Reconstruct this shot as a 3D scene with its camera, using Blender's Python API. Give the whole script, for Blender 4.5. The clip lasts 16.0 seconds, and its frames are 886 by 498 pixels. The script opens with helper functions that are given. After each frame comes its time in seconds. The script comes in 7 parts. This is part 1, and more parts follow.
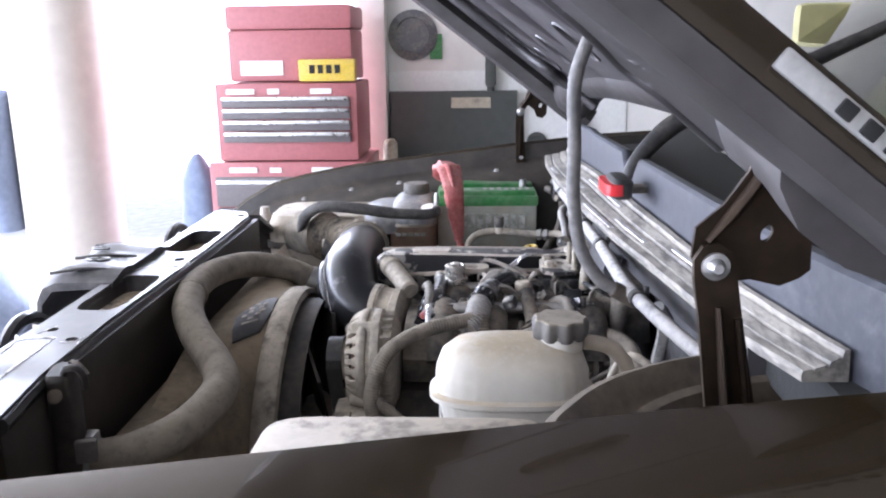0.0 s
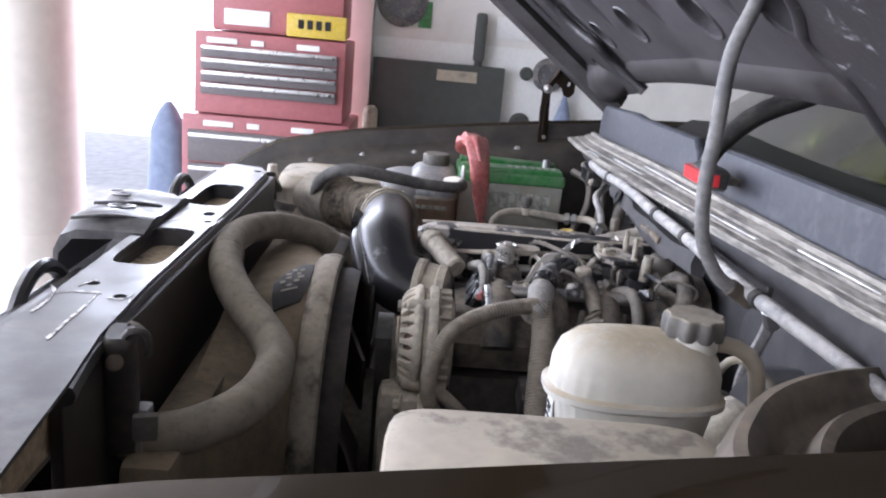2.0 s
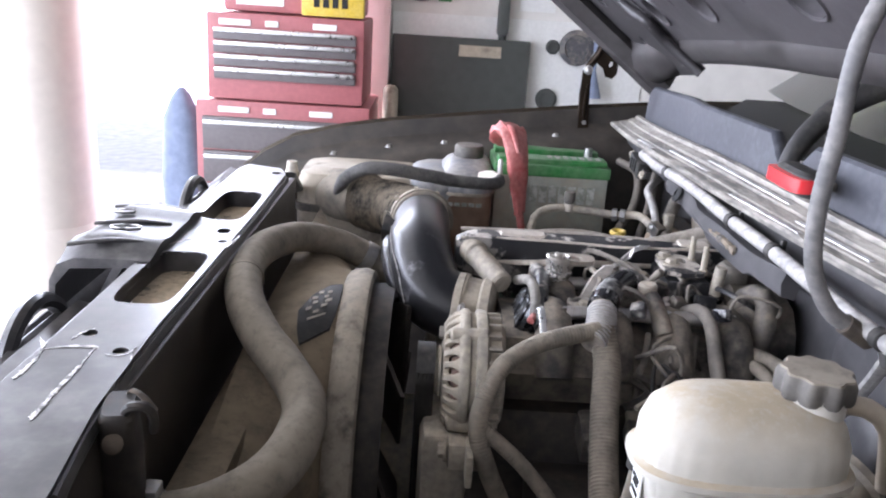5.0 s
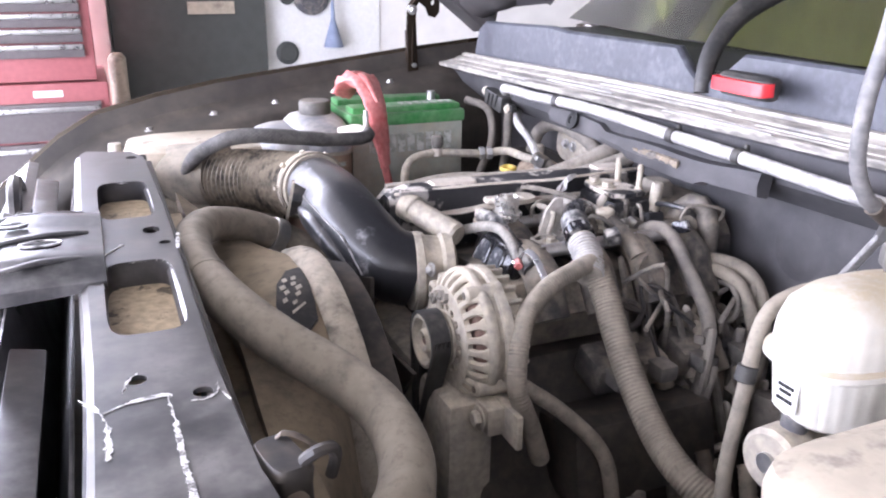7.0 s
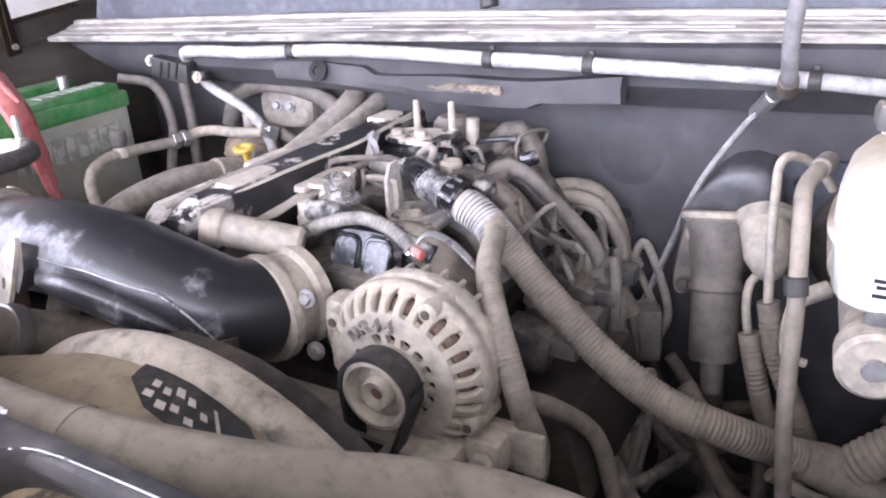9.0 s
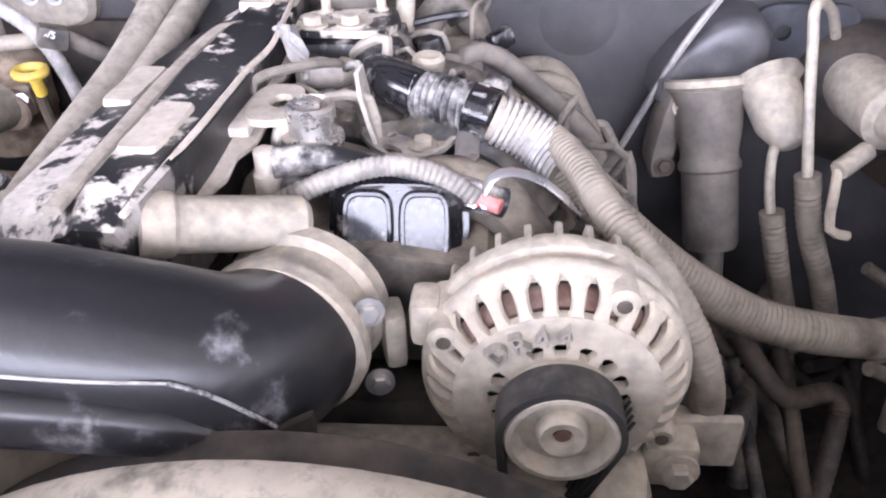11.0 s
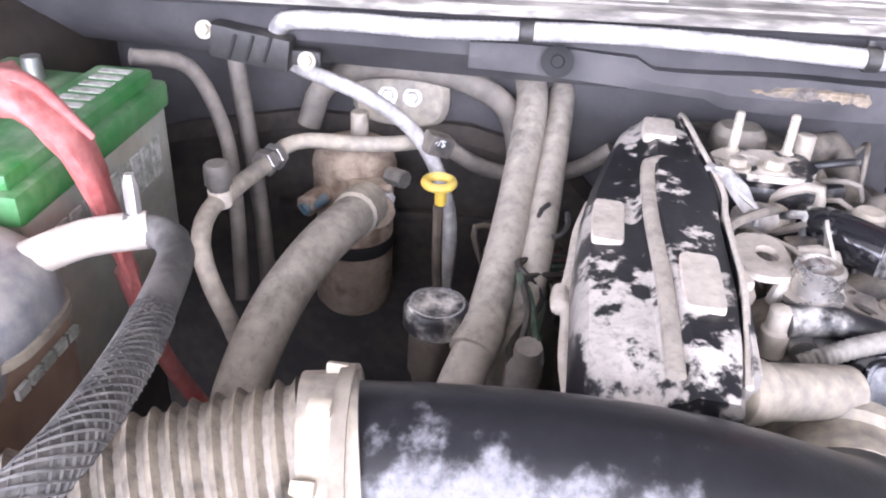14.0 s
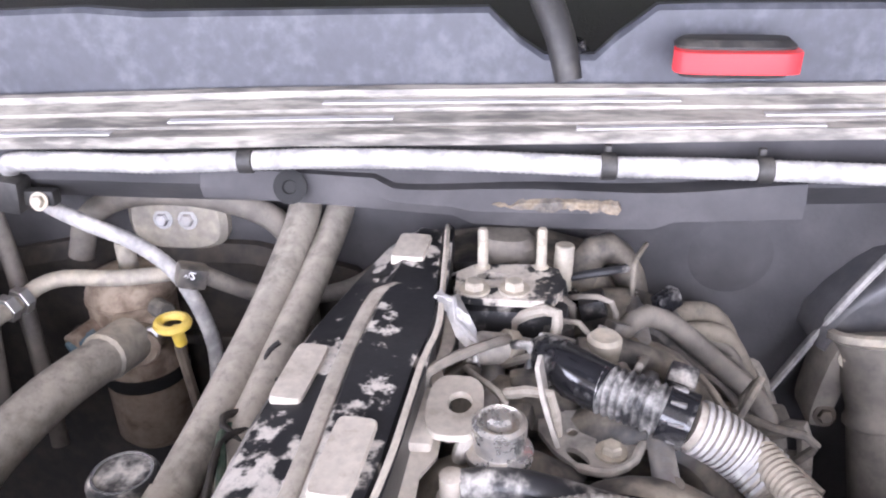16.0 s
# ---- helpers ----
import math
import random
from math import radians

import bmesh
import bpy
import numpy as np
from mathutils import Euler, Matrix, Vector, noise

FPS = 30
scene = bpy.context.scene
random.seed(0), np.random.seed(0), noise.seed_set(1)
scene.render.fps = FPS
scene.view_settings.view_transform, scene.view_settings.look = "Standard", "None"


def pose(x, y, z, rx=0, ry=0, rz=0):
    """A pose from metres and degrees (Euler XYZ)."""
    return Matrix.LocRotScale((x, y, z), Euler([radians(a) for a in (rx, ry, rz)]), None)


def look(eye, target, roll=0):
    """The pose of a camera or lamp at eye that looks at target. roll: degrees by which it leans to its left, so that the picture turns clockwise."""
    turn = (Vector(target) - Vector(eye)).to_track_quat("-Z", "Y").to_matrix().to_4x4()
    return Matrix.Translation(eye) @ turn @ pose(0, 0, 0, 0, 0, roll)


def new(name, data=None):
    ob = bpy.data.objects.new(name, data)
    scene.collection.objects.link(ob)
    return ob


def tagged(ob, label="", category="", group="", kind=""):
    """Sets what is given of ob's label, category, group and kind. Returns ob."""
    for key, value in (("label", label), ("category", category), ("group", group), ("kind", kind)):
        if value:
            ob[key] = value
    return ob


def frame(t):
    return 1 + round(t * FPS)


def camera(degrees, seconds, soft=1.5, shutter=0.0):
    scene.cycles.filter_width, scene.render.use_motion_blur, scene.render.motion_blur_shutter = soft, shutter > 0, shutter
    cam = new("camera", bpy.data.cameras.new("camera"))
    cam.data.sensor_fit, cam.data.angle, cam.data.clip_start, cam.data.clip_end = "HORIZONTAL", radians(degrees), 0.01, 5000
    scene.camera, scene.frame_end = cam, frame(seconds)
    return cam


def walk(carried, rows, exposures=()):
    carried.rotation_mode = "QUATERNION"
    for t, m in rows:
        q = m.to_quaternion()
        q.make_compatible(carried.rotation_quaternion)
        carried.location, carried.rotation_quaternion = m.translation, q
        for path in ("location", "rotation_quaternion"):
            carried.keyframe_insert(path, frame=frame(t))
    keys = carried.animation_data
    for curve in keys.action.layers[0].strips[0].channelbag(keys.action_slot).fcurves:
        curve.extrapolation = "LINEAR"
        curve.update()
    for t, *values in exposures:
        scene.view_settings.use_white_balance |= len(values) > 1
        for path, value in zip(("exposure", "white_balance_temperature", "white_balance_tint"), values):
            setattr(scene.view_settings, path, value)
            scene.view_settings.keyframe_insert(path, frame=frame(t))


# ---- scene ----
cam = camera(57.6, 16.0, 2.1)
PATH = [
    (0, (-0.016, -0.035, 1.497), (-0.103, 1.903, 1.011), -0.7),
    (0.5, (-0.06, -0.001, 1.487), (-0.223, 1.94, 1.033), 0.5),
    (1, (-0.078, 0.054, 1.476), (-0.195, 1.996, 1.009), 2.6),
    (1.5, (-0.132, 0.062, 1.468), (-0.217, 1.993, 0.955), 3.2),
    (2, (-0.202, 0.052, 1.466), (-0.121, 1.977, 0.93), 5.3),
    (2.5, (-0.216, 0.06, 1.497), (0.027, 1.976, 0.978), 3.1),
    (3, (-0.225, 0.083, 1.503), (0.044, 1.996, 0.988), 3.9),
    (3.5, (-0.21, 0.124, 1.497), (-0.065, 2.039, 0.941), 4.4),
    (4, (-0.176, 0.175, 1.494), (-0.14, 2.085, 0.902), 4.6),
    (4.5, (-0.165, 0.198, 1.487), (-0.2, 2.104, 0.881), 3.2),
    (5, (-0.233, 0.2, 1.483), (-0.195, 2.105, 0.875), 3.7),
    (5.2, (-0.285, 0.205, 1.48), (-0.166, 2.098, 0.845), 2.9),
    (7.3, (-0.606, 0.374, 1.444), (0.274, 2.034, 0.76), -1.8),
    (7.5, (-0.665, 0.398, 1.449), (0.323, 2.004, 0.781), -4.1),
    (8, (-0.773, 0.482, 1.45), (0.509, 1.876, 0.806), -3.7),
    (8.5, (-0.749, 0.614, 1.438), (0.714, 1.769, 0.711), -5.0),
    (8.7, (-0.714, 0.675, 1.422), (0.796, 1.75, 0.671), -4.5),
    (10.8, (-0.524, 1.09, 1.364), (1.109, 1.288, 0.226), -2.0),
    (11, (-0.528, 1.129, 1.364), (1.116, 1.243, 0.232), -1.3),
    (11.5, (-0.533, 1.211, 1.364), (1.102, 1.226, 0.213), 0.8),
    (12, (-0.543, 1.262, 1.367), (1.099, 1.322, 0.226), 1.5),
    (12.5, (-0.539, 1.303, 1.379), (1.102, 1.429, 0.244), 2.2),
    (13, (-0.546, 1.347, 1.392), (1.1, 1.562, 0.277), 1.8),
    (13.5, (-0.544, 1.406, 1.409), (1.139, 1.605, 0.346), 3.4),
    (14, (-0.527, 1.452, 1.413), (1.187, 1.603, 0.393), 3.5),
    (14.5, (-0.49, 1.465, 1.419), (1.269, 1.537, 0.47), 2.5),
    (15, (-0.45, 1.444, 1.425), (1.314, 1.455, 0.481), 2.1),
    (15.5, (-0.423, 1.379, 1.439), (1.342, 1.406, 0.498), 1.4),
    (16, (-0.428, 1.233, 1.458), (1.333, 1.442, 0.534), -1.2),
]
walk(cam, [(t, look(eye, target, roll)) for t, eye, target, roll in PATH],
     [(0, 0.0, 5700, 17), (1, -0.40, 5800, 17), (1.6, -0.50, 5800, 17), (2.2, -0.30, 5850, 17), (3.2, -0.03, 5850, 17), (5.2, -0.08, 5850, 17), (7.4, 0.58, 5850, 24), (8.7, 0.42, 5850, 25), (11, 0.62, 5900, 25), (12.5, 0.76, 5850, 24), (13, 0.70, 5850, 24), (14.5, 0.5, 5900, 24), (16, 0.32, 5950, 23)])

# ---- world and light ----
world = bpy.data.worlds.new("sky")
scene.world = world
world.use_nodes = True
wn = world.node_tree.nodes
sky = wn.new("ShaderNodeTexSky")
sky.sky_type, sky.sun_disc = "NISHITA", False
sky.sun_elevation, sky.sun_rotation = radians(50), radians(-60)
wn["Background"].inputs[1].default_value = 0.12
world.node_tree.links.new(sky.outputs[0], wn["Background"].inputs[0])
sun = new("sun", bpy.data.lights.new("sun", "SUN"))
sun.data.energy, sun.data.angle, sun.data.color = 3.0, radians(0.5), (1, 0.95, 0.88)
sun.matrix_world = look((0, 0, 0), (0.55, -0.35, -0.75))


def daylight(name, eye, target, w, h, power):
    """Sky light that comes in through an open doorway."""
    lamp = new(name, bpy.data.lights.new(name, "AREA"))
    lamp.data.shape, lamp.data.size, lamp.data.size_y, lamp.data.energy = "RECTANGLE", w, h, power
    lamp.data.color = (0.95, 0.97, 1.0)
    lamp.matrix_world = look(eye, target)


daylight("daylight_front", (-3.9, 0.9, 1.6), (0, 0.9, 1.3), 6.0, 2.6, 460)
daylight("daylight_side", (-2.2, 4.3, 1.5), (-2.2, 0, 1.2), 2.6, 2.5, 260)

# ---- materials ----


def material(name, base, rough=0.6, metal=0.0, dust=0.0, dust_col=(0.40, 0.34, 0.26), scale=14.0, patch=0.5, soft=0.12, bump=0.15, grain=220.0, coat=0.0, vary=0.13, settle=0.6, stretch=(1, 1, 1), zones=()):
    """A worn surface: base colour with two scales of tone, and dust that lies on the upward sides in patches."""
    m = bpy.data.materials.new(name)
    m.use_nodes = True
    nt = m.node_tree
    b = nt.nodes["Principled BSDF"]
    link = nt.links.new

    def node(kind, **kw):
        n = nt.nodes.new(kind)
        for k, v in kw.items():
            n.inputs[k].default_value = v
        return n

    def maths(op, a, c):
        n = nt.nodes.new("ShaderNodeMath")
        n.operation, n.use_clamp = op, True
        for i, v in enumerate((a, c)):
            if isinstance(v, (int, float)):
                n.inputs[i].default_value = v
            else:
                link(v, n.inputs[i])
        return n.outputs[0]

    mapping = nt.nodes.new("ShaderNodeMapping")
    mapping.inputs["Scale"].default_value = stretch
    link(nt.nodes.new("ShaderNodeTexCoord").outputs["Object"], mapping.inputs["Vector"])
    co = mapping.outputs[0]
    big = node("ShaderNodeTexNoise", Scale=scale, Detail=5.0, Roughness=0.65)
    fine = node("ShaderNodeTexNoise", Scale=grain, Detail=3.0)
    mid = node("ShaderNodeTexNoise", Scale=scale * 4.3, Detail=4.0)
    for n in (big, fine, mid):
        link(co, n.inputs["Vector"])
    hsv = node("ShaderNodeHueSaturation", Color=(*base, 1))
    tone = node("ShaderNodeMapRange")
    tone.inputs["From Min"].default_value, tone.inputs["From Max"].default_value = 0.3, 0.7
    tone.inputs["To Min"].default_value, tone.inputs["To Max"].default_value = 1 - vary, 1 + vary
    link(mid.outputs["Fac"], tone.inputs["Value"])
    link(tone.outputs[0], hsv.inputs["Value"])
    colour = hsv.outputs[0]
    rough_out = None
    if dust > 0:
        geo = nt.nodes.new("ShaderNodeNewGeometry")
        sep = nt.nodes.new("ShaderNodeSeparateXYZ")
        link(geo.outputs["Normal"], sep.inputs[0])
        up = maths("ADD", maths("MULTIPLY", sep.outputs["Z"], settle), 1 - settle)
        ramp = node("ShaderNodeMapRange")
        ramp.interpolation_type = "SMOOTHSTEP"
        ramp.inputs["From Min"].default_value, ramp.inputs["From Max"].default_value = patch - soft, patch + soft
        mix_n = maths("ADD", maths("MULTIPLY", big.outputs["Fac"], 0.75), maths("MULTIPLY", mid.outputs["Fac"], 0.25))
        for x, y, z, r, more in zones:
            far = nt.nodes.new("ShaderNodeVectorMath")
            far.operation = "DISTANCE"
            far.inputs[1].default_value = (x, y, z)
            link(co, far.inputs[0])
            near = node("ShaderNodeMapRange")
            near.inputs["From Min"].default_value, near.inputs["From Max"].default_value = r, r * 0.3
            near.inputs["To Max"].default_value = more
            link(far.outputs["Value"], near.inputs["Value"])
            mix_n = maths("ADD", mix_n, near.outputs[0])
        link(mix_n, ramp.inputs["Value"])
        speck = node("ShaderNodeTexNoise", Scale=scale * 9.0, Detail=6.0, Roughness=0.75)
        link(co, speck.inputs["Vector"])
        bare = node("ShaderNodeMapRange")
        bare.inputs["From Min"].default_value, bare.inputs["From Max"].default_value = 0.5, 0.75
        bare.inputs["To Min"].default_value, bare.inputs["To Max"].default_value = 1.0, 0.5
        link(speck.outputs["Fac"], bare.inputs["Value"])
        amount = maths("MULTIPLY", maths("MULTIPLY", maths("MULTIPLY", ramp.outputs[0], dust), up), bare.outputs[0])
        mix = nt.nodes.new("ShaderNodeMix")
        mix.data_type = "RGBA"
        dh = node("ShaderNodeHueSaturation", Color=(*dust_col, 1))
        link(tone.outputs[0], dh.inputs["Value"])
        link(amount, mix.inputs["Factor"])
        link(colour, mix.inputs["A"])
        link(dh.outputs[0], mix.inputs["B"])
        colour = mix.outputs["Result"]
        rr = node("ShaderNodeMapRange")
        rr.inputs["To Min"].default_value, rr.inputs["To Max"].default_value = rough, 0.92
        link(amount, rr.inputs["Value"])
        rough_out = rr.outputs[0]
    link(colour, b.inputs["Base Color"])
    if rough_out:
        link(rough_out, b.inputs["Roughness"])
    else:
        rv = node("ShaderNodeMapRange")
        rv.inputs["To Min"].default_value, rv.inputs["To Max"].default_value = max(0.03, rough - 0.12), min(1, rough + 0.12)
        link(mid.outputs["Fac"], rv.inputs["Value"])
        link(rv.outputs[0], b.inputs["Roughness"])
    b.inputs["Metallic"].default_value = metal
    b.inputs["Coat Weight"].default_value = coat
    if bump:
        bp = node("ShaderNodeBump", Strength=bump, Distance=0.002)
        height = maths("ADD", maths("MULTIPLY", fine.outputs["Fac"], 0.4), maths("MULTIPLY", mid.outputs["Fac"], 0.6))
        link(height, bp.inputs["Height"])
        link(bp.outputs[0], b.inputs["Normal"])
    return m


def plain(name, base, rough=0.5, metal=0.0, emit=0.0):
    m = bpy.data.materials.new(name)
    m.use_nodes = True
    b = m.node_tree.nodes["Principled BSDF"]
    b.inputs["Base Color"].default_value, b.inputs["Roughness"].default_value, b.inputs["Metallic"].default_value = (*base, 1), rough, metal
    if emit:
        b.inputs["Emission Color"].default_value, b.inputs["Emission Strength"].default_value = (*base, 1), emit
    return m


TAN = (0.42, 0.36, 0.28)
PALE = (0.72, 0.68, 0.62)
M_RUBBER = material("dusty_rubber", (0.045, 0.042, 0.04), 0.65, dust=0.92, dust_col=(0.30, 0.265, 0.22), patch=0.42, soft=0.22, scale=9, settle=0.35)
M_PALEHOSE = material("pale_dusted_hose", (0.07, 0.064, 0.058), 0.75, dust=0.97, dust_col=(0.42, 0.375, 0.315), patch=0.37, soft=0.16, scale=16, settle=0.3)
M_HOSE = material("mud_dusted_hose", (0.055, 0.049, 0.043), 0.75, dust=0.97, dust_col=(0.315, 0.273, 0.215), patch=0.35, soft=0.2, scale=10, settle=0.25)
M_BLACK = material("black_plastic", (0.022, 0.022, 0.024), 0.38, dust=0.95, dust_col=PALE, patch=0.56, soft=0.07, scale=17, settle=0.5)
M_BLACK2 = material("black_plastic_grimy", (0.03, 0.03, 0.032), 0.5, dust=0.8, dust_col=TAN, patch=0.5, soft=0.14, scale=12, settle=0.5)
M_COVER = material("black_cover_patchy_dust", (0.018, 0.018, 0.02), 0.33, dust=0.97, dust_col=(0.60, 0.555, 0.50), patch=0.555, soft=0.025, scale=19, settle=0.6, zones=((-0.19, 1.39, 1.14, 0.12, 0.055), (-0.17, 1.33, 1.15, 0.11, 0.045), (-0.08, 1.40, 1.13, 0.06, 0.06), (0.0, 1.395, 1.13, 0.04, 0.06), (0.19, 1.33, 1.15, 0.06, 0.06)))
M_FLAKED = material("flaked_plate_paint", (0.02, 0.02, 0.022), 0.35, dust=0.97, dust_col=(0.55, 0.50, 0.43), patch=0.485, soft=0.025, scale=24, settle=0.1)
M_RIM = material("dusty_shroud_rim", (0.025, 0.024, 0.024), 0.4, dust=0.95, dust_col=(0.52, 0.46, 0.37), patch=0.43, soft=0.10, scale=13, settle=0.5)
M_PANE = material("grey_clear_panel", (0.05, 0.054, 0.062), 0.14, dust=0.32, dust_col=(0.5, 0.48, 0.45), patch=0.58, soft=0.1, scale=40, settle=0.0, bump=0.02)
M_DUCT = material("black_duct_scuffed", (0.018, 0.018, 0.02), 0.3, dust=0.6, dust_col=(0.36, 0.355, 0.37), patch=0.71, soft=0.10, scale=30, settle=0.1, zones=((-0.290, 1.475, 1.150, 0.05, 0.18), (-0.294, 1.43, 1.142, 0.05, 0.22), (-0.292, 1.38, 1.135, 0.05, 0.20), (-0.297, 1.475, 1.115, 0.05, 0.2), (-0.292, 1.43, 1.105, 0.035, 0.2), (-0.26, 1.49, 1.165, 0.03, 0.12), (-0.288, 1.305, 1.092, 0.035, 0.16), (-0.280, 1.262, 1.075, 0.035, 0.19), (-0.248, 1.252, 1.114, 0.024, 0.25), (-0.258, 1.238, 1.078, 0.026, 0.20), (-0.235, 1.315, 1.146, 0.020, 0.17)))
M_BRAID = material("worn_braid_yarn", (0.075, 0.072, 0.07), 0.6, dust=0.55, dust_col=(0.22, 0.205, 0.185), patch=0.5, soft=0.12, scale=40, settle=0.3)
M_GREYHOSE = material("grey_braided_hose", (0.05, 0.048, 0.046), 0.55, dust=0.6, dust_col=(0.22, 0.205, 0.185), patch=0.5, soft=0.14, scale=20, settle=0.4, bump=0.6, grain=500)
M_BELLOWS = material("black_bellows_rib", (0.03, 0.028, 0.026), 0.36, dust=0.85, dust_col=(0.37, 0.315, 0.24), patch=0.465, soft=0.12, scale=24, settle=0.1)
M_RUST = material("rusty_tan_canister", (0.17, 0.115, 0.08), 0.7, dust=0.88, dust_col=(0.40, 0.325, 0.25), patch=0.44, soft=0.1, scale=20, settle=0.1)
M_ALU = material("dusty_cast_aluminium", (0.29, 0.268, 0.235), 0.55, metal=0.15, dust=0.95, dust_col=(0.51, 0.45, 0.352), patch=0.44, soft=0.16, scale=26, settle=0.35, bump=0.4)
M_HINGE = material("worn_dark_steel", (0.022, 0.014, 0.008), 0.55, metal=0.7, dust=0.4, dust_col=(0.06, 0.038, 0.022), patch=0.53, soft=0.12, scale=16, settle=0.1)
M_STEEL = material("zinc_steel", (0.5, 0.5, 0.5), 0.35, metal=0.9, dust=0.6, dust_col=TAN, patch=0.5, scale=30)
M_CHROME = material("bright_bolt", (0.75, 0.75, 0.74), 0.22, metal=1.0, bump=0.05)
# Cast letters get a tone apart from the casting so that they read.
M_CASTMARK = material("toned_cast_letter", (0.27, 0.25, 0.22), 0.5, metal=0.2, dust=0.5, dust_col=(0.38, 0.345, 0.295), patch=0.52, scale=60, settle=0.1)
M_IRON = material("rusty_iron", (0.055, 0.045, 0.036), 0.6, dust=0.7, dust_col=(0.21, 0.165, 0.12), patch=0.5, scale=14, settle=0.4)
M_BRONZE = material("bronze_car_paint", (0.032, 0.021, 0.010), 0.2, metal=0.45, coat=0.5, bump=0.02, vary=0.06)
M_BAY = material("dark_painted_bay", (0.025, 0.021, 0.018), 0.4, dust=0.4, dust_col=(0.18, 0.15, 0.115), patch=0.52, soft=0.2, scale=8, settle=0.5)
M_SUPPORT = material("black_support_scratched", (0.03, 0.029, 0.03), 0.3, dust=0.4, dust_col=(0.30, 0.275, 0.25), patch=0.53, soft=0.14, scale=9, settle=0.5, bump=0.06)
M_WORN = material("worn_bare_edge", (0.55, 0.54, 0.53), 0.3, metal=0.6, dust=0.85, dust_col=(0.08, 0.077, 0.075), patch=0.53, soft=0.05, scale=45, settle=0.0)
M_MUD = material("dry_mud_dust", (0.50, 0.40, 0.27), 0.95, bump=0.5, vary=0.25, scale=26, dust=0.9, dust_col=(0.09, 0.075, 0.06), patch=0.575, soft=0.03, settle=0.0)
M_SHROUD = material("fan_shroud_dust", (0.045, 0.038, 0.03), 0.7, dust=0.95, dust_col=(0.33, 0.262, 0.175), patch=0.38, soft=0.2, scale=7, settle=0.4)
M_HOODIN = material("hood_inner_paint", (0.036, 0.032, 0.034), 0.4, dust=0.45, dust_col=(0.10, 0.092, 0.094), patch=0.5, soft=0.2, scale=7, settle=0.0)
M_FLECK = material("hood_flange_flecked", (0.034, 0.031, 0.032), 0.45, dust=0.75, dust_col=(0.30, 0.29, 0.29), patch=0.62, soft=0.05, scale=38, settle=0.0)
M_BEAM = material("hood_beam_paint", (0.034, 0.030, 0.029), 0.42, metal=0.2, dust=0.4, dust_col=(0.105, 0.098, 0.097), patch=0.48, soft=0.2, scale=7, settle=0.0)
M_LATCH = material("worn_grey_latch_paint", (0.055, 0.054, 0.056), 0.3, metal=0.2, dust=0.5, dust_col=(0.27, 0.255, 0.245), patch=0.54, soft=0.16, scale=16, settle=0.2, bump=0.1)
# Dust colour on upward faces also carries the light the panel's top catches.
M_ARCH = material("brown_arch_paint", (0.055, 0.042, 0.03), 0.38, dust=0.7, dust_col=(0.27, 0.22, 0.16), patch=0.47, soft=0.18, scale=12, settle=0.8)
M_GRIME = material("black_grime", (0.022, 0.019, 0.017), 0.6, dust=0.55, dust_col=(0.13, 0.105, 0.08), patch=0.52, soft=0.14, scale=18, settle=0.4)
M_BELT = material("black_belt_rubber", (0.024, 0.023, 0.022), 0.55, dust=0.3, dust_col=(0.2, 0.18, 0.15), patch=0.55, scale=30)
M_GLOSS = material("glossy_black_plastic", (0.012, 0.012, 0.014), 0.12, dust=0.55, dust_col=(0.55, 0.52, 0.48), patch=0.6, soft=0.08, scale=30, settle=0.3, bump=0.03)
M_SHELL = material("grey_glossy_shroud", (0.05, 0.05, 0.055), 0.3, dust=0.5, dust_col=(0.18, 0.17, 0.165), patch=0.5, soft=0.2, scale=14, settle=0.3)
M_BLANKET = material("hood_blanket", (0.02, 0.02, 0.019), 0.95, bump=0.6, scale=20, grain=400)
M_STRIP = material("weathered_seal_strip", (0.15, 0.14, 0.125), 0.5, metal=0.1, dust=0.9, dust_col=(0.40, 0.37, 0.32), patch=0.475, soft=0.09, scale=46, settle=0.2, stretch=(1, 0.22, 1))
M_COWL = material("grey_cowl_plastic", (0.048, 0.05, 0.06), 0.5, dust=0.3, dust_col=(0.17, 0.175, 0.19), patch=0.56, soft=0.1, scale=20, settle=0.1, vary=0.14)
M_FIRE = material("firewall_mat", (0.040, 0.039, 0.042), 0.72, dust=0.5, dust_col=(0.115, 0.108, 0.106), patch=0.5, soft=0.2, scale=6, settle=0.0, bump=0.35)
M_WHITE = material("yellowed_white_tank", (0.58, 0.56, 0.50), 0.38, dust=0.85, dust_col=(0.42, 0.335, 0.21), patch=0.40, soft=0.14, scale=14, settle=0.95, vary=0.06)
M_CREAM = material("cream_cover", (0.46, 0.40, 0.31), 0.6, dust=0.8, dust_col=(0.16, 0.14, 0.12), patch=0.56, soft=0.05, scale=11, vary=0.12, settle=0.2)
M_GREY = material("dark_grey_cap", (0.06, 0.058, 0.055), 0.6, dust=0.75, dust_col=(0.26, 0.23, 0.19), patch=0.4, soft=0.2, scale=25, settle=0.7)
M_CONDUIT = material("grey_conduit", (0.24, 0.235, 0.23), 0.6, dust=0.9, dust_col=(0.50, 0.475, 0.44), patch=0.47, soft=0.12, scale=26, settle=0.4)
M_DARKCON = material("dark_grey_conduit", (0.12, 0.117, 0.115), 0.55, dust=0.8, dust_col=(0.30, 0.28, 0.26), patch=0.5, soft=0.15, scale=22, settle=0.4)
M_PAD = material("cream_pad", (0.55, 0.495, 0.42), 0.7, dust=0.6, dust_col=(0.28, 0.235, 0.18), patch=0.57, soft=0.08, scale=35, vary=0.14)
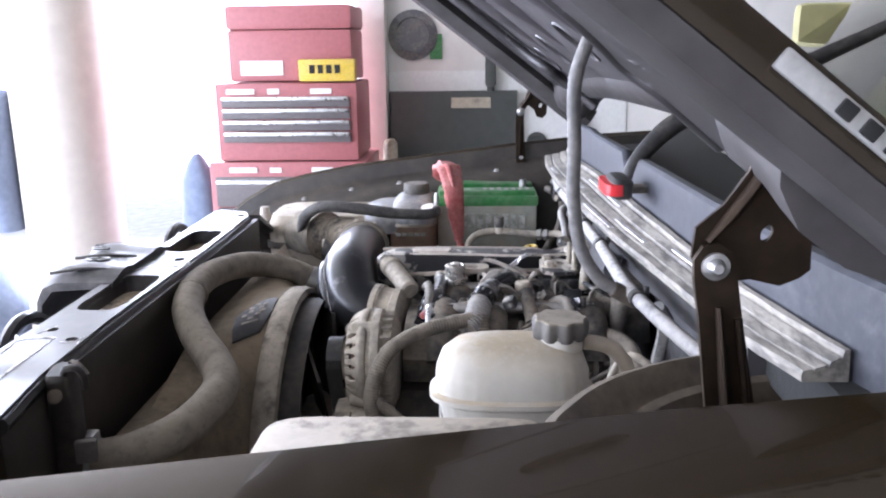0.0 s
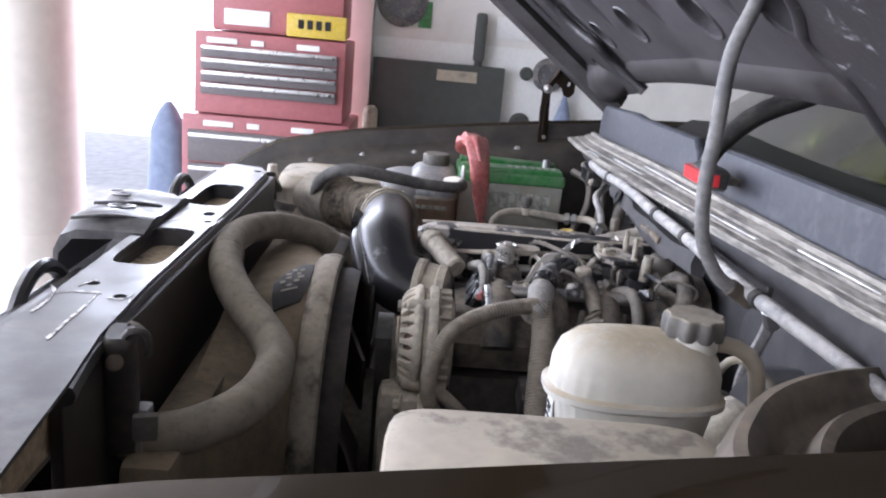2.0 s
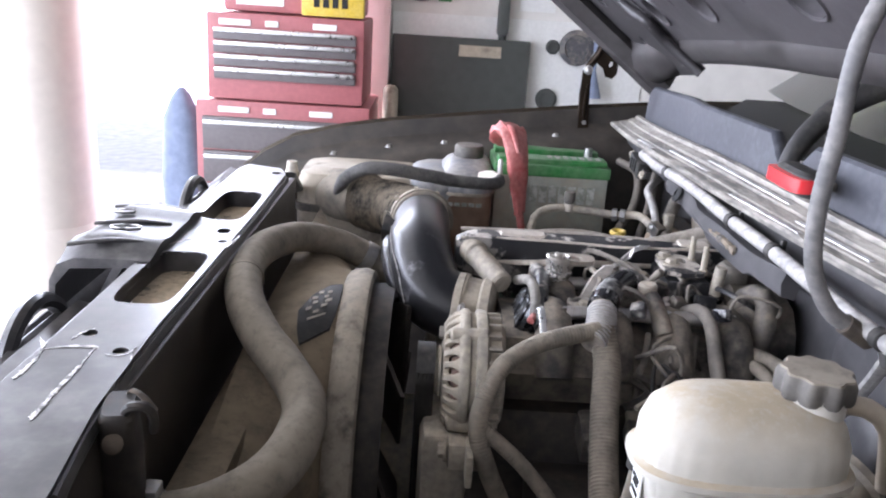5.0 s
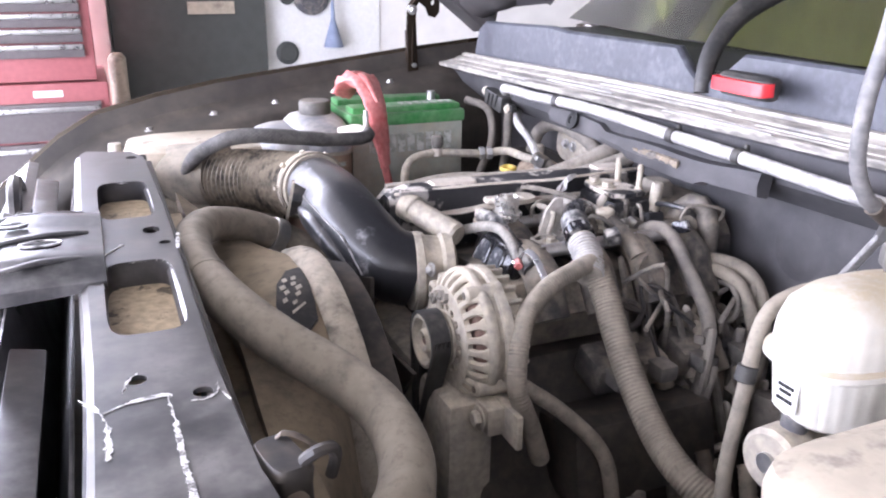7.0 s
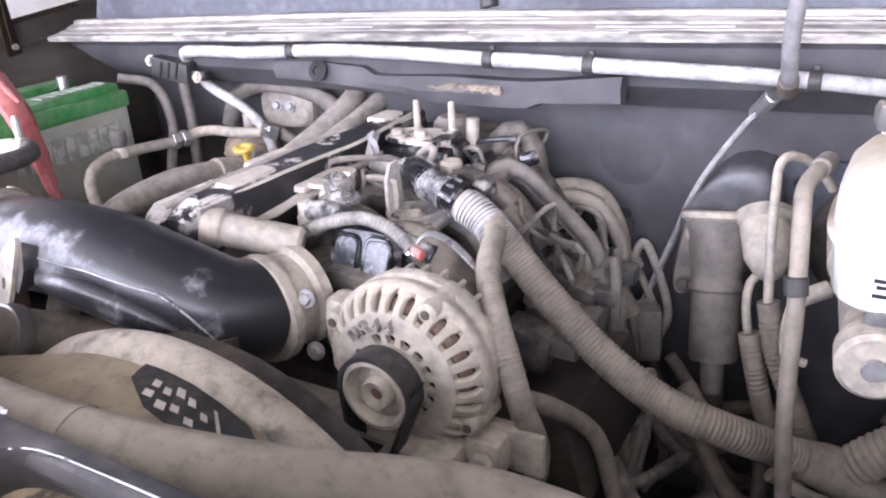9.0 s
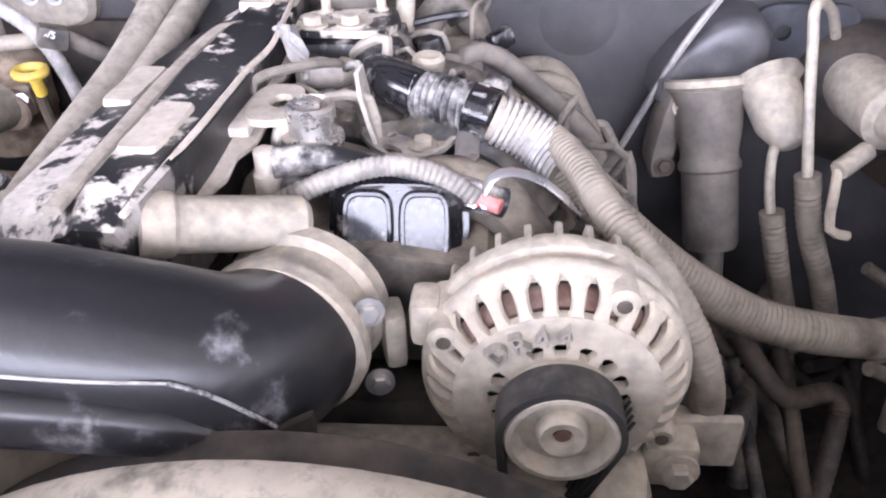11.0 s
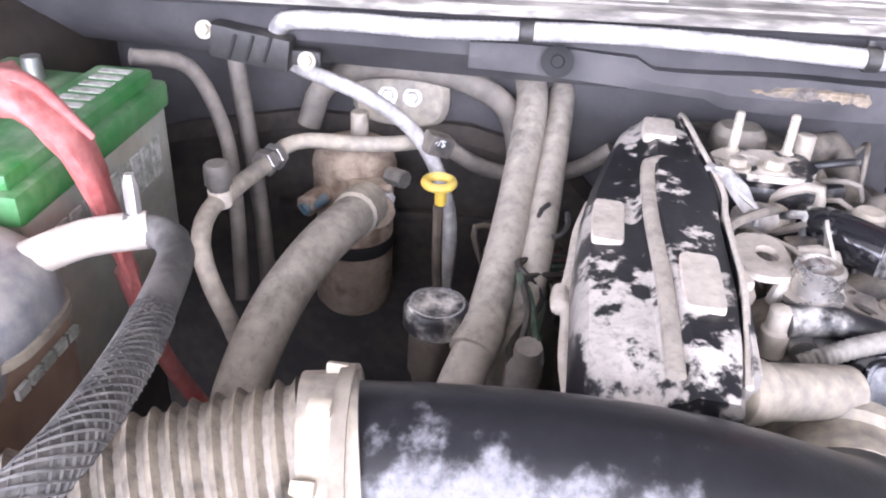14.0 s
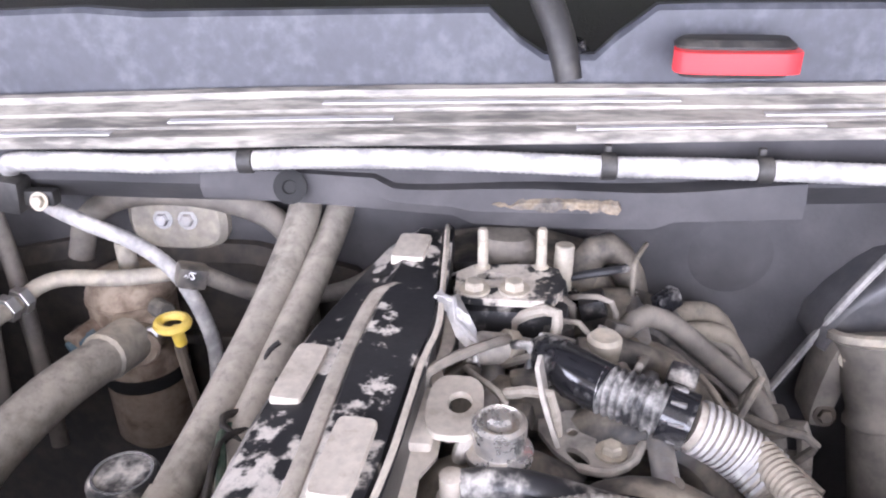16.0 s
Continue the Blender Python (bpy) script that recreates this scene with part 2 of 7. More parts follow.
M_GREEN = material("green_battery_lid", (0.025, 0.19, 0.04), 0.4, dust=0.6, dust_col=(0.30, 0.35, 0.26), patch=0.5, scale=16)
M_BATT = material("grey_battery_case", (0.34, 0.35, 0.30), 0.5, dust=0.6, dust_col=(0.30, 0.25, 0.18), patch=0.5, soft=0.1, scale=12, settle=0.0)
M_RED = material("faded_red_boot", (0.46, 0.10, 0.09), 0.5, dust=0.7, dust_col=(0.60, 0.36, 0.33), patch=0.47, soft=0.14, scale=26, bump=0.4)
M_REDBOX = material("red_tool_chest_paint", (0.37, 0.125, 0.13), 0.4, bump=0.03, vary=0.08)
M_FRAY = material("tan_mat_fibre", (0.27, 0.215, 0.15), 0.95, vary=0.5, scale=40, bump=0.9, grain=300, dust=0.9, dust_col=(0.08, 0.075, 0.07), patch=0.5, soft=0.08, settle=0.0)
M_BARS = material("worn_pale_print", (0.5, 0.5, 0.46), 0.6, dust=0.8, dust_col=(0.2, 0.22, 0.17), patch=0.5, soft=0.08, scale=50, settle=0.0)
M_DAMPER = material("dusty_bright_metal", (0.55, 0.53, 0.50), 0.25, metal=0.85, dust=0.7, dust_col=(0.50, 0.44, 0.36), patch=0.53, soft=0.08, scale=50, settle=0.6)
M_SCRAPE = material("bare_scrape", (0.62, 0.60, 0.57), 0.4, metal=0.2, dust=0.9, dust_col=(0.10, 0.095, 0.09), patch=0.56, soft=0.05, scale=120, settle=0.0)
M_LAMPRED = plain("red_lamp_lens", (0.62, 0.035, 0.04), 0.25, emit=0.22)
M_YELLOW = material("yellow_plastic", (0.60, 0.42, 0.04), 0.45, dust=0.4, dust_col=(0.5, 0.42, 0.28), patch=0.5, scale=30)
M_BROWNTANK = material("brown_stained_tank", (0.20, 0.12, 0.08), 0.6, dust=0.6, dust_col=(0.33, 0.25, 0.18), patch=0.45, soft=0.2, scale=9, settle=0.2)
M_GREYTANK = material("grey_translucent_tank", (0.10, 0.10, 0.108), 0.28, dust=0.65, dust_col=(0.32, 0.285, 0.24), patch=0.52, soft=0.09, scale=18, settle=0.3)
M_PALETANK = material("grey_white_translucent_tank", (0.22, 0.225, 0.24), 0.32, dust=0.75, dust_col=(0.44, 0.41, 0.365), patch=0.49, soft=0.10, scale=17, settle=0.2, vary=0.12)
M_COPPER = material("copper_windings", (0.17, 0.095, 0.075), 0.5, metal=0.3, dust=0.6, dust_col=(0.28, 0.23, 0.19), patch=0.5, scale=60)
M_OLDBADGE = material("tarnished_badge", (0.42, 0.42, 0.41), 0.42, metal=0.6, dust=0.5, dust_col=(0.2, 0.19, 0.17), patch=0.5, scale=40)
M_WIRERED = material("dusty_red_wire", (0.20, 0.07, 0.06), 0.6, dust=0.7, dust_col=(0.24, 0.19, 0.17), patch=0.48, scale=60)
M_WIREGREEN = material("dusty_green_wire", (0.045, 0.085, 0.055), 0.6, dust=0.5, dust_col=(0.17, 0.18, 0.14), patch=0.5, scale=60)
M_BRACKET = material("dusty_pale_bracket", (0.30, 0.28, 0.255), 0.5, metal=0.3, dust=0.9, dust_col=(0.56, 0.52, 0.46), patch=0.43, soft=0.12, scale=30, settle=0.3)
M_LEAD = material("grey_tan_lead", (0.17, 0.16, 0.145), 0.55, dust=0.8, dust_col=(0.40, 0.37, 0.325), patch=0.46, soft=0.14, scale=30, settle=0.3)
M_FOIL = material("crumpled_foil", (0.62, 0.61, 0.60), 0.3, metal=0.7, dust=0.6, dust_col=(0.52, 0.48, 0.43), patch=0.5, soft=0.1, scale=70, settle=0.2, bump=0.5, grain=120)
M_SLEEVE = material("dusty_ribbed_sleeve", (0.02, 0.02, 0.022), 0.35, dust=0.85, dust_col=(0.50, 0.48, 0.45), patch=0.5, soft=0.12, scale=40, settle=0.3)
M_DRAWER = material("dark_grey_drawer_paint", (0.13, 0.115, 0.115), 0.45, bump=0.03, vary=0.1)
M_BARESTRIP = material("bright_bare_strip", (0.62, 0.61, 0.60), 0.35, metal=0.4, dust=0.7, dust_col=(0.30, 0.28, 0.25), patch=0.53, soft=0.05, scale=60, settle=0.1, stretch=(1, 0.2, 1))
M_WALL = material("white_wall_paint", (0.72, 0.70, 0.66), 0.8, vary=0.05, bump=0.1, scale=3)
# Ceiling is out of view; its tone is dulled to cut bounce and reflection.
M_CEIL = material("dulled_unseen_ceiling", (0.42, 0.40, 0.36), 0.85, vary=0.1, bump=0.2, scale=3)
M_CONC = material("concrete_floor", (0.42, 0.41, 0.40), 0.85, vary=0.15, bump=0.3, scale=2.5, grain=90)
M_COLUMN = material("cream_column_paint", (0.66, 0.60, 0.53), 0.75, vary=0.05, scale=4)
M_BOARD = material("dark_board", (0.07, 0.075, 0.07), 0.7, scale=5)
M_DARK = plain("dark_gap", (0.012, 0.012, 0.012), 0.8)
M_CHROMED = material("drawer_pull", (0.7, 0.7, 0.7), 0.3, metal=0.9)
M_PAPER = material("white_label", (0.8, 0.8, 0.78), 0.7, vary=0.04)
M_DASH = material("dash_and_seats", (0.10, 0.09, 0.06), 0.8, scale=6)
M_OLIVE = material("tan_cab_cloth", (0.55, 0.52, 0.28), 0.85, scale=4)
M_SHIRT = material("blue_cloth", (0.22, 0.26, 0.36), 0.9, scale=8, bump=0.4)
M_GLASS = bpy.data.materials.new("windscreen_glass")
M_GLASS.use_nodes = True
gb = M_GLASS.node_tree.nodes["Principled BSDF"]
gb.inputs["Base Color"].default_value = (0.80, 0.90, 0.58, 1)
gb.inputs["Transmission Weight"].default_value, gb.inputs["Roughness"].default_value, gb.inputs["IOR"].default_value = 1.0, 0.03, 1.45

# ---- builders ----


def finish(bm, smooth=True):
    bmesh.ops.recalc_face_normals(bm, faces=bm.faces)
    me = bpy.data.meshes.new("mesh")
    bm.to_mesh(me)
    bm.free()
    if smooth:
        for p in me.polygons:
            p.use_smooth = True
        me.set_sharp_from_angle(angle=radians(38))
    return me


def part(name, bm, mat, parent=None, label=""):
    """Links a bmesh (or a mesh) as one object under a thing or a part."""
    me = bm if isinstance(bm, bpy.types.Mesh) else finish(bm)
    me.name = name
    if not me.materials:
        me.materials.append(mat)
    ob = new(name, me)
    ob.parent = parent
    if label:
        ob["label"] = label
    return ob


def thing(name, label, category, group="", kind=""):
    return tagged(new(name), label, category, group, kind)


def solo(name, bm, mat, label, category, group="", kind=""):
    return tagged(part(name, bm, mat), label, category, group, kind)


def rbox(c, s, bevel=0.004, turn=(0, 0, 0), into=None, seg=2):
    """A box with rounded edges: centre, size, bevel, turn in degrees."""
    bm = bmesh.new()
    bmesh.ops.create_cube(bm, size=1, matrix=Matrix.Diagonal((*s, 1)))
    if bevel:
        bmesh.ops.bevel(bm, geom=bm.edges[:], offset=min(bevel, min(s) * 0.45), segments=seg, profile=0.6, affect="EDGES")
    bmesh.ops.transform(bm, matrix=pose(*c, *turn), verts=bm.verts)
    return join(into, bm)


def join(a, b):
    """Adds bmesh b to bmesh a."""
    if a is None:
        return b
    me = bpy.data.meshes.new("tmp")
    b.to_mesh(me)
    b.free()
    a.from_mesh(me)
    bpy.data.meshes.remove(me)
    return a


def spline(pts, step=0.012):
    """Points along a smooth curve through pts."""
    p = [Vector(q) for q in pts]
    p = [p[0] * 2 - p[1]] + p + [p[-1] * 2 - p[-2]]
    out = []
    for i in range(1, len(p) - 2):
        a, b, c, d = p[i - 1:i + 3]
        n = max(2, int((c - b).length / step))
        for k in range(n):
            t = k / n
            out.append(0.5 * ((2 * b) + (c - a) * t + (2 * a - 5 * b + 4 * c - d) * t * t + (3 * b - a - 3 * c + d) * t ** 3))
    out.append(p[-2])
    return out


def tube(pts, r, seg=12, rib=0.0, depth=0.1, caps=True, step=0.012, into=None, flat=1.0):
    """A hose through pts: radius r (or a list of radii from end to end), ribbed with that pitch."""
    line = spline(pts, rib / 2 if rib else step)
    n = len(line)
    bm = bmesh.new()
    rings = []
    side = None
    for i, p in enumerate(line):
        d = (line[min(i + 1, n - 1)] - line[max(i - 1, 0)]).normalized()
        if side is None:
            side = d.orthogonal().normalized() if abs(d.z) > 0.95 else d.cross(Vector((0, 0, 1))).normalized()
        side = (side - d * side.dot(d)).normalized()
        up = d.cross(side)
        if isinstance(r, (int, float)):
            rad = r
        else:
            f = i / (n - 1) * (len(r) - 1)
            k = min(int(f), len(r) - 2)
            rad = r[k] + (r[k + 1] - r[k]) * (f - k)
        if rib and i % 2:
            rad *= 1 - depth
        rings.append([bm.verts.new(p + side * rad * math.cos(a) + up * rad * flat * math.sin(a)) for a in [2 * math.pi * j / seg for j in range(seg)]])
    for a, b in zip(rings, rings[1:]):
        for j in range(seg):
            bm.faces.new((a[j], a[(j + 1) % seg], b[(j + 1) % seg], b[j]))
    if caps:
        bm.faces.new(rings[0][::-1])
        bm.faces.new(rings[-1])
    return join(into, bm)


def lathe(profile, m=None, seg=24, into=None, ring=False):
    """A turned shape: (radius, height) pairs about z, laid by the pose m; ring: closed on itself, with no caps."""
    bm = bmesh.new()
    rings = []
    for r, z in profile:
        if r < 1e-5:
            rings.append([bm.verts.new((0, 0, z))])
        else:
            rings.append([bm.verts.new((r * math.cos(2 * math.pi * j / seg), r * math.sin(2 * math.pi * j / seg), z)) for j in range(seg)])
    for a, b in zip(rings, rings[1:] + rings[:1] if ring else rings[1:]):
        for j in range(seg):
            k = (j + 1) % seg
            if len(a) == 1 and len(b) == 1:
                continue
            if len(a) == 1:
                bm.faces.new((a[0], b[k], b[j]))
            elif len(b) == 1:
                bm.faces.new((a[j], a[k], b[0]))
            else:
                bm.faces.new((a[j], a[k], b[k], b[j]))
    for end in () if ring else (rings[0], rings[-1]):
        if len(end) > 1:
            bm.faces.new(end)
    if m is not None:
        bmesh.ops.transform(bm, matrix=m, verts=bm.verts)
    return join(into, bm)


def along(a, b):
    """A pose at a whose z axis runs towards b."""
    d = Vector(b) - Vector(a)
    return Matrix.Translation(a) @ d.to_track_quat("Z", "Y").to_matrix().to_4x4()


def rod(a, b, r, seg=14, into=None, r2=None, round_end=0.15):
    n = (Vector(b) - Vector(a)).length
    r2 = r if r2 is None else r2
    e = min(r, r2, n / 2) * round_end
    return lathe([(0, 0), (r - e, 0), (r, e), (r2, n - e), (r2 - e, n), (0, n)], along(a, b), seg, into)


def plate(outline, thick, m=None, holes=(), into=None):
    """A flat plate from a 2D outline with holes, thick along z."""
    bm = bmesh.new()
    edges = []
    for loop in (outline, *holes):
        vs = [bm.verts.new((x, y, 0)) for x, y in loop]
        edges += [bm.edges.new((vs[i], vs[(i + 1) % len(vs)])) for i in range(len(vs))]
    bmesh.ops.triangle_fill(bm, use_beauty=True, use_dissolve=False, edges=edges)
    got = bmesh.ops.extrude_face_region(bm, geom=bm.faces[:])
    bmesh.ops.translate(bm, vec=(0, 0, thick), verts=[v for v in got["geom"] if isinstance(v, bmesh.types.BMVert)])
    if m is not None:
        bmesh.ops.transform(bm, matrix=m, verts=bm.verts)
    return join(into, bm)


def ring2d(cx, cy, rx, ry, n=20, power=2.0, turn=0.0):
    """A rounded outline (power 2: ellipse, 4: rounded box)."""
    out = []
    for i in range(n):
        a = 2 * math.pi * i / n
        c, s = math.cos(a), math.sin(a)
        x, y = rx * math.copysign(abs(c) ** (2 / power), c), ry * math.copysign(abs(s) ** (2 / power), s)
        ct, st = math.cos(radians(turn)), math.sin(radians(turn))
        out.append((cx + x * ct - y * st, cy + x * st + y * ct))
    return out


def loft(sections, caps=True, into=None, closed=True):
    """Joins rows of points with equal counts into a skin."""
    bm = bmesh.new()
    rows = [[bm.verts.new(p) for p in s] for s in sections]
    n = len(rows[0])
    for a, b in zip(rows, rows[1:]):
        for j in range(n if closed else n - 1):
            bm.faces.new((a[j], a[(j + 1) % n], b[(j + 1) % n], b[j]))
    if caps and closed:
        bm.faces.new(rows[0][::-1])
        bm.faces.new(rows[-1])
    return join(into, bm)


def bolt(name, c, towards, r, parent, mat=None, label=""):
    """A hexagon bolt on a washer."""
    m = along(c, Vector(c) + Vector(towards))
    bm = lathe([(0, 0), (r * 1.5, 0), (r * 1.5, r * 0.25), (0, r * 0.25)], m, 16)
    bm = lathe([(0, r * 0.2), (r, r * 0.2), (r, r * 0.9), (r * 0.8, r * 1.05), (0, r * 1.05)], m, 6, bm)
    return part(name, bm, mat or M_CHROME, parent, label)


def lerp(table, x):
    """A height from (x, value) pairs."""
    for (x0, v0), (x1, v1) in zip(table, table[1:]):
        if x <= x1:
            f = (x - x0) / (x1 - x0)
            return v0 + (v1 - v0) * max(0, f)
    return table[-1][1]


MID = 1.195  # the truck's middle line

# ---- garage ----
solo("ground", plate([(-400, -400), (400, -400), (400, 400), (-400, 400)], -0.2), M_CONC, "dusty grey concrete floor of the garage and yard", "floor", kind="structure")
solo("wall_passenger", rbox((1.8, 4.1, 1.6), (4.55, 0.2, 3.2), 0.01), M_WALL, "white painted garage wall with hung things", "wall", kind="structure")
solo("wall_rear", rbox((4.1, 0.7, 1.6), (0.2, 6.8, 3.2), 0.01), M_WALL, "white painted rear garage wall", "wall", kind="structure")
solo("wall_driver", rbox((0, -2.7, 1.6), (8.0, 0.2, 3.2), 0.01), M_WALL, "white painted garage wall", "wall", kind="structure")
solo("ceiling", rbox((0, 0.7, 3.3), (8.4, 7.0, 0.2), 0.01), M_CEIL, "unseen garage ceiling, dulled to hold back bounced light", "ceiling", kind="structure")
solo("lintel_front", rbox((-4.0, 0.7, 3.05), (0.2, 6.6, 0.3), 0.01), M_WALL, "white painted beam over the open garage door", "beam", kind="structure")
solo("lintel_side", rbox((-2.25, 4.1, 2.98), (3.5, 0.2, 0.44), 0.01), M_WALL, "white painted beam over the open side bay", "beam", kind="structure")
colm = thing("column", "cream painted round column beside the open bay", "column", kind="structure")
part("shaft", lathe([(0.205, 0.5), (0.195, 3.2)], pose(-1.80, 3.4, 0), 32), M_COLUMN, colm)
part("base", lathe([(0.235, 0), (0.23, 0.45), (0.205, 0.5), (0, 0.5)], pose(-1.80, 3.4, 0), 32), M_COLUMN, colm)
solo("door_post", rbox((-0.52, 3.95, 1.5), (0.13, 0.13, 3.0), 0.006), M_WALL, "white painted post at the edge of the open bay", "door post", kind="structure")
# Added glowing sheets stand in for blown-out daylight and help light the garage.
M_GLOWSHEET = plain("glowing_backdrop_sheet", (0.93, 0.95, 1.0), 1.0, emit=3.0)
solo("backdrop_side", rbox((-6.5, 9.0, 2.6), (14.0, 0.1, 6.0), 0), M_GLOWSHEET, "glowing white backdrop sheet outside the open bay", "backdrop", kind="structure")
solo("backdrop_front", rbox((-9.0, 1.0, 2.6), (0.1, 16.0, 6.0), 0), M_GLOWSHEET, "glowing white backdrop sheet outside the garage door", "backdrop", kind="structure")

# ---- truck body ----
truck = thing("pickup_truck", "bronze pickup truck with its hood propped open", "truck")
RAIL = [(-0.80, 0.96), (-0.74, 1.02), (-0.70, 1.052), (-0.667, 1.078), (-0.61, 1.125), (-0.54, 1.165), (-0.43, 1.193), (-0.32, 1.213), (-0.1, 1.241), (0.095, 1.265), (0.3, 1.285), (0.6, 1.30)]


def fender(flip):
    rows = []
    for x, z in RAIL:
        z += 0.023 if flip else 0
        shape = [(1.86, z - 0.75), (1.875, z - 0.12), (1.90, z - 0.075), (1.925, z - 0.06), (1.955, z - 0.052), (1.97, z - 0.04), (1.976, z - 0.006), (1.984, z + 0.001), (2.0, z - 0.001),
                 (2.05, z - 0.012), (2.10, z - 0.035), (2.15, z - 0.09), (2.185, z - 0.2), (2.19, z - 0.45), (2.17, z - 0.7)]
        rows.append([(x, (2 * MID - y) if flip else y, zz) for y, zz in shape])
    return rows


for flip in (False, True):
    rows = fender(flip)
    part("inner_fender", loft([r[:7] for r in rows], closed=False), M_BAY, truck, "dusty dark inner fender")
    part("fender", loft([r[6:] for r in rows], closed=False), M_BRONZE, truck, "bronze painted fender")
    for x in (-0.45, -0.33, -0.21, -0.09, 0.03):
        y = 1.94
        bolt("fender_bolt", (x, 2 * MID - y if flip else y, lerp(RAIL, x) - 0.058 + (0.023 if flip else 0)), (0, 0, 1), 0.006, truck, M_STEEL)

# radiator support with two long slots
SLOTS = [ring2d(-0.520, 1.034, 0.031, 0.084, 24, 5), ring2d(-0.520, 1.342, 0.030, 0.081, 24, 5)]
hole = [ring2d(-0.495, 0.842, 0.007, 0.007, 10), ring2d(-0.535, 0.875, 0.007, 0.007, 10), ring2d(-0.5, 1.21, 0.009, 0.012, 10), ring2d(-0.49, 1.165, 0.006, 0.006, 8), ring2d(-0.5, 1.56, 0.008, 0.008, 10)]
sup = part("radiator_support", plate([(-0.568, 1.60), (-0.560, 1.62), (-0.500, 1.60), (-0.484, 1.56), (-0.480, 1.3), (-0.482, 0.9), (-0.476, 0.74), (-0.462, 0.64), (-0.448, 0.5), (-0.568, 0.5), (-0.562, 0.9), (-0.568, 1.3)], 0.004, pose(0, 0, 1.164), SLOTS + hole), M_SUPPORT, truck, "scratched black steel radiator support")
rim = tube([(-0.566, 1.60, 1.156), (-0.566, 1.3, 1.156), (-0.560, 0.9, 1.156), (-0.565, 0.55, 1.156)], 0.011, 8)
rim = tube([(-0.488, 1.56, 1.156), (-0.484, 1.3, 1.156), (-0.486, 0.9, 1.156), (-0.480, 0.74, 1.156), (-0.466, 0.64, 1.156)], 0.0095, 8, into=rim)
part("support_edge", rim, M_SUPPORT, truck)
part("support_inner", rbox((-0.523, 1.08, 1.118), (0.074, 1.0, 0.05), 0.004), M_MUD, truck, "mud-dusted tray under the support slots")
part("support_front", rbox((-0.5655, 1.06, 1.105), (0.005, 1.08, 0.105), 0.002), M_SUPPORT, truck)
part("support_back", rbox((-0.478, 1.12, 1.06), (0.012, 0.94, 0.19), 0.003), M_BAY, truck)
part("support_end", rbox((-0.525, 1.70, 1.118), (0.085, 0.19, 0.012), 0.004, (-22, 0, 4)), M_SUPPORT, truck, "sloping end of the support")
part("radiator", rbox((-0.43, 1.19, 0.8), (0.05, 0.95, 0.5), 0.01), M_SHROUD, truck, "dust-caked radiator")

for k, (cy, ly) in enumerate(((1.034, 0.084), (1.342, 0.081))):
    ring_pts = ring2d(-0.520, cy, 0.032, ly + 0.001, 32, 5)
    part("slot_rim", tube([(x, y, 1.1665) for x, y in ring_pts + ring_pts[:1]], 0.0014, 6, caps=False, step=0.02), M_WORN, truck, "worn bright slot rim")
    rows = [[(x, y, 1.166), (-0.520 + (x + 0.520) * 0.94, cy + (y - cy) * 0.97, 1.141)] for x, y in ring_pts + ring_pts[:1]]
    part("slot_wall", loft(rows, closed=False), M_SUPPORT, truck)
# bare seam and scraped paint on the support
random.seed(33)
for line in (((-0.558, 0.836), (-0.54, 0.844), (-0.518, 0.846), (-0.515, 0.842)), ((-0.518, 0.846), (-0.516, 0.812), (-0.516, 0.762), (-0.514, 0.72)), ((-0.545, 0.858), (-0.541, 0.874), (-0.534, 0.884)), ((-0.504, 0.832), (-0.494, 0.831), (-0.486, 0.838), (-0.484, 0.85)), ((-0.483, 0.836), (-0.479, 0.824)), ((-0.572, 0.86), (-0.562, 0.842), (-0.556, 0.82), (-0.556, 0.78)), ((-0.48, 1.14), (-0.475, 1.19)), ((-0.55, 1.14), (-0.53, 1.17))):
    mid = spline([(*p, 1.1682) for p in line], 0.0014)
    near, far, w = [], [], 0.0006
    for k, p in enumerate(mid):
        d = (mid[min(k + 1, len(mid) - 1)] - mid[max(k - 1, 0)]).normalized()
        n = Vector((-d.y, d.x, 0))
        w = min(0.0022, max(0.0002, w + random.gauss(0, 0.00045)))
        e = 0.15 if k in (0, len(mid) - 1) else 1
        off = random.gauss(0, 0.0004)
        near.append((p.x + n.x * (off + w * e), p.y + n.y * (off + w * e)))
        far.append((p.x + n.x * (off - w * e), p.y + n.y * (off - w * e)))
    part("scraped_paint", loft([[(ax, ay, 1.1683), (ax, ay, 1.1688), (bx, by, 1.1688), (bx, by, 1.1683)] for (ax, ay), (bx, by) in zip(near, far)]), M_SCRAPE, truck, "irregular pale scrape in the paint")

# hood latch bracket that reaches forward from the support and folds down
def latch(y):
    return 1.0 + 0.012 * math.cos((y - 1.18) * 20)


rows = []
for i in range(13):
    y = 1.07 + 0.22 * i / 12
    e = abs(y - 1.18) / 0.11
    lift = 0.012 * (1 - e ** 4) + (0.006 if 0.35 < e < 0.75 else 0)
    rows.append([(-0.548, y, 1.170 + lift * 0.6), (-0.60, y, 1.170 + lift), (-0.635, y, 1.169 + lift), (-0.655, y, 1.160 + lift), (-0.665, y, 1.14), (-0.668, y, 1.10), (-0.662, y, 1.10), (-0.658, y, 1.135), (-0.64, y, 1.156), (-0.548, y, 1.162)])
part("latch_bracket", loft(rows), M_LATCH, truck, "scratched black steel latch bracket")
for a, b, c in (((-0.646, 1.082), (-0.60, 1.10), (-0.560, 1.112)), ((-0.65, 1.17), (-0.60, 1.18), (-0.562, 1.192)), ((-0.655, 1.25), (-0.61, 1.255), (-0.565, 1.262))):
    part("pressed_groove", tube([(*a, 1.181), (*b, 1.184), (*c, 1.1785)], 0.0055, 10, flat=0.45), M_LATCH, truck, "pressed groove")
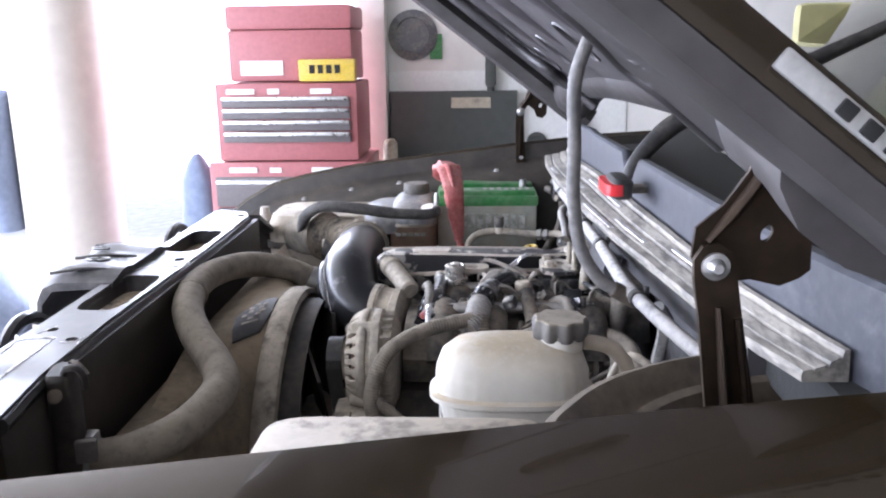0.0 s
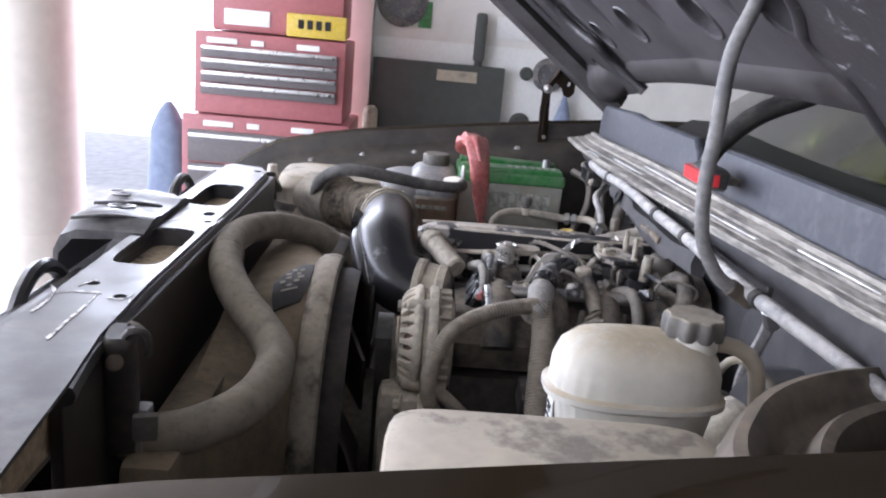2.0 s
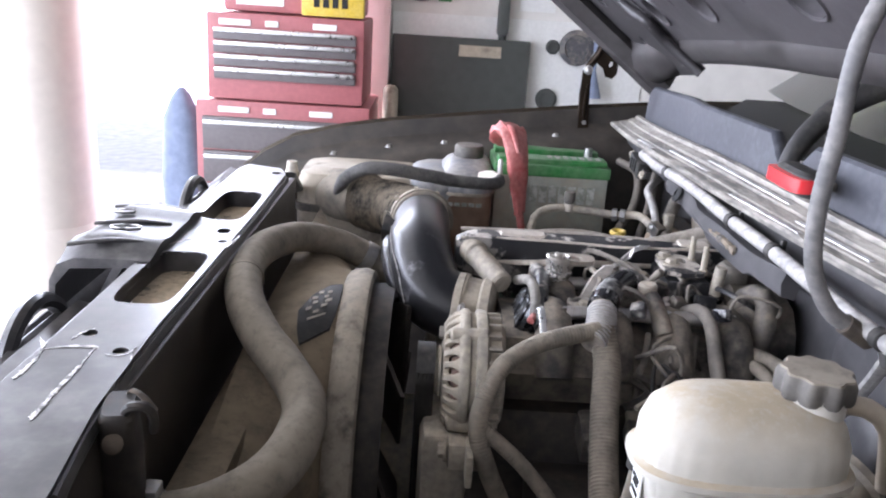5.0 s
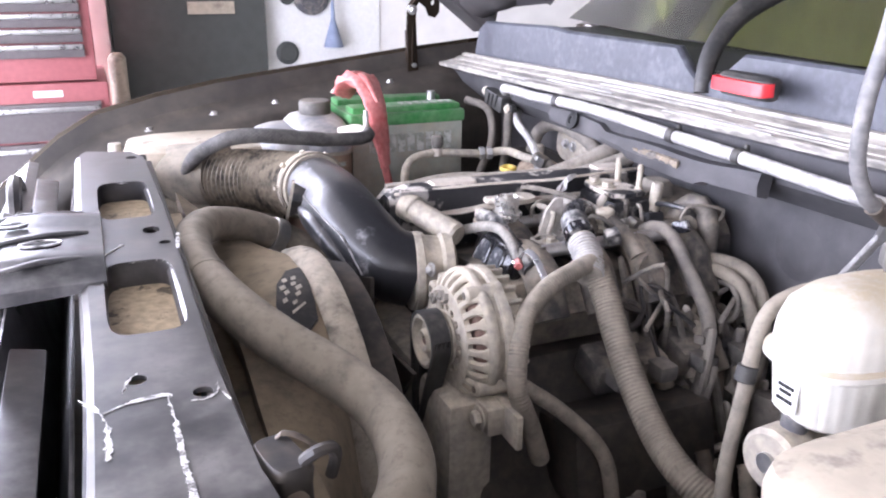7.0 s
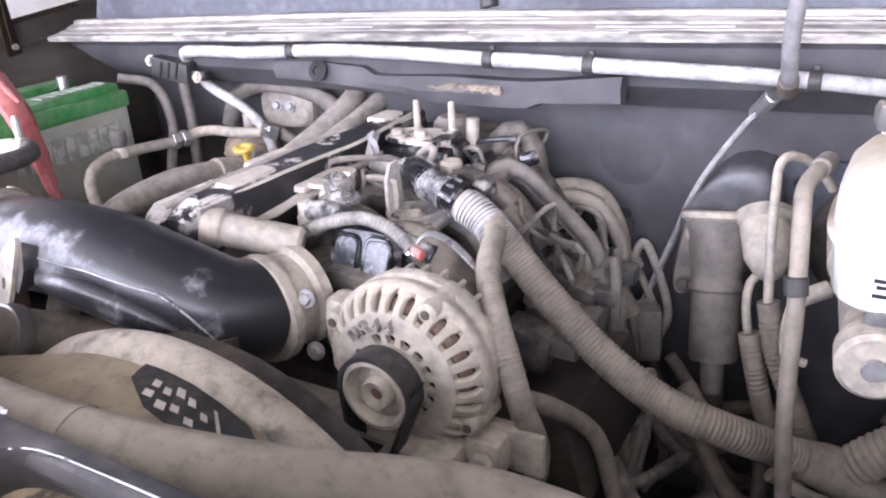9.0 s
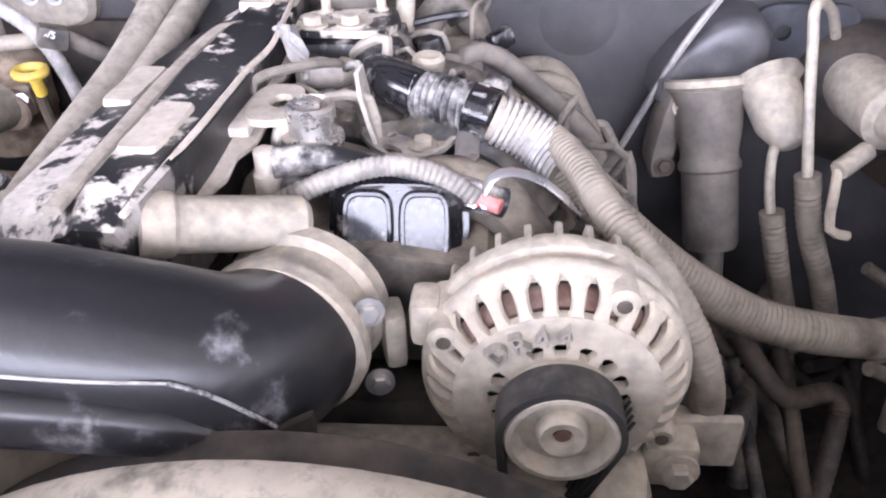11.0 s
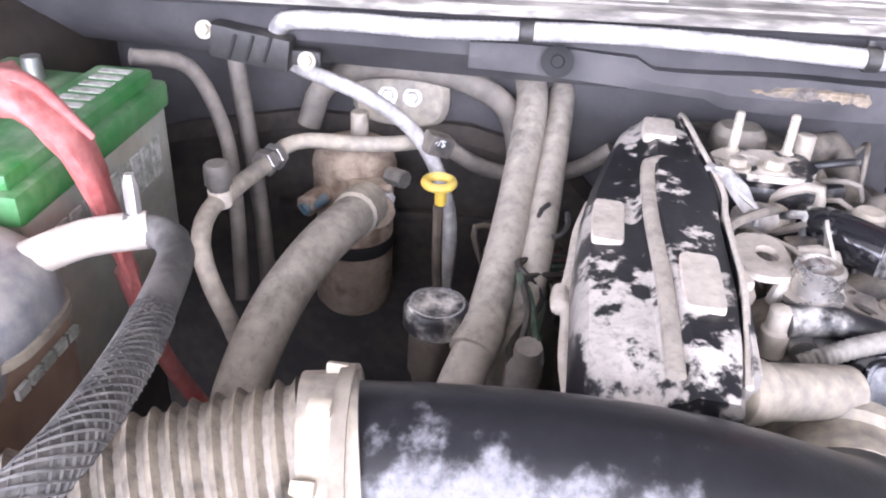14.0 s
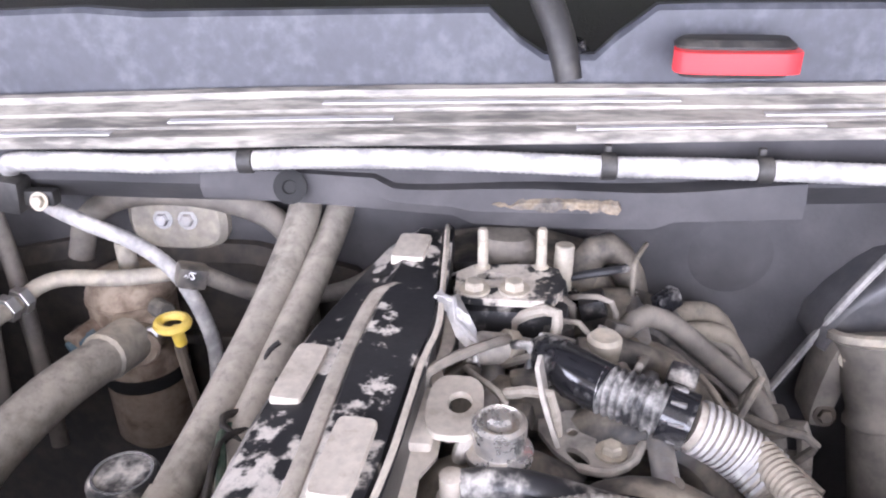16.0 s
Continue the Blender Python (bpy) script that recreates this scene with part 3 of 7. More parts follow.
for x, y, a, b in ((-0.602, 1.145, 0.018, 0.008), (-0.63, 1.215, 0.014, 0.006)):
    rr = ring2d(x, y, a, b, 18)
    part("bracket_hole", tube([(px, py, 1.1865) for px, py in rr + rr[:1]], 0.0012, 6, caps=False, step=0.01), M_WORN, truck)
    # No hole is cut: a dark plate puts the slot's shade into colour.
    part("slot_dark_plate", plate(rr, 0.003, pose(0, 0, 1.1835)), M_DARK, truck)
for x0, z0, w, tilt, name in ((-0.605, 1.06, 0.004, 12, "grille_blade"), (-0.64, 1.05, 0.004, -14, "grille_blade"), (-0.68, 1.04, 0.004, 10, "grille_blade"), (-0.73, 1.02, 0.005, -10, "grille_blade"), (-0.78, 0.99, 0.006, 8, "grille_blade")):
    part(name, rbox((x0, 1.19, z0 - 0.06), (w, 1.14, 0.16), 0.002, (0, tilt, 0)), M_LATCH, truck)
part("grille_bar", rbox((-0.62, 0.86, 1.11), (0.03, 0.42, 0.012), 0.003, (0, 12, 0)), M_LATCH, truck, "dusty pale grille bar")
part("grille_bar", rbox((-0.62, 1.50, 1.11), (0.03, 0.36, 0.012), 0.003, (0, 12, 0)), M_LATCH, truck, "dusty pale grille bar")
for y0, y1 in ((0.5, 1.06), (1.30, 1.86)):
    rows = [[(-0.640, y, 1.102), (-0.655, y, 1.106), (-0.68, y, 1.085), (-0.715, y, 1.01 + 0.01 * math.sin(y * 30)), (-0.725, y, 0.92), (-0.717, y, 0.92), (-0.705, y, 1.01 + 0.01 * math.sin(y * 30)), (-0.668, y, 1.08)] for y in [y0 + (y1 - y0) * i / 16 for i in range(17)]]
    part("grille_shell", loft(rows), M_LATCH, truck, "scuffed grey grille shell")
part("grille_floor", rbox((-0.70, 1.19, 0.86), (0.26, 1.2, 0.02), 0.004), M_BAY, truck)
for yc in (0.80, 1.02, 1.42, 1.62):
    arc = [(-0.66, yc + 0.085 * math.cos(a), 1.03 + 0.10 * math.sin(a)) for a in [radians(-10 + 200 * i / 16) for i in range(17)]]
    part("lamp_bucket", tube(arc, 0.010, 8), M_SUPPORT, truck, "black curved grille housing")

# firewall and cowl
part("firewall", rbox((0.275, MID, 0.85), (0.03, 1.5, 0.75), 0.01), M_FIRE, truck, "dark firewall insulation mat")


FRONT = [(0.46, 0.243), (0.54, 0.224), (0.60, 0.207), (0.70, 0.190), (0.82, 0.176), (1.0, 0.155), (1.2, 0.141), (1.5, 0.131), (1.75, 0.134), (1.96, 0.150)]
REAR = [(0.46, 0.276), (0.55, 0.256), (0.70, 0.233), (0.85, 0.222), (1.1, 0.213), (1.4, 0.211), (1.7, 0.198), (1.82, 0.200), (1.96, 0.212)]


def back(y):
    """How far the cowl line runs back towards its ends."""
    return lerp(FRONT, y) - 0.131


def taper(y):
    """How much narrower than its widest the strip is."""
    return 1 - (lerp(REAR, y) - lerp(FRONT, y)) / 0.091


def lean(y):
    """Where the back of the strip and the screen run."""
    return lerp(REAR, y) - 0.213


def dip(y):
    return -0.012 * ((y - MID) / 0.78) ** 2 - 0.015 * (y - MID)


YS = [0.46 + 1.5 * i / 60 for i in range(61)]
part("cowl_box", loft([[(0.165 + back(y), y, 1.20), (0.16 + back(y), y, 1.24 + dip(y)), (0.17 + back(y), y, 1.25 + dip(y)), (0.34 + back(y), y, 1.25), (0.34 + back(y), y, 1.18), (0.2 + back(y), y, 1.17)] for y in YS[::4] if y > 0.56]), M_FIRE, truck)
prof = [(0.131, 1.2505), (0.129, 1.256), (0.133, 1.259), (0.150, 1.260), (0.1525, 1.257), (0.155, 1.261), (0.178, 1.264), (0.181, 1.2605), (0.184, 1.266), (0.202, 1.270), (0.205, 1.266), (0.208, 1.275), (0.219, 1.276), (0.222, 1.25)]
random.seed(4)
rows = [[(0.131 + (x - 0.131) * (1 - taper(y)) + back(y) + 0.0004 * random.uniform(-1, 1), y, z + dip(y) + 0.0003 * random.uniform(-1, 1)) for x, z in prof] for y in YS if y > 0.53]
part("cowl_seal_strip", loft(rows), M_STRIP, truck, "weathered pale cowl strip with long ridges")
# Thin black tubes laid along the valleys of the strip.
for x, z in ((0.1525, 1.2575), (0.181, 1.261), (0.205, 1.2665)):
    part("strip_black_line", tube([(0.131 + (x - 0.131) * (1 - taper(y)) + back(y), y, z + dip(y)) for y in YS[::3] if y > 0.54], 0.0014, 6, step=0.05), M_BELT, truck, "thin black line laid between the ridges")
for x, z, y0, y1 in ((0.142, 1.2595, 1.02, 1.20), (0.166, 1.2627, 0.92, 1.06), (0.166, 1.2627, 1.34, 1.52), (0.193, 1.2685, 1.12, 1.40), (0.142, 1.2595, 1.56, 1.66), (0.193, 1.2685, 0.72, 0.86)):
    part("bare_stretch", loft([[(0.131 + (x + d - 0.131) * (1 - taper(y)) + back(y), y, z + e + dip(y)) for d, e in ((-0.005, -0.0004), (-0.004, 0.0008), (0.004, 0.0012), (0.005, 0))] for y in [y0 + (y1 - y0) * i / 8 for i in range(9)]]), M_BARESTRIP, truck, "bright bare stretch of the strip")

# grey cowl screen with a notch for the wiper
edge = [(0.46, 1.33), (0.56, 1.332), (0.63, 1.334), (0.7, 1.336), (0.76, 1.336), (0.82, 1.3365), (1.10, 1.337), (1.14, 1.336), (1.17, 1.312), (1.185, 1.297), (1.225, 1.297), (1.245, 1.31), (1.27, 1.334), (1.55, 1.331), (1.6, 1.335), (1.8, 1.327), (1.86, 1.325), (1.89, 1.31), (1.91, 1.265)]
rows = [[(0.216 + lean(y), y, 1.24), (0.216 + lean(y), y, z - 0.004), (0.22 + lean(y), y, z), (0.23 + lean(y), y, z), (0.234 + lean(y), y, z - 0.004), (0.234 + lean(y), y, 1.24)] for y, z in edge]
part("cowl_screen", loft(rows), M_COWL, truck, "grey plastic cowl screen")
part("wiper_well", loft([[(0.245, y, 1.25), (0.38, y, 1.262), (0.44, y, 1.30), (0.55, y, 1.30), (0.55, y, 1.2), (0.245, y, 1.2)] for y in (0.42, 1.2, 1.97)]), M_BLANKET, truck)
wip = part("wiper_arm", tube([(0.212, 1.205, 1.278), (0.222, 1.213, 1.31), (0.250, 1.228, 1.345), (0.30, 1.235, 1.385), (0.40, 1.215, 1.435), (0.62, 1.12, 1.555)], [0.011, 0.016, 0.016, 0.013, 0.010, 0.007], 10), M_BELT, truck, "black wiper arm")
part("wiper_pivot", lathe([(0, 0), (0.016, 0), (0.018, 0.02), (0.012, 0.03), (0, 0.03)], pose(0.236, 1.205, 1.275), 14), M_GLOSS, truck)

# windscreen, pillars, roof and cab
ws = []
for i in range(13):
    y = 0.36 + 1.67 * i / 12
    bow = 0.10 * ((y - MID) / 0.8) ** 2
    ws.append([(0.40 + bow, y, 1.315), (0.405 + bow, y, 1.317), (1.12 + bow, y * 0.9 + 0.12, 1.86), (1.115 + bow, y * 0.9 + 0.12, 1.858)])
glass = part("windscreen", loft(ws), M_GLASS, truck, "greenish windscreen glass")
for sgn in (-1, 1):
    part("pillar", tube([(0.66, MID + sgn * 0.86, 1.25), (0.95, MID + sgn * 0.80, 1.58), (1.26, MID + sgn * 0.72, 1.88)], 0.045, 10), M_BRONZE, truck)
    part("door_body", rbox((1.3, MID + sgn * 0.92, 0.9), (1.4, 0.1, 0.8), 0.03), M_BRONZE, truck)
    part("door_trim", rbox((1.5, MID + sgn * 0.83, 1.28), (1.5, 0.05, 0.62), 0.03), M_OLIVE, truck, "olive door trim")
part("roof", rbox((1.95, MID, 1.9), (1.5, 1.5, 0.05), 0.02), M_BRONZE, truck)
part("headlining", rbox((1.9, MID, 1.84), (1.3, 1.4, 0.03), 0.01), M_OLIVE, truck)
part("dashboard", loft([[(0.6, y, 1.1), (0.6, y, 1.27), (0.75, y, 1.31), (1.05, y, 1.30), (1.12, y, 1.2), (1.1, y, 0.9)] for y in (0.42, 1.2, 1.96)]), M_DASH, truck)
for sgn in (-1, 1):
    part("seat", rbox((1.75, MID + sgn * 0.38, 1.22), (0.16, 0.5, 0.62), 0.06, (0, 12, 0)), M_OLIVE, truck, "olive cloth seat back")
part("cab_back", rbox((2.5, MID, 1.35), (0.06, 1.6, 1.1), 0.02), M_OLIVE, truck)

# hood: edge flange, inner panel with openings, blanket and outer skin
HS, HC = math.sin(radians(38)), math.cos(radians(38))


def hood_at(s, y, h=0.0):
    """A point of the hood: s forward and up from its rear, h off its underside."""
    return Vector((0.22 - s * HC + h * HS, y, 1.352 - 0.03 * (y - MID) + s * HS + h * HC))


def bulge(y):
    u = min(1, max(0, (0.79 - abs(y - MID)) / 0.16))
    v = min(1, max(0, (0.62 - abs(y - MID)) / 0.12))
    return 0.035 * u * u * (3 - 2 * u) + 0.045 * v * v * (3 - 2 * v)


def rear(y):
    """How far the rear edge of the hood lies behind its line."""
    return 0.03 - 0.06 * ((y - MID) / 0.79) ** 2


ys = [MID - 0.79 + 1.58 * i / 48 for i in range(49)]
skin, under = [], []
for y in ys:
    s0 = rear(y)
    skin.append([hood_at(s0 + (1.22 - s0) * k / 16, y, bulge(y) + 0.04 - 0.05 * (k / 16) ** 3) for k in range(17)])
    under.append([hood_at(s0 + (1.22 - s0) * k / 16, y, bulge(y) + 0.028 - 0.05 * (k / 16) ** 3) for k in range(17)])
part("hood_skin", loft([a + b[::-1] for a, b in zip(skin, under)]), M_BRONZE, truck, "open bronze hood")
for sgn in (-1, 1):
    ye = MID + sgn * 0.79
    rows, flank = [], []
    for k in range(25):
        s = -0.03 + 1.25 * k / 24
        d = -0.05 * (max(0, k) / 24) ** 3
        g = 0.021 if sgn < 0 else 0.0
        rows.append([hood_at(s, ye, 0.034 + d), hood_at(s, ye + sgn * 0.008, 0.024 + d), hood_at(s, ye + sgn * 0.004, -0.012 + g + d), hood_at(s, ye - sgn * 0.02, -0.02 + g + d), hood_at(s, ye - sgn * 0.07, -0.014 + g + d), hood_at(s, ye - sgn * 0.085, 0.012 + g * 0.5 + d), hood_at(s, ye - sgn * 0.06, 0.04 + d)])
        flank.append([hood_at(s, ye + sgn * 0.009, 0.025 + d), hood_at(s, ye + sgn * 0.006, 0.046 + d), hood_at(s, ye, 0.052 + d), hood_at(s, ye - sgn * 0.02, 0.05 + d), hood_at(s, ye - sgn * 0.02, 0.03 + d)])
    part("hood_edge", loft(rows), M_BEAM, truck, "dark folded hood edge")
    part("hood_flank", loft(flank), M_BRONZE, truck, "bronze rolled hood flank")
rear_rows = []
for i in range(41):
    y = MID - 0.76 + 1.52 * i / 40
    q = ((y - MID) / 0.76) ** 2
    s0 = rear(y) + 0.004
    w = 0.085 + 0.02 * q
    b = bulge(y)
    rear_rows.append([hood_at(s0, y, b + 0.012), hood_at(s0, y, b * 0.8 - 0.002), hood_at(s0 + 0.008, y, b * 0.75 - 0.012), hood_at(s0 + w * 0.3, y, b * 0.7 - 0.02), hood_at(s0 + w * 0.65, y, b * 0.72 - 0.02), hood_at(s0 + w * 0.9, y, b * 0.78 - 0.008), hood_at(s0 + w, y, b * 0.85 + 0.004), hood_at(s0 + w + 0.01, y, b + 0.012)])
part("hood_rear_beam", loft(rear_rows), M_BEAM, truck, "smooth grey inner beam of the hood")
holes = []
for u, v, a, c in ((0.176, -0.395, 0.034, 0.034), (0.178, -0.185, 0.034, 0.030), (0.176, 0.136, 0.034, 0.030), (0.160, 0.394, 0.030, 0.028)):
    holes.append(ring2d(u, v, a, c, 20, 2.4))
outline = [(0.06, -0.70), (0.09, -0.4), (0.105, 0), (0.09, 0.4), (0.06, 0.70), (0.5, 0.72), (0.5, -0.72)]
hm = Matrix(((-HC, 0, HS, 0.22), (0, 1, 0, MID), (HS, -0.03, HC, 1.352), (0, 0, 0, 1)))
part("hood_inner_panel", plate(outline, 0.006, hm @ pose(0, 0, 0.044), holes), M_HOODIN, truck, "grey inner panel of the hood with long openings")
for u, v, a, c in ((0.176, -0.395, 0.034, 0.034), (0.178, -0.185, 0.034, 0.030), (0.176, 0.136, 0.034, 0.030), (0.160, 0.394, 0.030, 0.028)):
    lip = ring2d(u, v, a + 0.002, c + 0.002, 28, 2.4)
    rolled = [[hm @ Vector((u + (px - u) * k, v + (py - v) * k, h)) for px, py in lip] for k, h in ((1.10, 0.0445), (1.04, 0.0415), (0.98, 0.0425), (0.94, 0.05), (0.92, 0.085))]
    part("opening_lip", loft(rolled, caps=False), M_HOODIN, truck, "rolled lip of a hood opening")
for v in (-0.29, -0.025, 0.265):
    part("hood_swelling", tube([hm @ Vector((u, v + 0.02 * (u - 0.2), 0.05)) for u in (0.17, 0.24, 0.34, 0.50)], [0.012, 0.034, 0.042, 0.044], 16, flat=0.55), M_HOODIN, truck, "pressed swelling of the hood panel")
for sgn in (-1, 1):
    side = [(0.02, sgn * 0.43), (0.10, sgn * 0.455), (0.15, sgn * 0.445), (0.21, sgn * 0.49), (0.50, sgn * 0.50), (0.50, sgn * 0.71), (-0.01, sgn * 0.71)]
    slot = ring2d(0.27, sgn * 0.615, 0.075, 0.022, 24, 3.0)
    part("hood_side_flange", plate(side, 0.016, hm @ pose(0, 0, 0.026), [slot, ring2d(0.10, sgn * 0.60, 0.012, 0.012, 14)]), M_FLECK, truck, "flecked side flange of the hood with a long slot")
    part("flange_fold", tube([hm @ Vector((u, w, 0.030)) for u, w in ((0.02, sgn * 0.43), (0.10, sgn * 0.455), (0.15, sgn * 0.445), (0.21, sgn * 0.49), (0.36, sgn * 0.495), (0.50, sgn * 0.50))], 0.009, 10), M_FLECK, truck)
bl = []
for i in range(25):
    y = MID - 0.7 + 1.4 * i / 24
    bl.append([hood_at(0.44 + 0.02 * abs(math.sin(i * 0.9)) + 0.66 * k / 10, y, 0.03 + 0.012 * math.sin(9 * k / 10 + i * 0.5) - (0.03 if 0 < i < 24 and 0 < k < 10 else -0.01)) for k in range(11)])
part("hood_blanket", loft([r + [p + Vector((0.01, 0, 0.012)) for p in r[::-1]] for r in bl]), M_BLANKET, truck, "dark fibre blanket under the hood")
part("badge_plate", rbox(hood_at(0.06, 0.3955, 0.040), (0.15, 0.005, 0.013), 0.003, (0, 38, 0)), M_OLDBADGE, truck, "tarnished chrome badge plate with raised bars")
for i in range(6):
    part("badge_bar", rbox(hood_at(0.005 + 0.017 * i, 0.392, 0.040), (0.010, 0.003, 0.009), 0.001, (0, 38, 0)), M_DARK, truck)

# hood hinges: an arm from the fender and a folded plate that bolts to the hood
NEAR_ARM = [(0.162, 1.161), (0.196, 1.161), (0.188, 1.237), (0.174, 1.305), (0.168, 1.338), (0.164, 1.353), (0.154, 1.360), (0.143, 1.358), (0.137, 1.348), (0.138, 1.333), (0.143, 1.305), (0.152, 1.237)]
NEAR_PLATE = [(0.137, 1.348), (0.139, 1.370), (0.158, 1.387), (0.174, 1.411), (0.176, 1.427), (0.168, 1.437), (0.200, 1.435), (0.233, 1.398), (0.231, 1.371), (0.221, 1.360), (0.222, 1.339), (0.215, 1.333), (0.201, 1.327), (0.180, 1.332), (0.164, 1.330), (0.146, 1.333)]
FAR_ARM = [(0.079, 1.20), (0.103, 1.20), (0.099, 1.262), (0.096, 1.325), (0.098, 1.343), (0.092, 1.352), (0.083, 1.350), (0.077, 1.340), (0.076, 1.30)]
FAR_PLATE = [(0.079, 1.334), (0.083, 1.352), (0.100, 1.376), (0.106, 1.393), (0.122, 1.408), (0.150, 1.41), (0.185, 1.394), (0.176, 1.372), (0.153, 1.362), (0.152, 1.336), (0.142, 1.325), (0.128, 1.329), (0.121, 1.346), (0.106, 1.357), (0.096, 1.342)]
for y, sgn, arm, sheet, pin, eye, ridge in ((0.53, -1, NEAR_ARM, NEAR_PLATE, (0.152, 1.344), (0.189, 1.366), ((0.148, 1.360), (0.165, 1.382), (0.183, 1.409), (0.189, 1.430))),
                                            (1.967, 1, FAR_ARM, FAR_PLATE, (0.088, 1.342), (0.137, 1.356), ((0.088, 1.35), (0.106, 1.374), (0.115, 1.393), (0.135, 1.404)))):
    h = part("hinge_arm", plate(arm, 0.006, Matrix.Translation((0, y, 0)) @ pose(0, 0, 0, 90, 0, 0)), M_HINGE, truck, "worn steel hood hinge arm")
    for i in (0, 4):
        lo, hi = Vector(arm[0 if i == 0 else 1]), Vector(arm[-1 if i == 0 else 3])
        k = 0.003 if i == 0 else -0.003
        part("arm_flange", tube([(lo.x + k, y + sgn * 0.007, lo.y), (hi.x + k, y + sgn * 0.007, hi.y)], 0.003, 8), M_HINGE, h)
    part("hinge_rib", tube([((arm[0][0] + arm[1][0]) / 2, y - 0.006, arm[0][1] + 0.03), ((arm[0][0] + arm[1][0]) / 2 * 0.6 + pin[0] * 0.4, y - 0.007, arm[0][1] + 0.06), (pin[0] + 0.004, y - 0.006, pin[1] - 0.03)], [0.005, 0.007, 0.005], 10, flat=0.5), M_HINGE, h, "pressed rib")
    part("hinge_pin", lathe([(0, -0.0085), (0.0035, -0.0085), (0.006, -0.006), (0.0065, -0.003), (0.010, -0.002), (0.010, 0.004), (0, 0.004)], Matrix.Translation((pin[0], y - 0.007, pin[1])) @ pose(0, 0, 0, -90, 0, 0), 18), M_STEEL, h, "worn steel hinge pin")
    hp2 = part("hinge_plate", plate(sheet, 0.004, Matrix.Translation((0, y + 0.006, 0)) @ pose(0, 0, 0, 90, 0, 0), [ring2d(*eye, 0.004, 0.0062, 12, 2, -25)]), M_HINGE, truck, "brown folded steel hinge plate")
    part("plate_fold", tube([(x, y + 0.002, z) for x, z in ridge], [0.005, 0.008, 0.008, 0.006], 12, flat=0.6), M_HINGE, hp2, "folded edge")
    part("hinge_bolt", lathe([(0, -0.006), (0.005, -0.006), (0.005, 0.004), (0, 0.004)], Matrix.Translation(((arm[0][0] + arm[1][0]) / 2, y - 0.006, 1.207 if sgn < 0 else 1.23)) @ pose(0, 0, 0, -90, 0, 0), 6), M_STEEL, h)
for x in (-0.55, 2.6):
    for sgn in (-1, 1):
        yw = MID + sgn * 0.84
        w = part("wheel", lathe([(0.2, -0.1), (0.33, -0.12), (0.37, -0.09), (0.385, 0), (0.37, 0.09), (0.33, 0.12), (0.2, 0.1)], Matrix.Translation((x, yw, 0.384)) @ pose(0, 0, 0, 90, 0, 0), 36), M_RUBBER, truck, "dusty black tyre")
        part("rim", lathe([(0, -0.03), (0.1, -0.04), (0.2, -0.1), (0.2, 0.1), (0.1, 0.04), (0, 0.03)], Matrix.Translation((x, yw, 0.384)) @ pose(0, 0, 0, 90, 0, 0), 24), M_STEEL, w)
part("chassis", rbox((0.9, MID, 0.55), (3.3, 1.35, 0.1), 0.03), M_DARK, truck, "dark underbody")

# ---- engine bay: driver's side ----
fb = thing("fuse_box", "cream dust-stained fuse box beside the fender", "fuse box")
part("lid", loft([[(x, y, z) for x, y in ring2d(-0.080, 0.555, a, b, 28, 7)] for a, b, z in ((0.128, 0.088, 1.12), (0.131, 0.091, 1.155), (0.128, 0.088, 1.168), (0.115, 0.076, 1.173))]), M_CREAM, fb)
part("body", loft([[(x, y, z) for x, y in ring2d(-0.080, 0.555, 0.12, 0.08, 24, 7)] for z in (0.78, 1.12)]), M_BLACK2, fb)

tank = thing("brake_fluid_tank", "yellowed white brake fluid tank with a lobed cap", "fluid tank")
prof = [(0.060, 0.032, 1.090), (0.069, 0.042, 1.097), (0.076, 0.046, 1.142), (0.086, 0.050, 1.146), (0.086, 0.050, 1.151), (0.080, 0.046, 1.154), (0.079, 0.045, 1.174), (0.073, 0.041, 1.190), (0.060, 0.032, 1.201), (0.04, 0.02, 1.206), (0.02, 0.01, 1.2075)]
part("vessel", loft([[(0.019 + (x - 0.019) * f, 0.752 + (y - 0.752) * f, z) for i, (x, y) in enumerate(ring2d(0.019, 0.752, a, b, 112, 2.8)) for f in [1 - (0.014 if 1.094 < z < 1.143 or 1.153 < z < 1.18 else 0) * (i % 4 == 0)]] for a, b, z in prof]), M_WHITE, tank, "fluted white vessel with a moulded seam")
part("neck", lathe([(0.024, 0), (0.024, 0.016)], pose(0.068, 0.752, 1.196), 20), M_WHITE, tank)
cap = [((0.033 + 0.0025 * math.cos(9 * a)) * math.cos(a), (0.033 + 0.0025 * math.cos(9 * a)) * math.sin(a)) for a in [2 * math.pi * i / 54 for i in range(54)]]
part("cap", loft([[(0.068 + x * k, 0.754 + y * k, z) for x, y in cap] for k, z in ((0.80, 1.207), (0.84, 1.210), (0.84, 1.222), (0.79, 1.226))]), M_GREY, tank, "dusty grey lobed cap")
part("cap_top", loft([[(0.068 + x * k, 0.754 + y * k, z) for x, y in cap] for k, z in ((0.78, 1.2255), (0.76, 1.2275))]), M_HOSE, tank, "tan dust on the cap")
part("label", plate([(-0.012, -0.014), (0.012, -0.014), (0.012, 0.014), (-0.012, 0.014)], 0.0015, Matrix.Translation((-0.0555, 0.754, 1.120)) @ pose(0, 0, 0, 90, 0, -90)), M_PAPER, tank, "white printed label")
lm = None
for dz, w in ((0.006, 0.016), (0.001, 0.012), (-0.006, 0.016)):
    lm = join(lm, rbox((-0.0575, 0.754, 1.120 + dz), (0.001, w, 0.003), 0))
part("label_print", lm, M_DARK, tank)
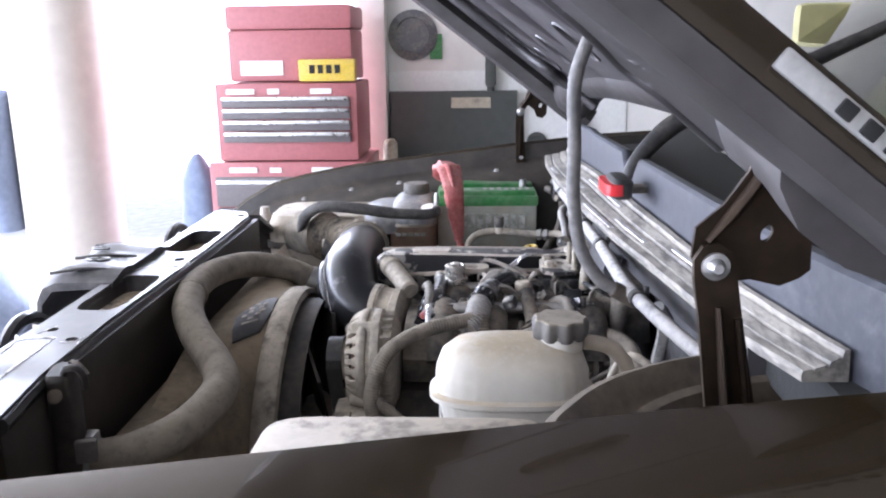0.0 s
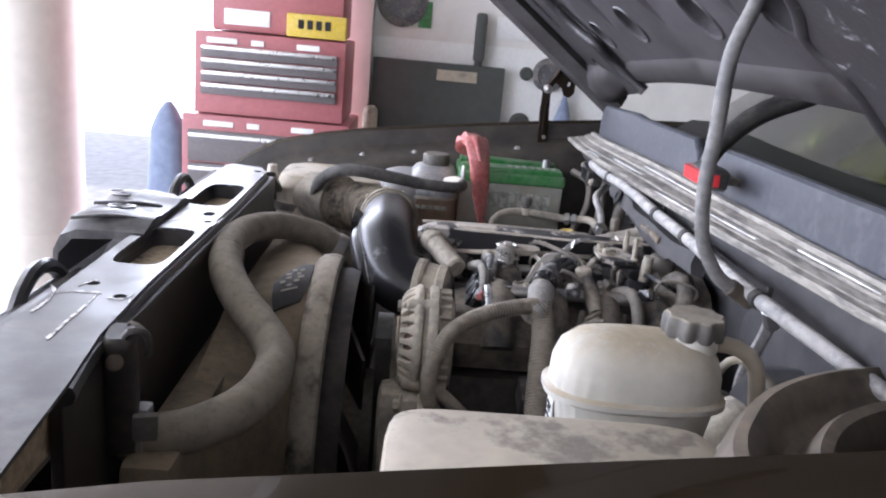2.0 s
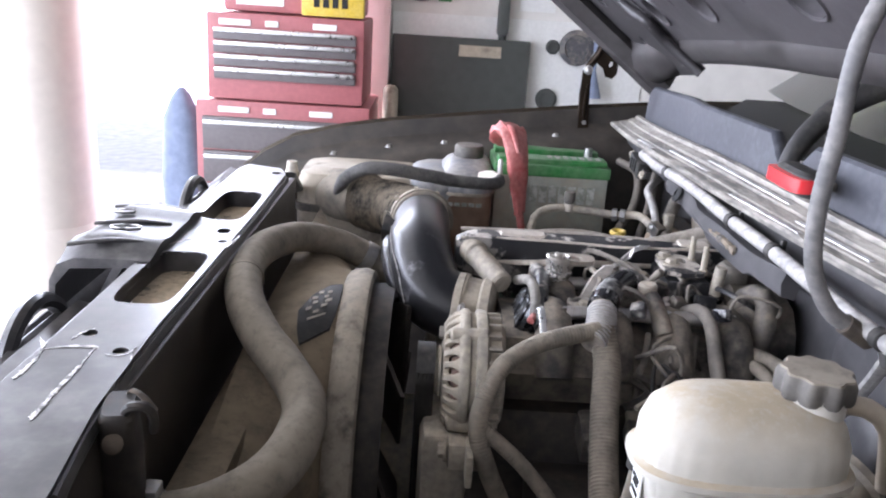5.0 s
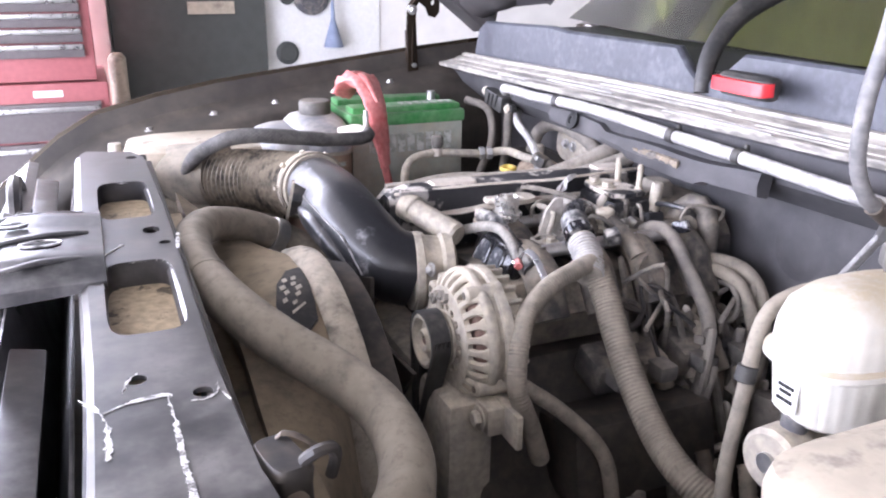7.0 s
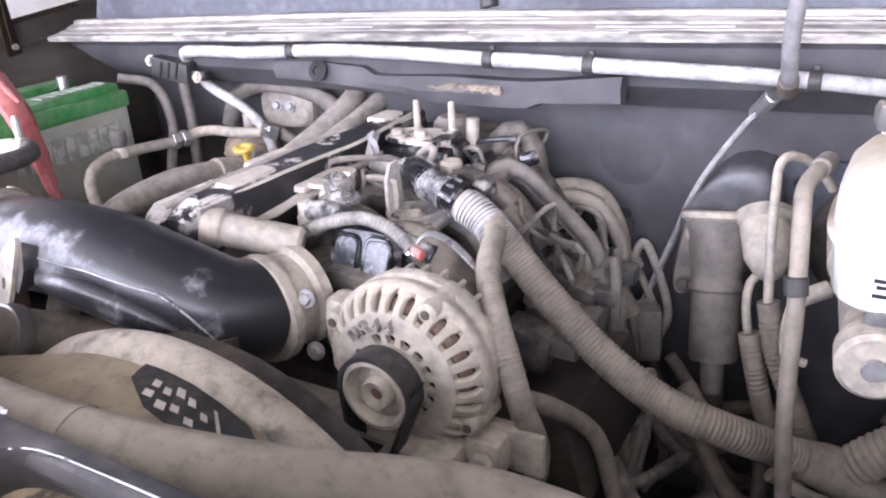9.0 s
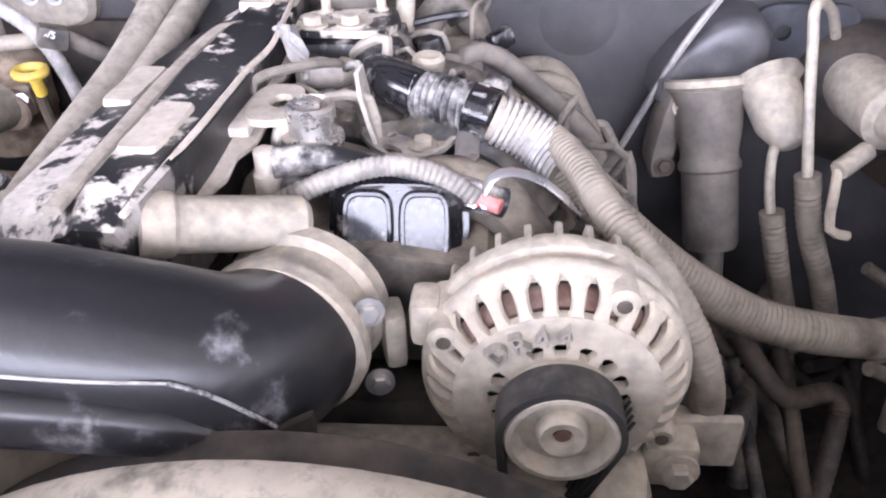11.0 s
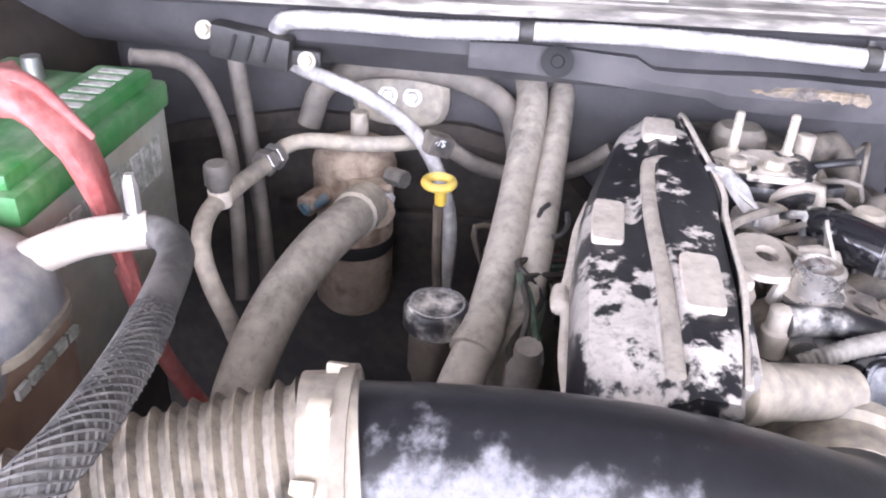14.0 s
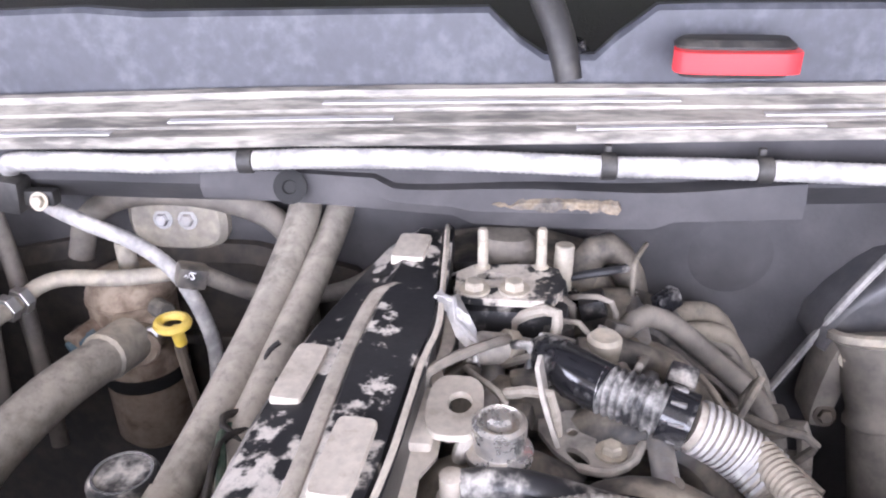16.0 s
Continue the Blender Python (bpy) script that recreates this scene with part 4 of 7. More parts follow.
bk = tube([(0.092, 0.754, 1.200), (0.115, 0.756, 1.196), (0.137, 0.76, 1.176), (0.150, 0.765, 1.12)], 0.008, 10)
part("filler_pipe", bk, M_CREAM, tank, "tan filler pipe")
mc = thing("master_cylinder", "dusty cast master cylinder below the fluid tank", "master cylinder")
part("cylinder", lathe([(0, 0), (0.024, 0), (0.028, 0.004), (0.028, 0.03), (0.023, 0.034), (0.023, 0.20), (0.032, 0.205), (0.032, 0.34), (0, 0.34)], along((-0.066, 0.752, 1.058), (0.27, 0.79, 1.05)), 24), M_ALU, mc)
part("plug", lathe([(0, 0), (0.009, 0), (0.009, 0.004), (0, 0.004)], along((-0.0655, 0.752, 1.058), (-0.08, 0.751, 1.058)), 12), M_STEEL, mc)
part("block", rbox((-0.02, 0.72, 1.066), (0.045, 0.035, 0.035), 0.005), M_ALU, mc)
for i, z in enumerate((1.098, 1.07)):
    part("brake_pipe", tube([(-0.02, 0.705, z), (-0.02, 0.65, z - 0.004), (0.0, 0.58, z - 0.02), (0.05, 0.5, z - 0.03)], 0.0035, 8), M_STEEL, mc)
    part("fitting", rod((-0.02, 0.713, z), (-0.02, 0.685, z - 0.002), 0.0075, 6), M_CHROME, mc)
for x in (-0.04, 0.03):
    part("spout", rod((x, 0.755, 1.073), (x, 0.754, 1.098), 0.011), M_GREYTANK, mc)
hs = thing("wiring_hose", "tan hose running past the fluid tank", "hose")
part("hose", tube([(0.06, 0.815, 1.172), (0.01, 0.822, 1.168), (-0.025, 0.818, 1.15), (-0.04, 0.813, 1.08), (-0.05, 0.81, 0.99), (-0.045, 0.80, 0.86)], 0.007, 10), M_HOSE, hs)

part("clip", rod((-0.036, 0.816, 1.11), (-0.04, 0.814, 1.095), 0.0095, 12), M_BELT, hs, "black clip")
part("end_sleeve", rod((0.075, 0.812, 1.172), (0.05, 0.816, 1.172), 0.009, 12), M_RUBBER, hs)
# arched panel round the hinge mount
tw = []
for f, z in ((1.10, 0.95), (1.075, 1.165), (1.055, 1.188), (1.02, 1.204), (0.985, 1.207), (0.95, 1.201), (0.925, 1.187), (0.895, 1.179), (0.865, 1.178), (0.845, 1.184), (0.825, 1.198), (0.80, 1.205), (0.765, 1.203), (0.735, 1.19), (0.715, 1.16), (0.70, 1.08)):
    row = []
    for i in range(31):
        deg = 200 - 130 * i / 30
        g = f * (1 + 0.10 * min(1.2, max(0, (150 - deg) / 45)) * min(1, max(0, (f - 0.7) / 0.25)))
        row.append((0.292 + 0.266 * g * math.cos(radians(deg)), 0.49 + 0.207 * g * math.sin(radians(deg)), z))
    tw.append(row)
part("hinge_mount_panel", loft([r + [(p[0], p[1], p[2] - 0.006) for p in r[::-1]] for r in tw], caps=False), M_ARCH, truck, "dusty arched inner panel with lit tone on its tops")
bolt("panel_bolt", (0.297, 0.70, 1.208), (0, 0, 1), 0.012, truck)

pr = thing("washer_conduit", "grey washer conduit hanging from the open hood", "conduit")
part("conduit", tube([(0.06, 0.80, 1.575), (0.088, 0.828, 1.55), (0.103, 0.834, 1.521), (0.086, 0.831, 1.463), (0.088, 0.84, 1.39), (0.09, 0.85, 1.33), (0.10, 0.856, 1.275), (0.122, 0.858, 1.238), (0.145, 0.86, 1.222)], 0.0078, 12, rib=0.006, depth=0.07), M_DARKCON, pr, "grey ribbed conduit")
part("end_sleeve", rod((0.138, 0.86, 1.226), (0.168, 0.864, 1.208), 0.0095), M_IRON, pr, "rusty brown end sleeve")
st = thing("ground_strap", "grey earth strap with a crimped end on the firewall", "cable")
part("strap", tube([(0.205, 0.888, 1.185), (0.212, 0.914, 1.150), (0.214, 0.952, 1.085), (0.228, 0.979, 1.012), (0.24, 1.012, 0.925), (0.245, 1.03, 0.88)], 0.0075, 8, flat=0.5), M_CONDUIT, st)
part("crimp", rod((0.196, 0.88, 1.197), (0.212, 0.898, 1.172), 0.009, 8), M_STEEL, st, "crimped metal end")

# steering shaft boot and brackets on the firewall
bb = thing("steering_boot", "dusty grey steering shaft boot on the firewall", "boot")
part("boot", lathe([(0, 0), (0.035, 0.0), (0.036, 0.01), (0.032, 0.022), (0.031, 0.045), (0.027, 0.068), (0.0275, 0.074), (0.030, 0.078), (0.030, 0.083), (0.027, 0.086), (0.0265, 0.158), (0.024, 0.163), (0.013, 0.165), (0.011, 0.20), (0, 0.2)], along((0.205, 0.924, 1.058), (0.15, 0.909, 0.908)), 26), M_RUBBER, bb)
part("collar", lathe([(0.036, 0), (0.041, 0.002), (0.042, 0.008), (0.036, 0.012)], along((0.207, 0.9245, 1.062), (0.152, 0.9095, 0.912)), 26, ring=True), M_ALU, bb)
part("shaft", rod((0.15, 0.909, 0.90), (0.11, 0.89, 0.68), 0.013), M_IRON, bb)
dome = [(0.972, 1.035), (0.970, 1.055), (0.955, 1.078), (0.935, 1.101), (0.920, 1.113), (0.900, 1.118), (0.880, 1.114), (0.869, 1.10), (0.865, 1.06), (0.868, 1.03), (0.89, 1.02), (0.95, 1.02)]
part("hood", loft([[(x, 0.918 + (q - 0.918) * k, 1.06 + (z - 1.06) * k - dz) for q, z in dome] for x, k, dz in ((0.262, 1.03, 0), (0.218, 0.99, 0), (0.211, 0.95, 0.001), (0.207, 0.88, 0.003), (0.206, 0.60, 0.006))]), M_SHELL, bb, "glossy grey shroud")
part("ear", loft([[(x, y, z) for y, z in ring2d(0.955, 1.005, a, b, 18, 3, 8)] for x, a, b in ((0.235, 0.013, 0.05), (0.2, 0.013, 0.05), (0.195, 0.010, 0.047))]), M_RUBBER, bb)
bolt("ear_bolt", (0.194, 0.948, 1.036), (-1, 0, 0.3), 0.006, bb, M_ALU)
bolt("ear_bolt", (0.194, 0.956, 0.972), (-1, 0, 0.3), 0.007, bb, M_IRON)
bo = thing("brake_booster", "dusty brake booster with its mount on the firewall", "brake booster")
part("shell", lathe([(0, 0), (0.03, 0.0), (0.045, 0.01), (0.066, 0.03), (0.072, 0.045), (0.072, 0.06), (0.066, 0.075), (0, 0.075)], along((0.19, 0.765, 1.03), (0.27, 0.765, 1.03)), 32), M_GRIME, bo)
part("cone", lathe([(0.02, 0), (0.031, 0.0), (0.033, 0.008), (0.0265, 0.013), (0.024, 0.05), (0.014, 0.07), (0.008, 0.074), (0, 0.074)], along((0.195, 0.876, 1.068), (0.135, 0.856, 1.016)), 22), M_ALU, bo, "dusty grey conical cap")
part("mount_plate", plate(ring2d(0, 0, 0.05, 0.042, 20, 5), 0.006, Matrix.Translation((0.252, 0.83, 1.076)) @ pose(0, 0, 0, 90, 0, -90), [ring2d(-0.02, 0.014, 0.008, 0.008, 14)]), M_COWL, bo, "grey mounting plate with a hole")
part("line", tube([(0.21, 0.815, 1.10), (0.19, 0.832, 1.13), (0.17, 0.852, 1.144), (0.155, 0.861, 1.14), (0.143, 0.861, 1.12), (0.125, 0.858, 1.07), (0.105, 0.852, 1.01)], 0.0048, 10), M_ALU, bo)
part("line", tube([(0.15, 0.868, 1.02), (0.135, 0.875, 1.015), (0.125, 0.875, 0.99), (0.12, 0.868, 0.955)], 0.0048, 10), M_ALU, bo)
for a, b, c in (((0.106, 0.852, 1.012), (0.10, 0.84, 0.96), (0.10, 0.815, 0.90)), ((0.121, 0.869, 0.965), (0.115, 0.86, 0.93), (0.112, 0.845, 0.88))):
    part("line_collar", rod(a, Vector(a) * 0.7 + Vector(b) * 0.3, 0.0115, 12), M_HOSE, bo)
    part("line_sleeve", tube([a, b, c, (c[0] + 0.01, c[1] - 0.03, c[2] - 0.08)], 0.0115, 12, rib=0.006), M_HOSE, bo)
part("clip_fitting", rod((0.12, 0.80, 1.03), (0.10, 0.83, 1.02), 0.009, 10), M_ALU, bo)
part("clip_wire", tube([(0.102, 0.829, 1.02), (0.09, 0.832, 1.0), (0.085, 0.83, 0.97), (0.09, 0.81, 0.96)], 0.0045, 8), M_CREAM, bo)

sp = thing("splash_panel", "black grimy splash panel low beside the engine", "splash panel")
part("panel", loft([[(x, 0.52, 1.0), (x, 0.56, 0.80), (x, 0.72, 0.66), (x, 0.98, 0.62), (x, 0.98, 0.60), (x, 0.70, 0.64), (x, 0.54, 0.79), (x, 0.50, 1.0)] for x in (-0.38, -0.1, 0.15, 0.26)]), M_GRIME, sp)
for x in (-0.25, 0.0, 0.2):
    part("stiffener", tube([(x, 0.545, 0.95), (x, 0.575, 0.80), (x, 0.73, 0.668), (x, 0.95, 0.628)], 0.008, 8), M_GRIME, sp)
random.seed(71)
lh = thing("lower_hoses", "grimy hoses and pipes low in the bay", "hose")
for i in range(16):
    y = 0.66 + 0.30 * random.random()
    x = -0.12 + 0.34 * random.random()
    z = 0.74 + 0.12 * random.random()
    part("hose", tube([(x, y + 0.05, z + 0.06), (x + random.uniform(-0.05, 0.05), y, z + random.uniform(0, 0.03)), (x + random.uniform(-0.1, 0.12), y - 0.06, z - 0.02), (x + random.uniform(-0.1, 0.15), y - 0.12 * random.random(), z - 0.12)], random.uniform(0.006, 0.014), 10, rib=random.choice((0.0, 0.0, 0.007))), random.choice((M_GRIME, M_IRON, M_BLACK2, M_HOSE)), lh)

# ---- front: radiator hose, fan shroud ----
rh = thing("radiator_hose", "thick dust-covered rubber radiator hose", "hose")
part("hose", tube([(-0.465, 0.765, 1.052), (-0.435, 0.765, 1.055), (-0.40, 0.775, 1.060), (-0.365, 0.805, 1.068), (-0.346, 0.855, 1.075), (-0.347, 0.92, 1.082), (-0.375, 0.968, 1.097), (-0.41, 1.012, 1.113), (-0.444, 1.08, 1.13), (-0.46, 1.17, 1.136), (-0.455, 1.26, 1.134), (-0.425, 1.35, 1.122), (-0.375, 1.40, 1.10), (-0.32, 1.415, 1.07), (-0.27, 1.395, 1.04), (-0.2, 1.33, 1.0)], 0.0225, 18), M_HOSE, rh)
part("band", tube([(-0.455, 1.128, 1.133), (-0.457, 1.138, 1.134)], 0.0245, 18), M_HOSE, rh, "moulded band")
part("clamp", tube([(-0.452, 0.765, 1.0535), (-0.44, 0.765, 1.0545)], 0.0245, 18), M_STEEL, rh, "steel hose clamp")
part("clamp", tube([(-0.335, 1.413, 1.078), (-0.32, 1.415, 1.07)], 0.0255, 18), M_STEEL, rh, "steel hose clamp")
part("clamp_screw", rbox((-0.446, 0.765, 1.081), (0.014, 0.02, 0.012), 0.003), M_STEEL, rh)

rk = thing("radiator_cap_bracket", "black plastic radiator bracket with a bent dull strip", "bracket")
blk = part("block", loft([[(x, y, z) for x, y in ring2d(-0.462, 0.752, a, b, 20, 4, 12)] for a, b, z in ((0.015, 0.018, 1.05), (0.015, 0.018, 1.14), (0.013, 0.022, 1.152), (0.014, 0.023, 1.163), (0.011, 0.020, 1.168))]), M_GRIME, rk)
part("oval_plug", lathe([(0, 0), (0.007, 0), (0.008, 0.003), (0.005, 0.005), (0, 0.005)], along((-0.459, 0.730, 1.146), (-0.456, 0.70, 1.16)), 14), M_IRON, blk, "dull brown oval plug")
part("rib", rbox((-0.4785, 0.752, 1.10), (0.006, 0.010, 0.07), 0.002), M_GRIME, rk)
part("hook", tube([(-0.452, 0.738, 1.168), (-0.446, 0.733, 1.176), (-0.436, 0.735, 1.176), (-0.432, 0.74, 1.166), (-0.434, 0.745, 1.15)], 0.004, 8), M_GRIME, rk, "small black plastic hook")
part("side_clip", rbox((-0.432, 0.727, 1.085), (0.022, 0.010, 0.026), 0.003, (0, 0, 14)), M_GREY, rk, "dusty clip below the bracket")
part("steel_strip", tube([(-0.466, 0.772, 1.160), (-0.458, 0.768, 1.171), (-0.446, 0.762, 1.168), (-0.436, 0.756, 1.160)], 0.0032, 8, flat=0.3), M_IRON, rk, "bent dull steel strip")

sh = thing("fan_shroud", "dust-caked fan shroud with a rounded rim", "fan shroud")
ring, throat = [], []
SY, SZ = 1.225, 0.848


def shroud_edge(a):
    """The front edge of the shroud plate, rounder at the passenger end, nearly square at the driver's end."""
    k = 0.62 + 0.24 * min(1, max(0, (math.degrees(a) - 115) / 20))
    y = min(1.66, max(0.76, SY + k * math.cos(a)))
    return Vector((-0.437, y, min(1.085 if y > 1.05 else 1.015 + 0.24 * (y - 0.76), max(0.62, SZ + k * math.sin(a)))))




def on_rim(a, r, x):
    return (x, SY + r * math.cos(a), SZ + r * math.sin(a))


for i in range(57):
    a = radians(-40 + 260 * i / 56)
    ring.append([on_rim(a, 0.25, -0.345), on_rim(a, 0.258, -0.335), on_rim(a, 0.260, -0.318), on_rim(a, 0.256, -0.307), on_rim(a, 0.248, -0.304), on_rim(a, 0.240, -0.31), on_rim(a, 0.236, -0.345)])
    throat.append([on_rim(a, 0.239, -0.34), on_rim(a, 0.239, -0.275), on_rim(a, 0.234, -0.275), on_rim(a, 0.234, -0.34)])
part("throat", loft(throat), M_GRIME, sh, "black inner throat")
part("rim", loft(ring), M_RIM, sh, "pale dusty rim")
top = []
for i in range(61):
    a = radians(-30 + 240 * i / 60)
    rim_p = Vector(on_rim(a, 0.252, -0.34))
    edge_p = shroud_edge(a)
    mid_p = edge_p * 0.5 + rim_p * 0.5 + Vector((0.0, 0, 0.004))
    top.append([edge_p, mid_p, rim_p, rim_p + Vector((-0.004, 0, -0.006)), edge_p + Vector((0, 0, -0.02))])
part("cover", loft(top), M_SHROUD, sh, "tan dust-caked shroud plate")
def on_cover(a, f, lift=0.0):
    """A point of the shroud plate between its front edge and the rim."""
    a = radians(a)
    rim_p = Vector(on_rim(a, 0.252, -0.34))
    edge_p = shroud_edge(a)
    return edge_p * (1 - f) + rim_p * f + Vector((0, 0, 0.004 * (1 - abs(2 * f - 1)) + lift))


stk = part("sticker", loft([[on_cover(a, f0, 0.0035), on_cover(a, (f0 + f1) / 2, 0.004), on_cover(a, f1, 0.0035), on_cover(a, f1, 0.001), on_cover(a, f0, 0.001)] for a, f0, f1 in ((93, 0.80, 0.97), (97, 0.62, 0.98), (103, 0.50, 0.98), (109, 0.55, 0.96), (114, 0.62, 0.92))]), M_BELT, sh, "black warning sticker with pale marks")
for a, f, da, df in ((97, 0.72, 0.7, 0.03), (97.4, 0.83, 0.6, 0.03), (99.3, 0.66, 0.7, 0.035), (99.5, 0.80, 0.6, 0.03), (101.3, 0.68, 0.6, 0.03), (101.6, 0.84, 0.7, 0.04), (103.4, 0.62, 0.6, 0.03), (103.6, 0.80, 0.6, 0.035), (105.5, 0.72, 0.5, 0.03), (107.5, 0.74, 0.3, 0.10)):
    part("sticker_mark", loft([[on_cover(a + u * da, f - df, h), on_cover(a + u * da, f + df, h), on_cover(a + u * da, f + df, 0.004), on_cover(a + u * da, f - df, 0.004)] for u in (-1, 1) for h in (0.0046,)]), M_PAD, sh)

fan = thing("radiator_fan", "black plastic radiator fan behind the shroud", "fan")
part("hub", lathe([(0, 0), (0.07, 0), (0.08, 0.03), (0.08, 0.07), (0, 0.07)], along((-0.31, SY, SZ), (-0.2, SY, SZ)), 24), M_ALU, fan)
blade = finish(loft([[(-0.29, 0.06, -0.02), (-0.26, 0.06, 0.03), (-0.256, 0.062, 0.03), (-0.286, 0.062, -0.02)], [(-0.295, 0.215, -0.05), (-0.255, 0.222, 0.05), (-0.25, 0.222, 0.05), (-0.29, 0.215, -0.05)]]))
blade.materials.append(M_GRIME)
for i in range(9):
    b = part("blade", blade, M_GRIME, fan)
    b.matrix_basis = Matrix.Translation((0, SY, SZ)) @ Matrix.Rotation(2 * math.pi * i / 9, 4, "X")

# ---- alternator ----
AX, AY, AZ = -0.207, 1.090, 1.044
al = thing("alternator", "dusty cast aluminium alternator with a belt pulley", "alternator")
am = Matrix.Translation((AX, AY, AZ)) @ pose(0, 0, 0, 0, 90, 0)  # local z runs to the rear, local x down
slots = []
for i in range(16):
    a = 2 * math.pi * i / 16
    if i in (6,):
        continue
    slots.append([(r * math.cos(a + d), r * math.sin(a + d)) for r, d in ((0.0310, -0.09), (0.0375, -0.135), (0.0395, -0.07), (0.0395, 0.07), (0.0375, 0.135), (0.0310, 0.09))])
part("front_face", plate([(0.0580 * math.cos(2 * math.pi * i / 60), 0.0580 * math.sin(2 * math.pi * i / 60)) for i in range(60)], 0.006, am, slots), M_ALU, al, "slotted front face")
sec = []
for r, z, w in ((0.0560, 0.0, 0.0066), (0.0585, 0.0008, 0.0050), (0.061, 0.0018, 0.0039), (0.0655, 0.0045, 0.0037), (0.0700, 0.0098, 0.0044), (0.0718, 0.0130, 0.0064), (0.0735, 0.018, 0.0085), (0.0745, 0.022, 0.0085)):
    sec.append([(r - 0.005, -w * 0.7, z + 0.006), (r - 0.0012, -w, z + 0.0022), (r, -w * 0.7, z), (r, w * 0.7, z), (r - 0.0012, w, z + 0.0022), (r - 0.005, w * 0.7, z + 0.006)])
fin = finish(loft(sec))
for i in range(28):
    f = part("fin", fin, M_ALU, al)
    f.matrix_basis = am @ Matrix.Rotation(2 * math.pi * (i + 0.5) / 28, 4, "Z")
part("winding", lathe([(0.05, 0.009), (0.058, 0.0095), (0.0635, 0.015), (0.066, 0.03), (0.05, 0.03)], am, 40, ring=True), M_COPPER, al, "copper winding behind the slots")
part("core", lathe([(0, 0.02), (0.066, 0.02), (0.066, 0.05), (0, 0.05)], am, 32), M_DARK, al)
part("front_rim", lathe([(0.068, 0.018), (0.0735, 0.0175), (0.0765, 0.021), (0.077, 0.027), (0.0755, 0.030), (0.068, 0.030)], am, 52, ring=True), M_ALU, al)
part("shell", lathe([(0.066, 0.030), (0.0725, 0.031), (0.0725, 0.037), (0.076, 0.038), (0.077, 0.041), (0.076, 0.049), (0.070, 0.052), (0.066, 0.054), (0.066, 0.066), (0.058, 0.072), (0, 0.073)], am, 48), M_ALU, al)
rear_fin = finish(rbox((0.0695, 0, 0.059), (0.008, 0.0045, 0.016), 0.0015))
for i in range(26):
    f = part("rear_fin", rear_fin, M_ALU, al)
    f.matrix_basis = am @ Matrix.Rotation(2 * math.pi * i / 26, 4, "Z")
for a, r in ((207, 0.068), (118, 0.071), (40, 0.072), (300, 0.072)):
    c = am @ Matrix.Rotation(radians(a), 4, "Z") @ Vector((r, 0, 0.006))
    part("boss", rod(c, c + Vector((0.045, 0, 0)), 0.0088, 16, None, 0.0105, 0.3), M_ALU, al)
    part("boss_screw", rod(c + Vector((-0.001, 0, 0)), c + Vector((0.004, 0, 0)), 0.0042, 10), M_IRON, al)
pm = Matrix.Translation((AX - 0.031, AY - 0.001, AZ)) @ pose(0, 0, 0, 0, 90, 0)
part("pulley", lathe([(0, 0.007), (0.0045, 0.007), (0.006, 0.003), (0.012, 0.001), (0.0135, 0.003), (0.0145, 0.009), (0.0235, 0.010), (0.0255, 0.002), (0.027, 0.0), (0.0300, 0.0), (0.0310, 0.0015), (0.0310, 0.003), (0.0285, 0.004), (0.0285, 0.025), (0.031, 0.026), (0.031, 0.029), (0, 0.029)], pm, 44), M_ALU, al, "dusty steel belt pulley")
part("nut", lathe([(0, 0.004), (0.0045, 0.004), (0.0055, 0.008), (0, 0.008)], pm, 12), M_COPPER, al, "rusty pulley nut")
part("ear_plate", rbox((AX + 0.034, AY - 0.093, AZ - 0.066), (0.008, 0.05, 0.04), 0.003), M_ALU, al)
part("lower_ear", rbox((AX + 0.03, AY - 0.072, AZ - 0.066), (0.04, 0.034, 0.034), 0.006), M_ALU, al)
bolt("ear_bolt", (AX + 0.008, AY - 0.075, AZ - 0.064), (-1, 0, 0), 0.009, al, M_ALU)
part("upper_lug", rbox((AX + 0.035, AY + 0.074, AZ + 0.03), (0.026, 0.018, 0.03), 0.006), M_ALU, al)
for i, (ch, ang) in enumerate(zip("DR44", (-44, -28, -13, 1))):
    txt = bpy.data.curves.new("cast_letter", "FONT")
    txt.body, txt.size, txt.extrude, txt.offset, txt.align_x = ch, 0.0165, 0.0030, 0.0, "CENTER"
    txt.materials.append(M_CASTMARK)
    lt = new("cast_letter", txt)
    lt.parent = al
    lt.matrix_basis = Matrix.Translation((AX - 0.0026, AY, AZ)) @ pose(0, 0, 0, 90, 0, -90) @ pose(0, 0, 0, 0, 0, -ang) @ pose(0, 0.0425, 0)
belt = thing("drive_belt", "black ribbed drive belt round the alternator pulley", "belt")
bp = [Vector((AX - 0.02, AY + 0.0305 * math.cos(a), AZ + 0.0305 * math.sin(a))) for a in [radians(-10 + 200 * i / 20) for i in range(21)]]
bp = [Vector((AX - 0.02, 1.105, 0.80))] + bp + [Vector((AX - 0.02, 1.16, 0.80))]
part("belt", loft([[p + Vector((-0.011, 0, 0)), p + Vector((0.011, 0, 0)), p + Vector((0.011, 0, 0)) + (p - Vector((AX - 0.02, AY, AZ))).normalized() * 0.004, p + Vector((-0.011, 0, 0)) + (p - Vector((AX - 0.02, AY, AZ))).normalized() * 0.004] for p in bp]), M_BELT, belt)
for k in (-0.0075, -0.0025, 0.0025, 0.0075):
    part("rib", tube([p + Vector((k, 0, 0)) + (p - Vector((AX - 0.02, AY, AZ))).normalized() * -0.0004 for p in bp], 0.0012, 6), M_BELT, belt)

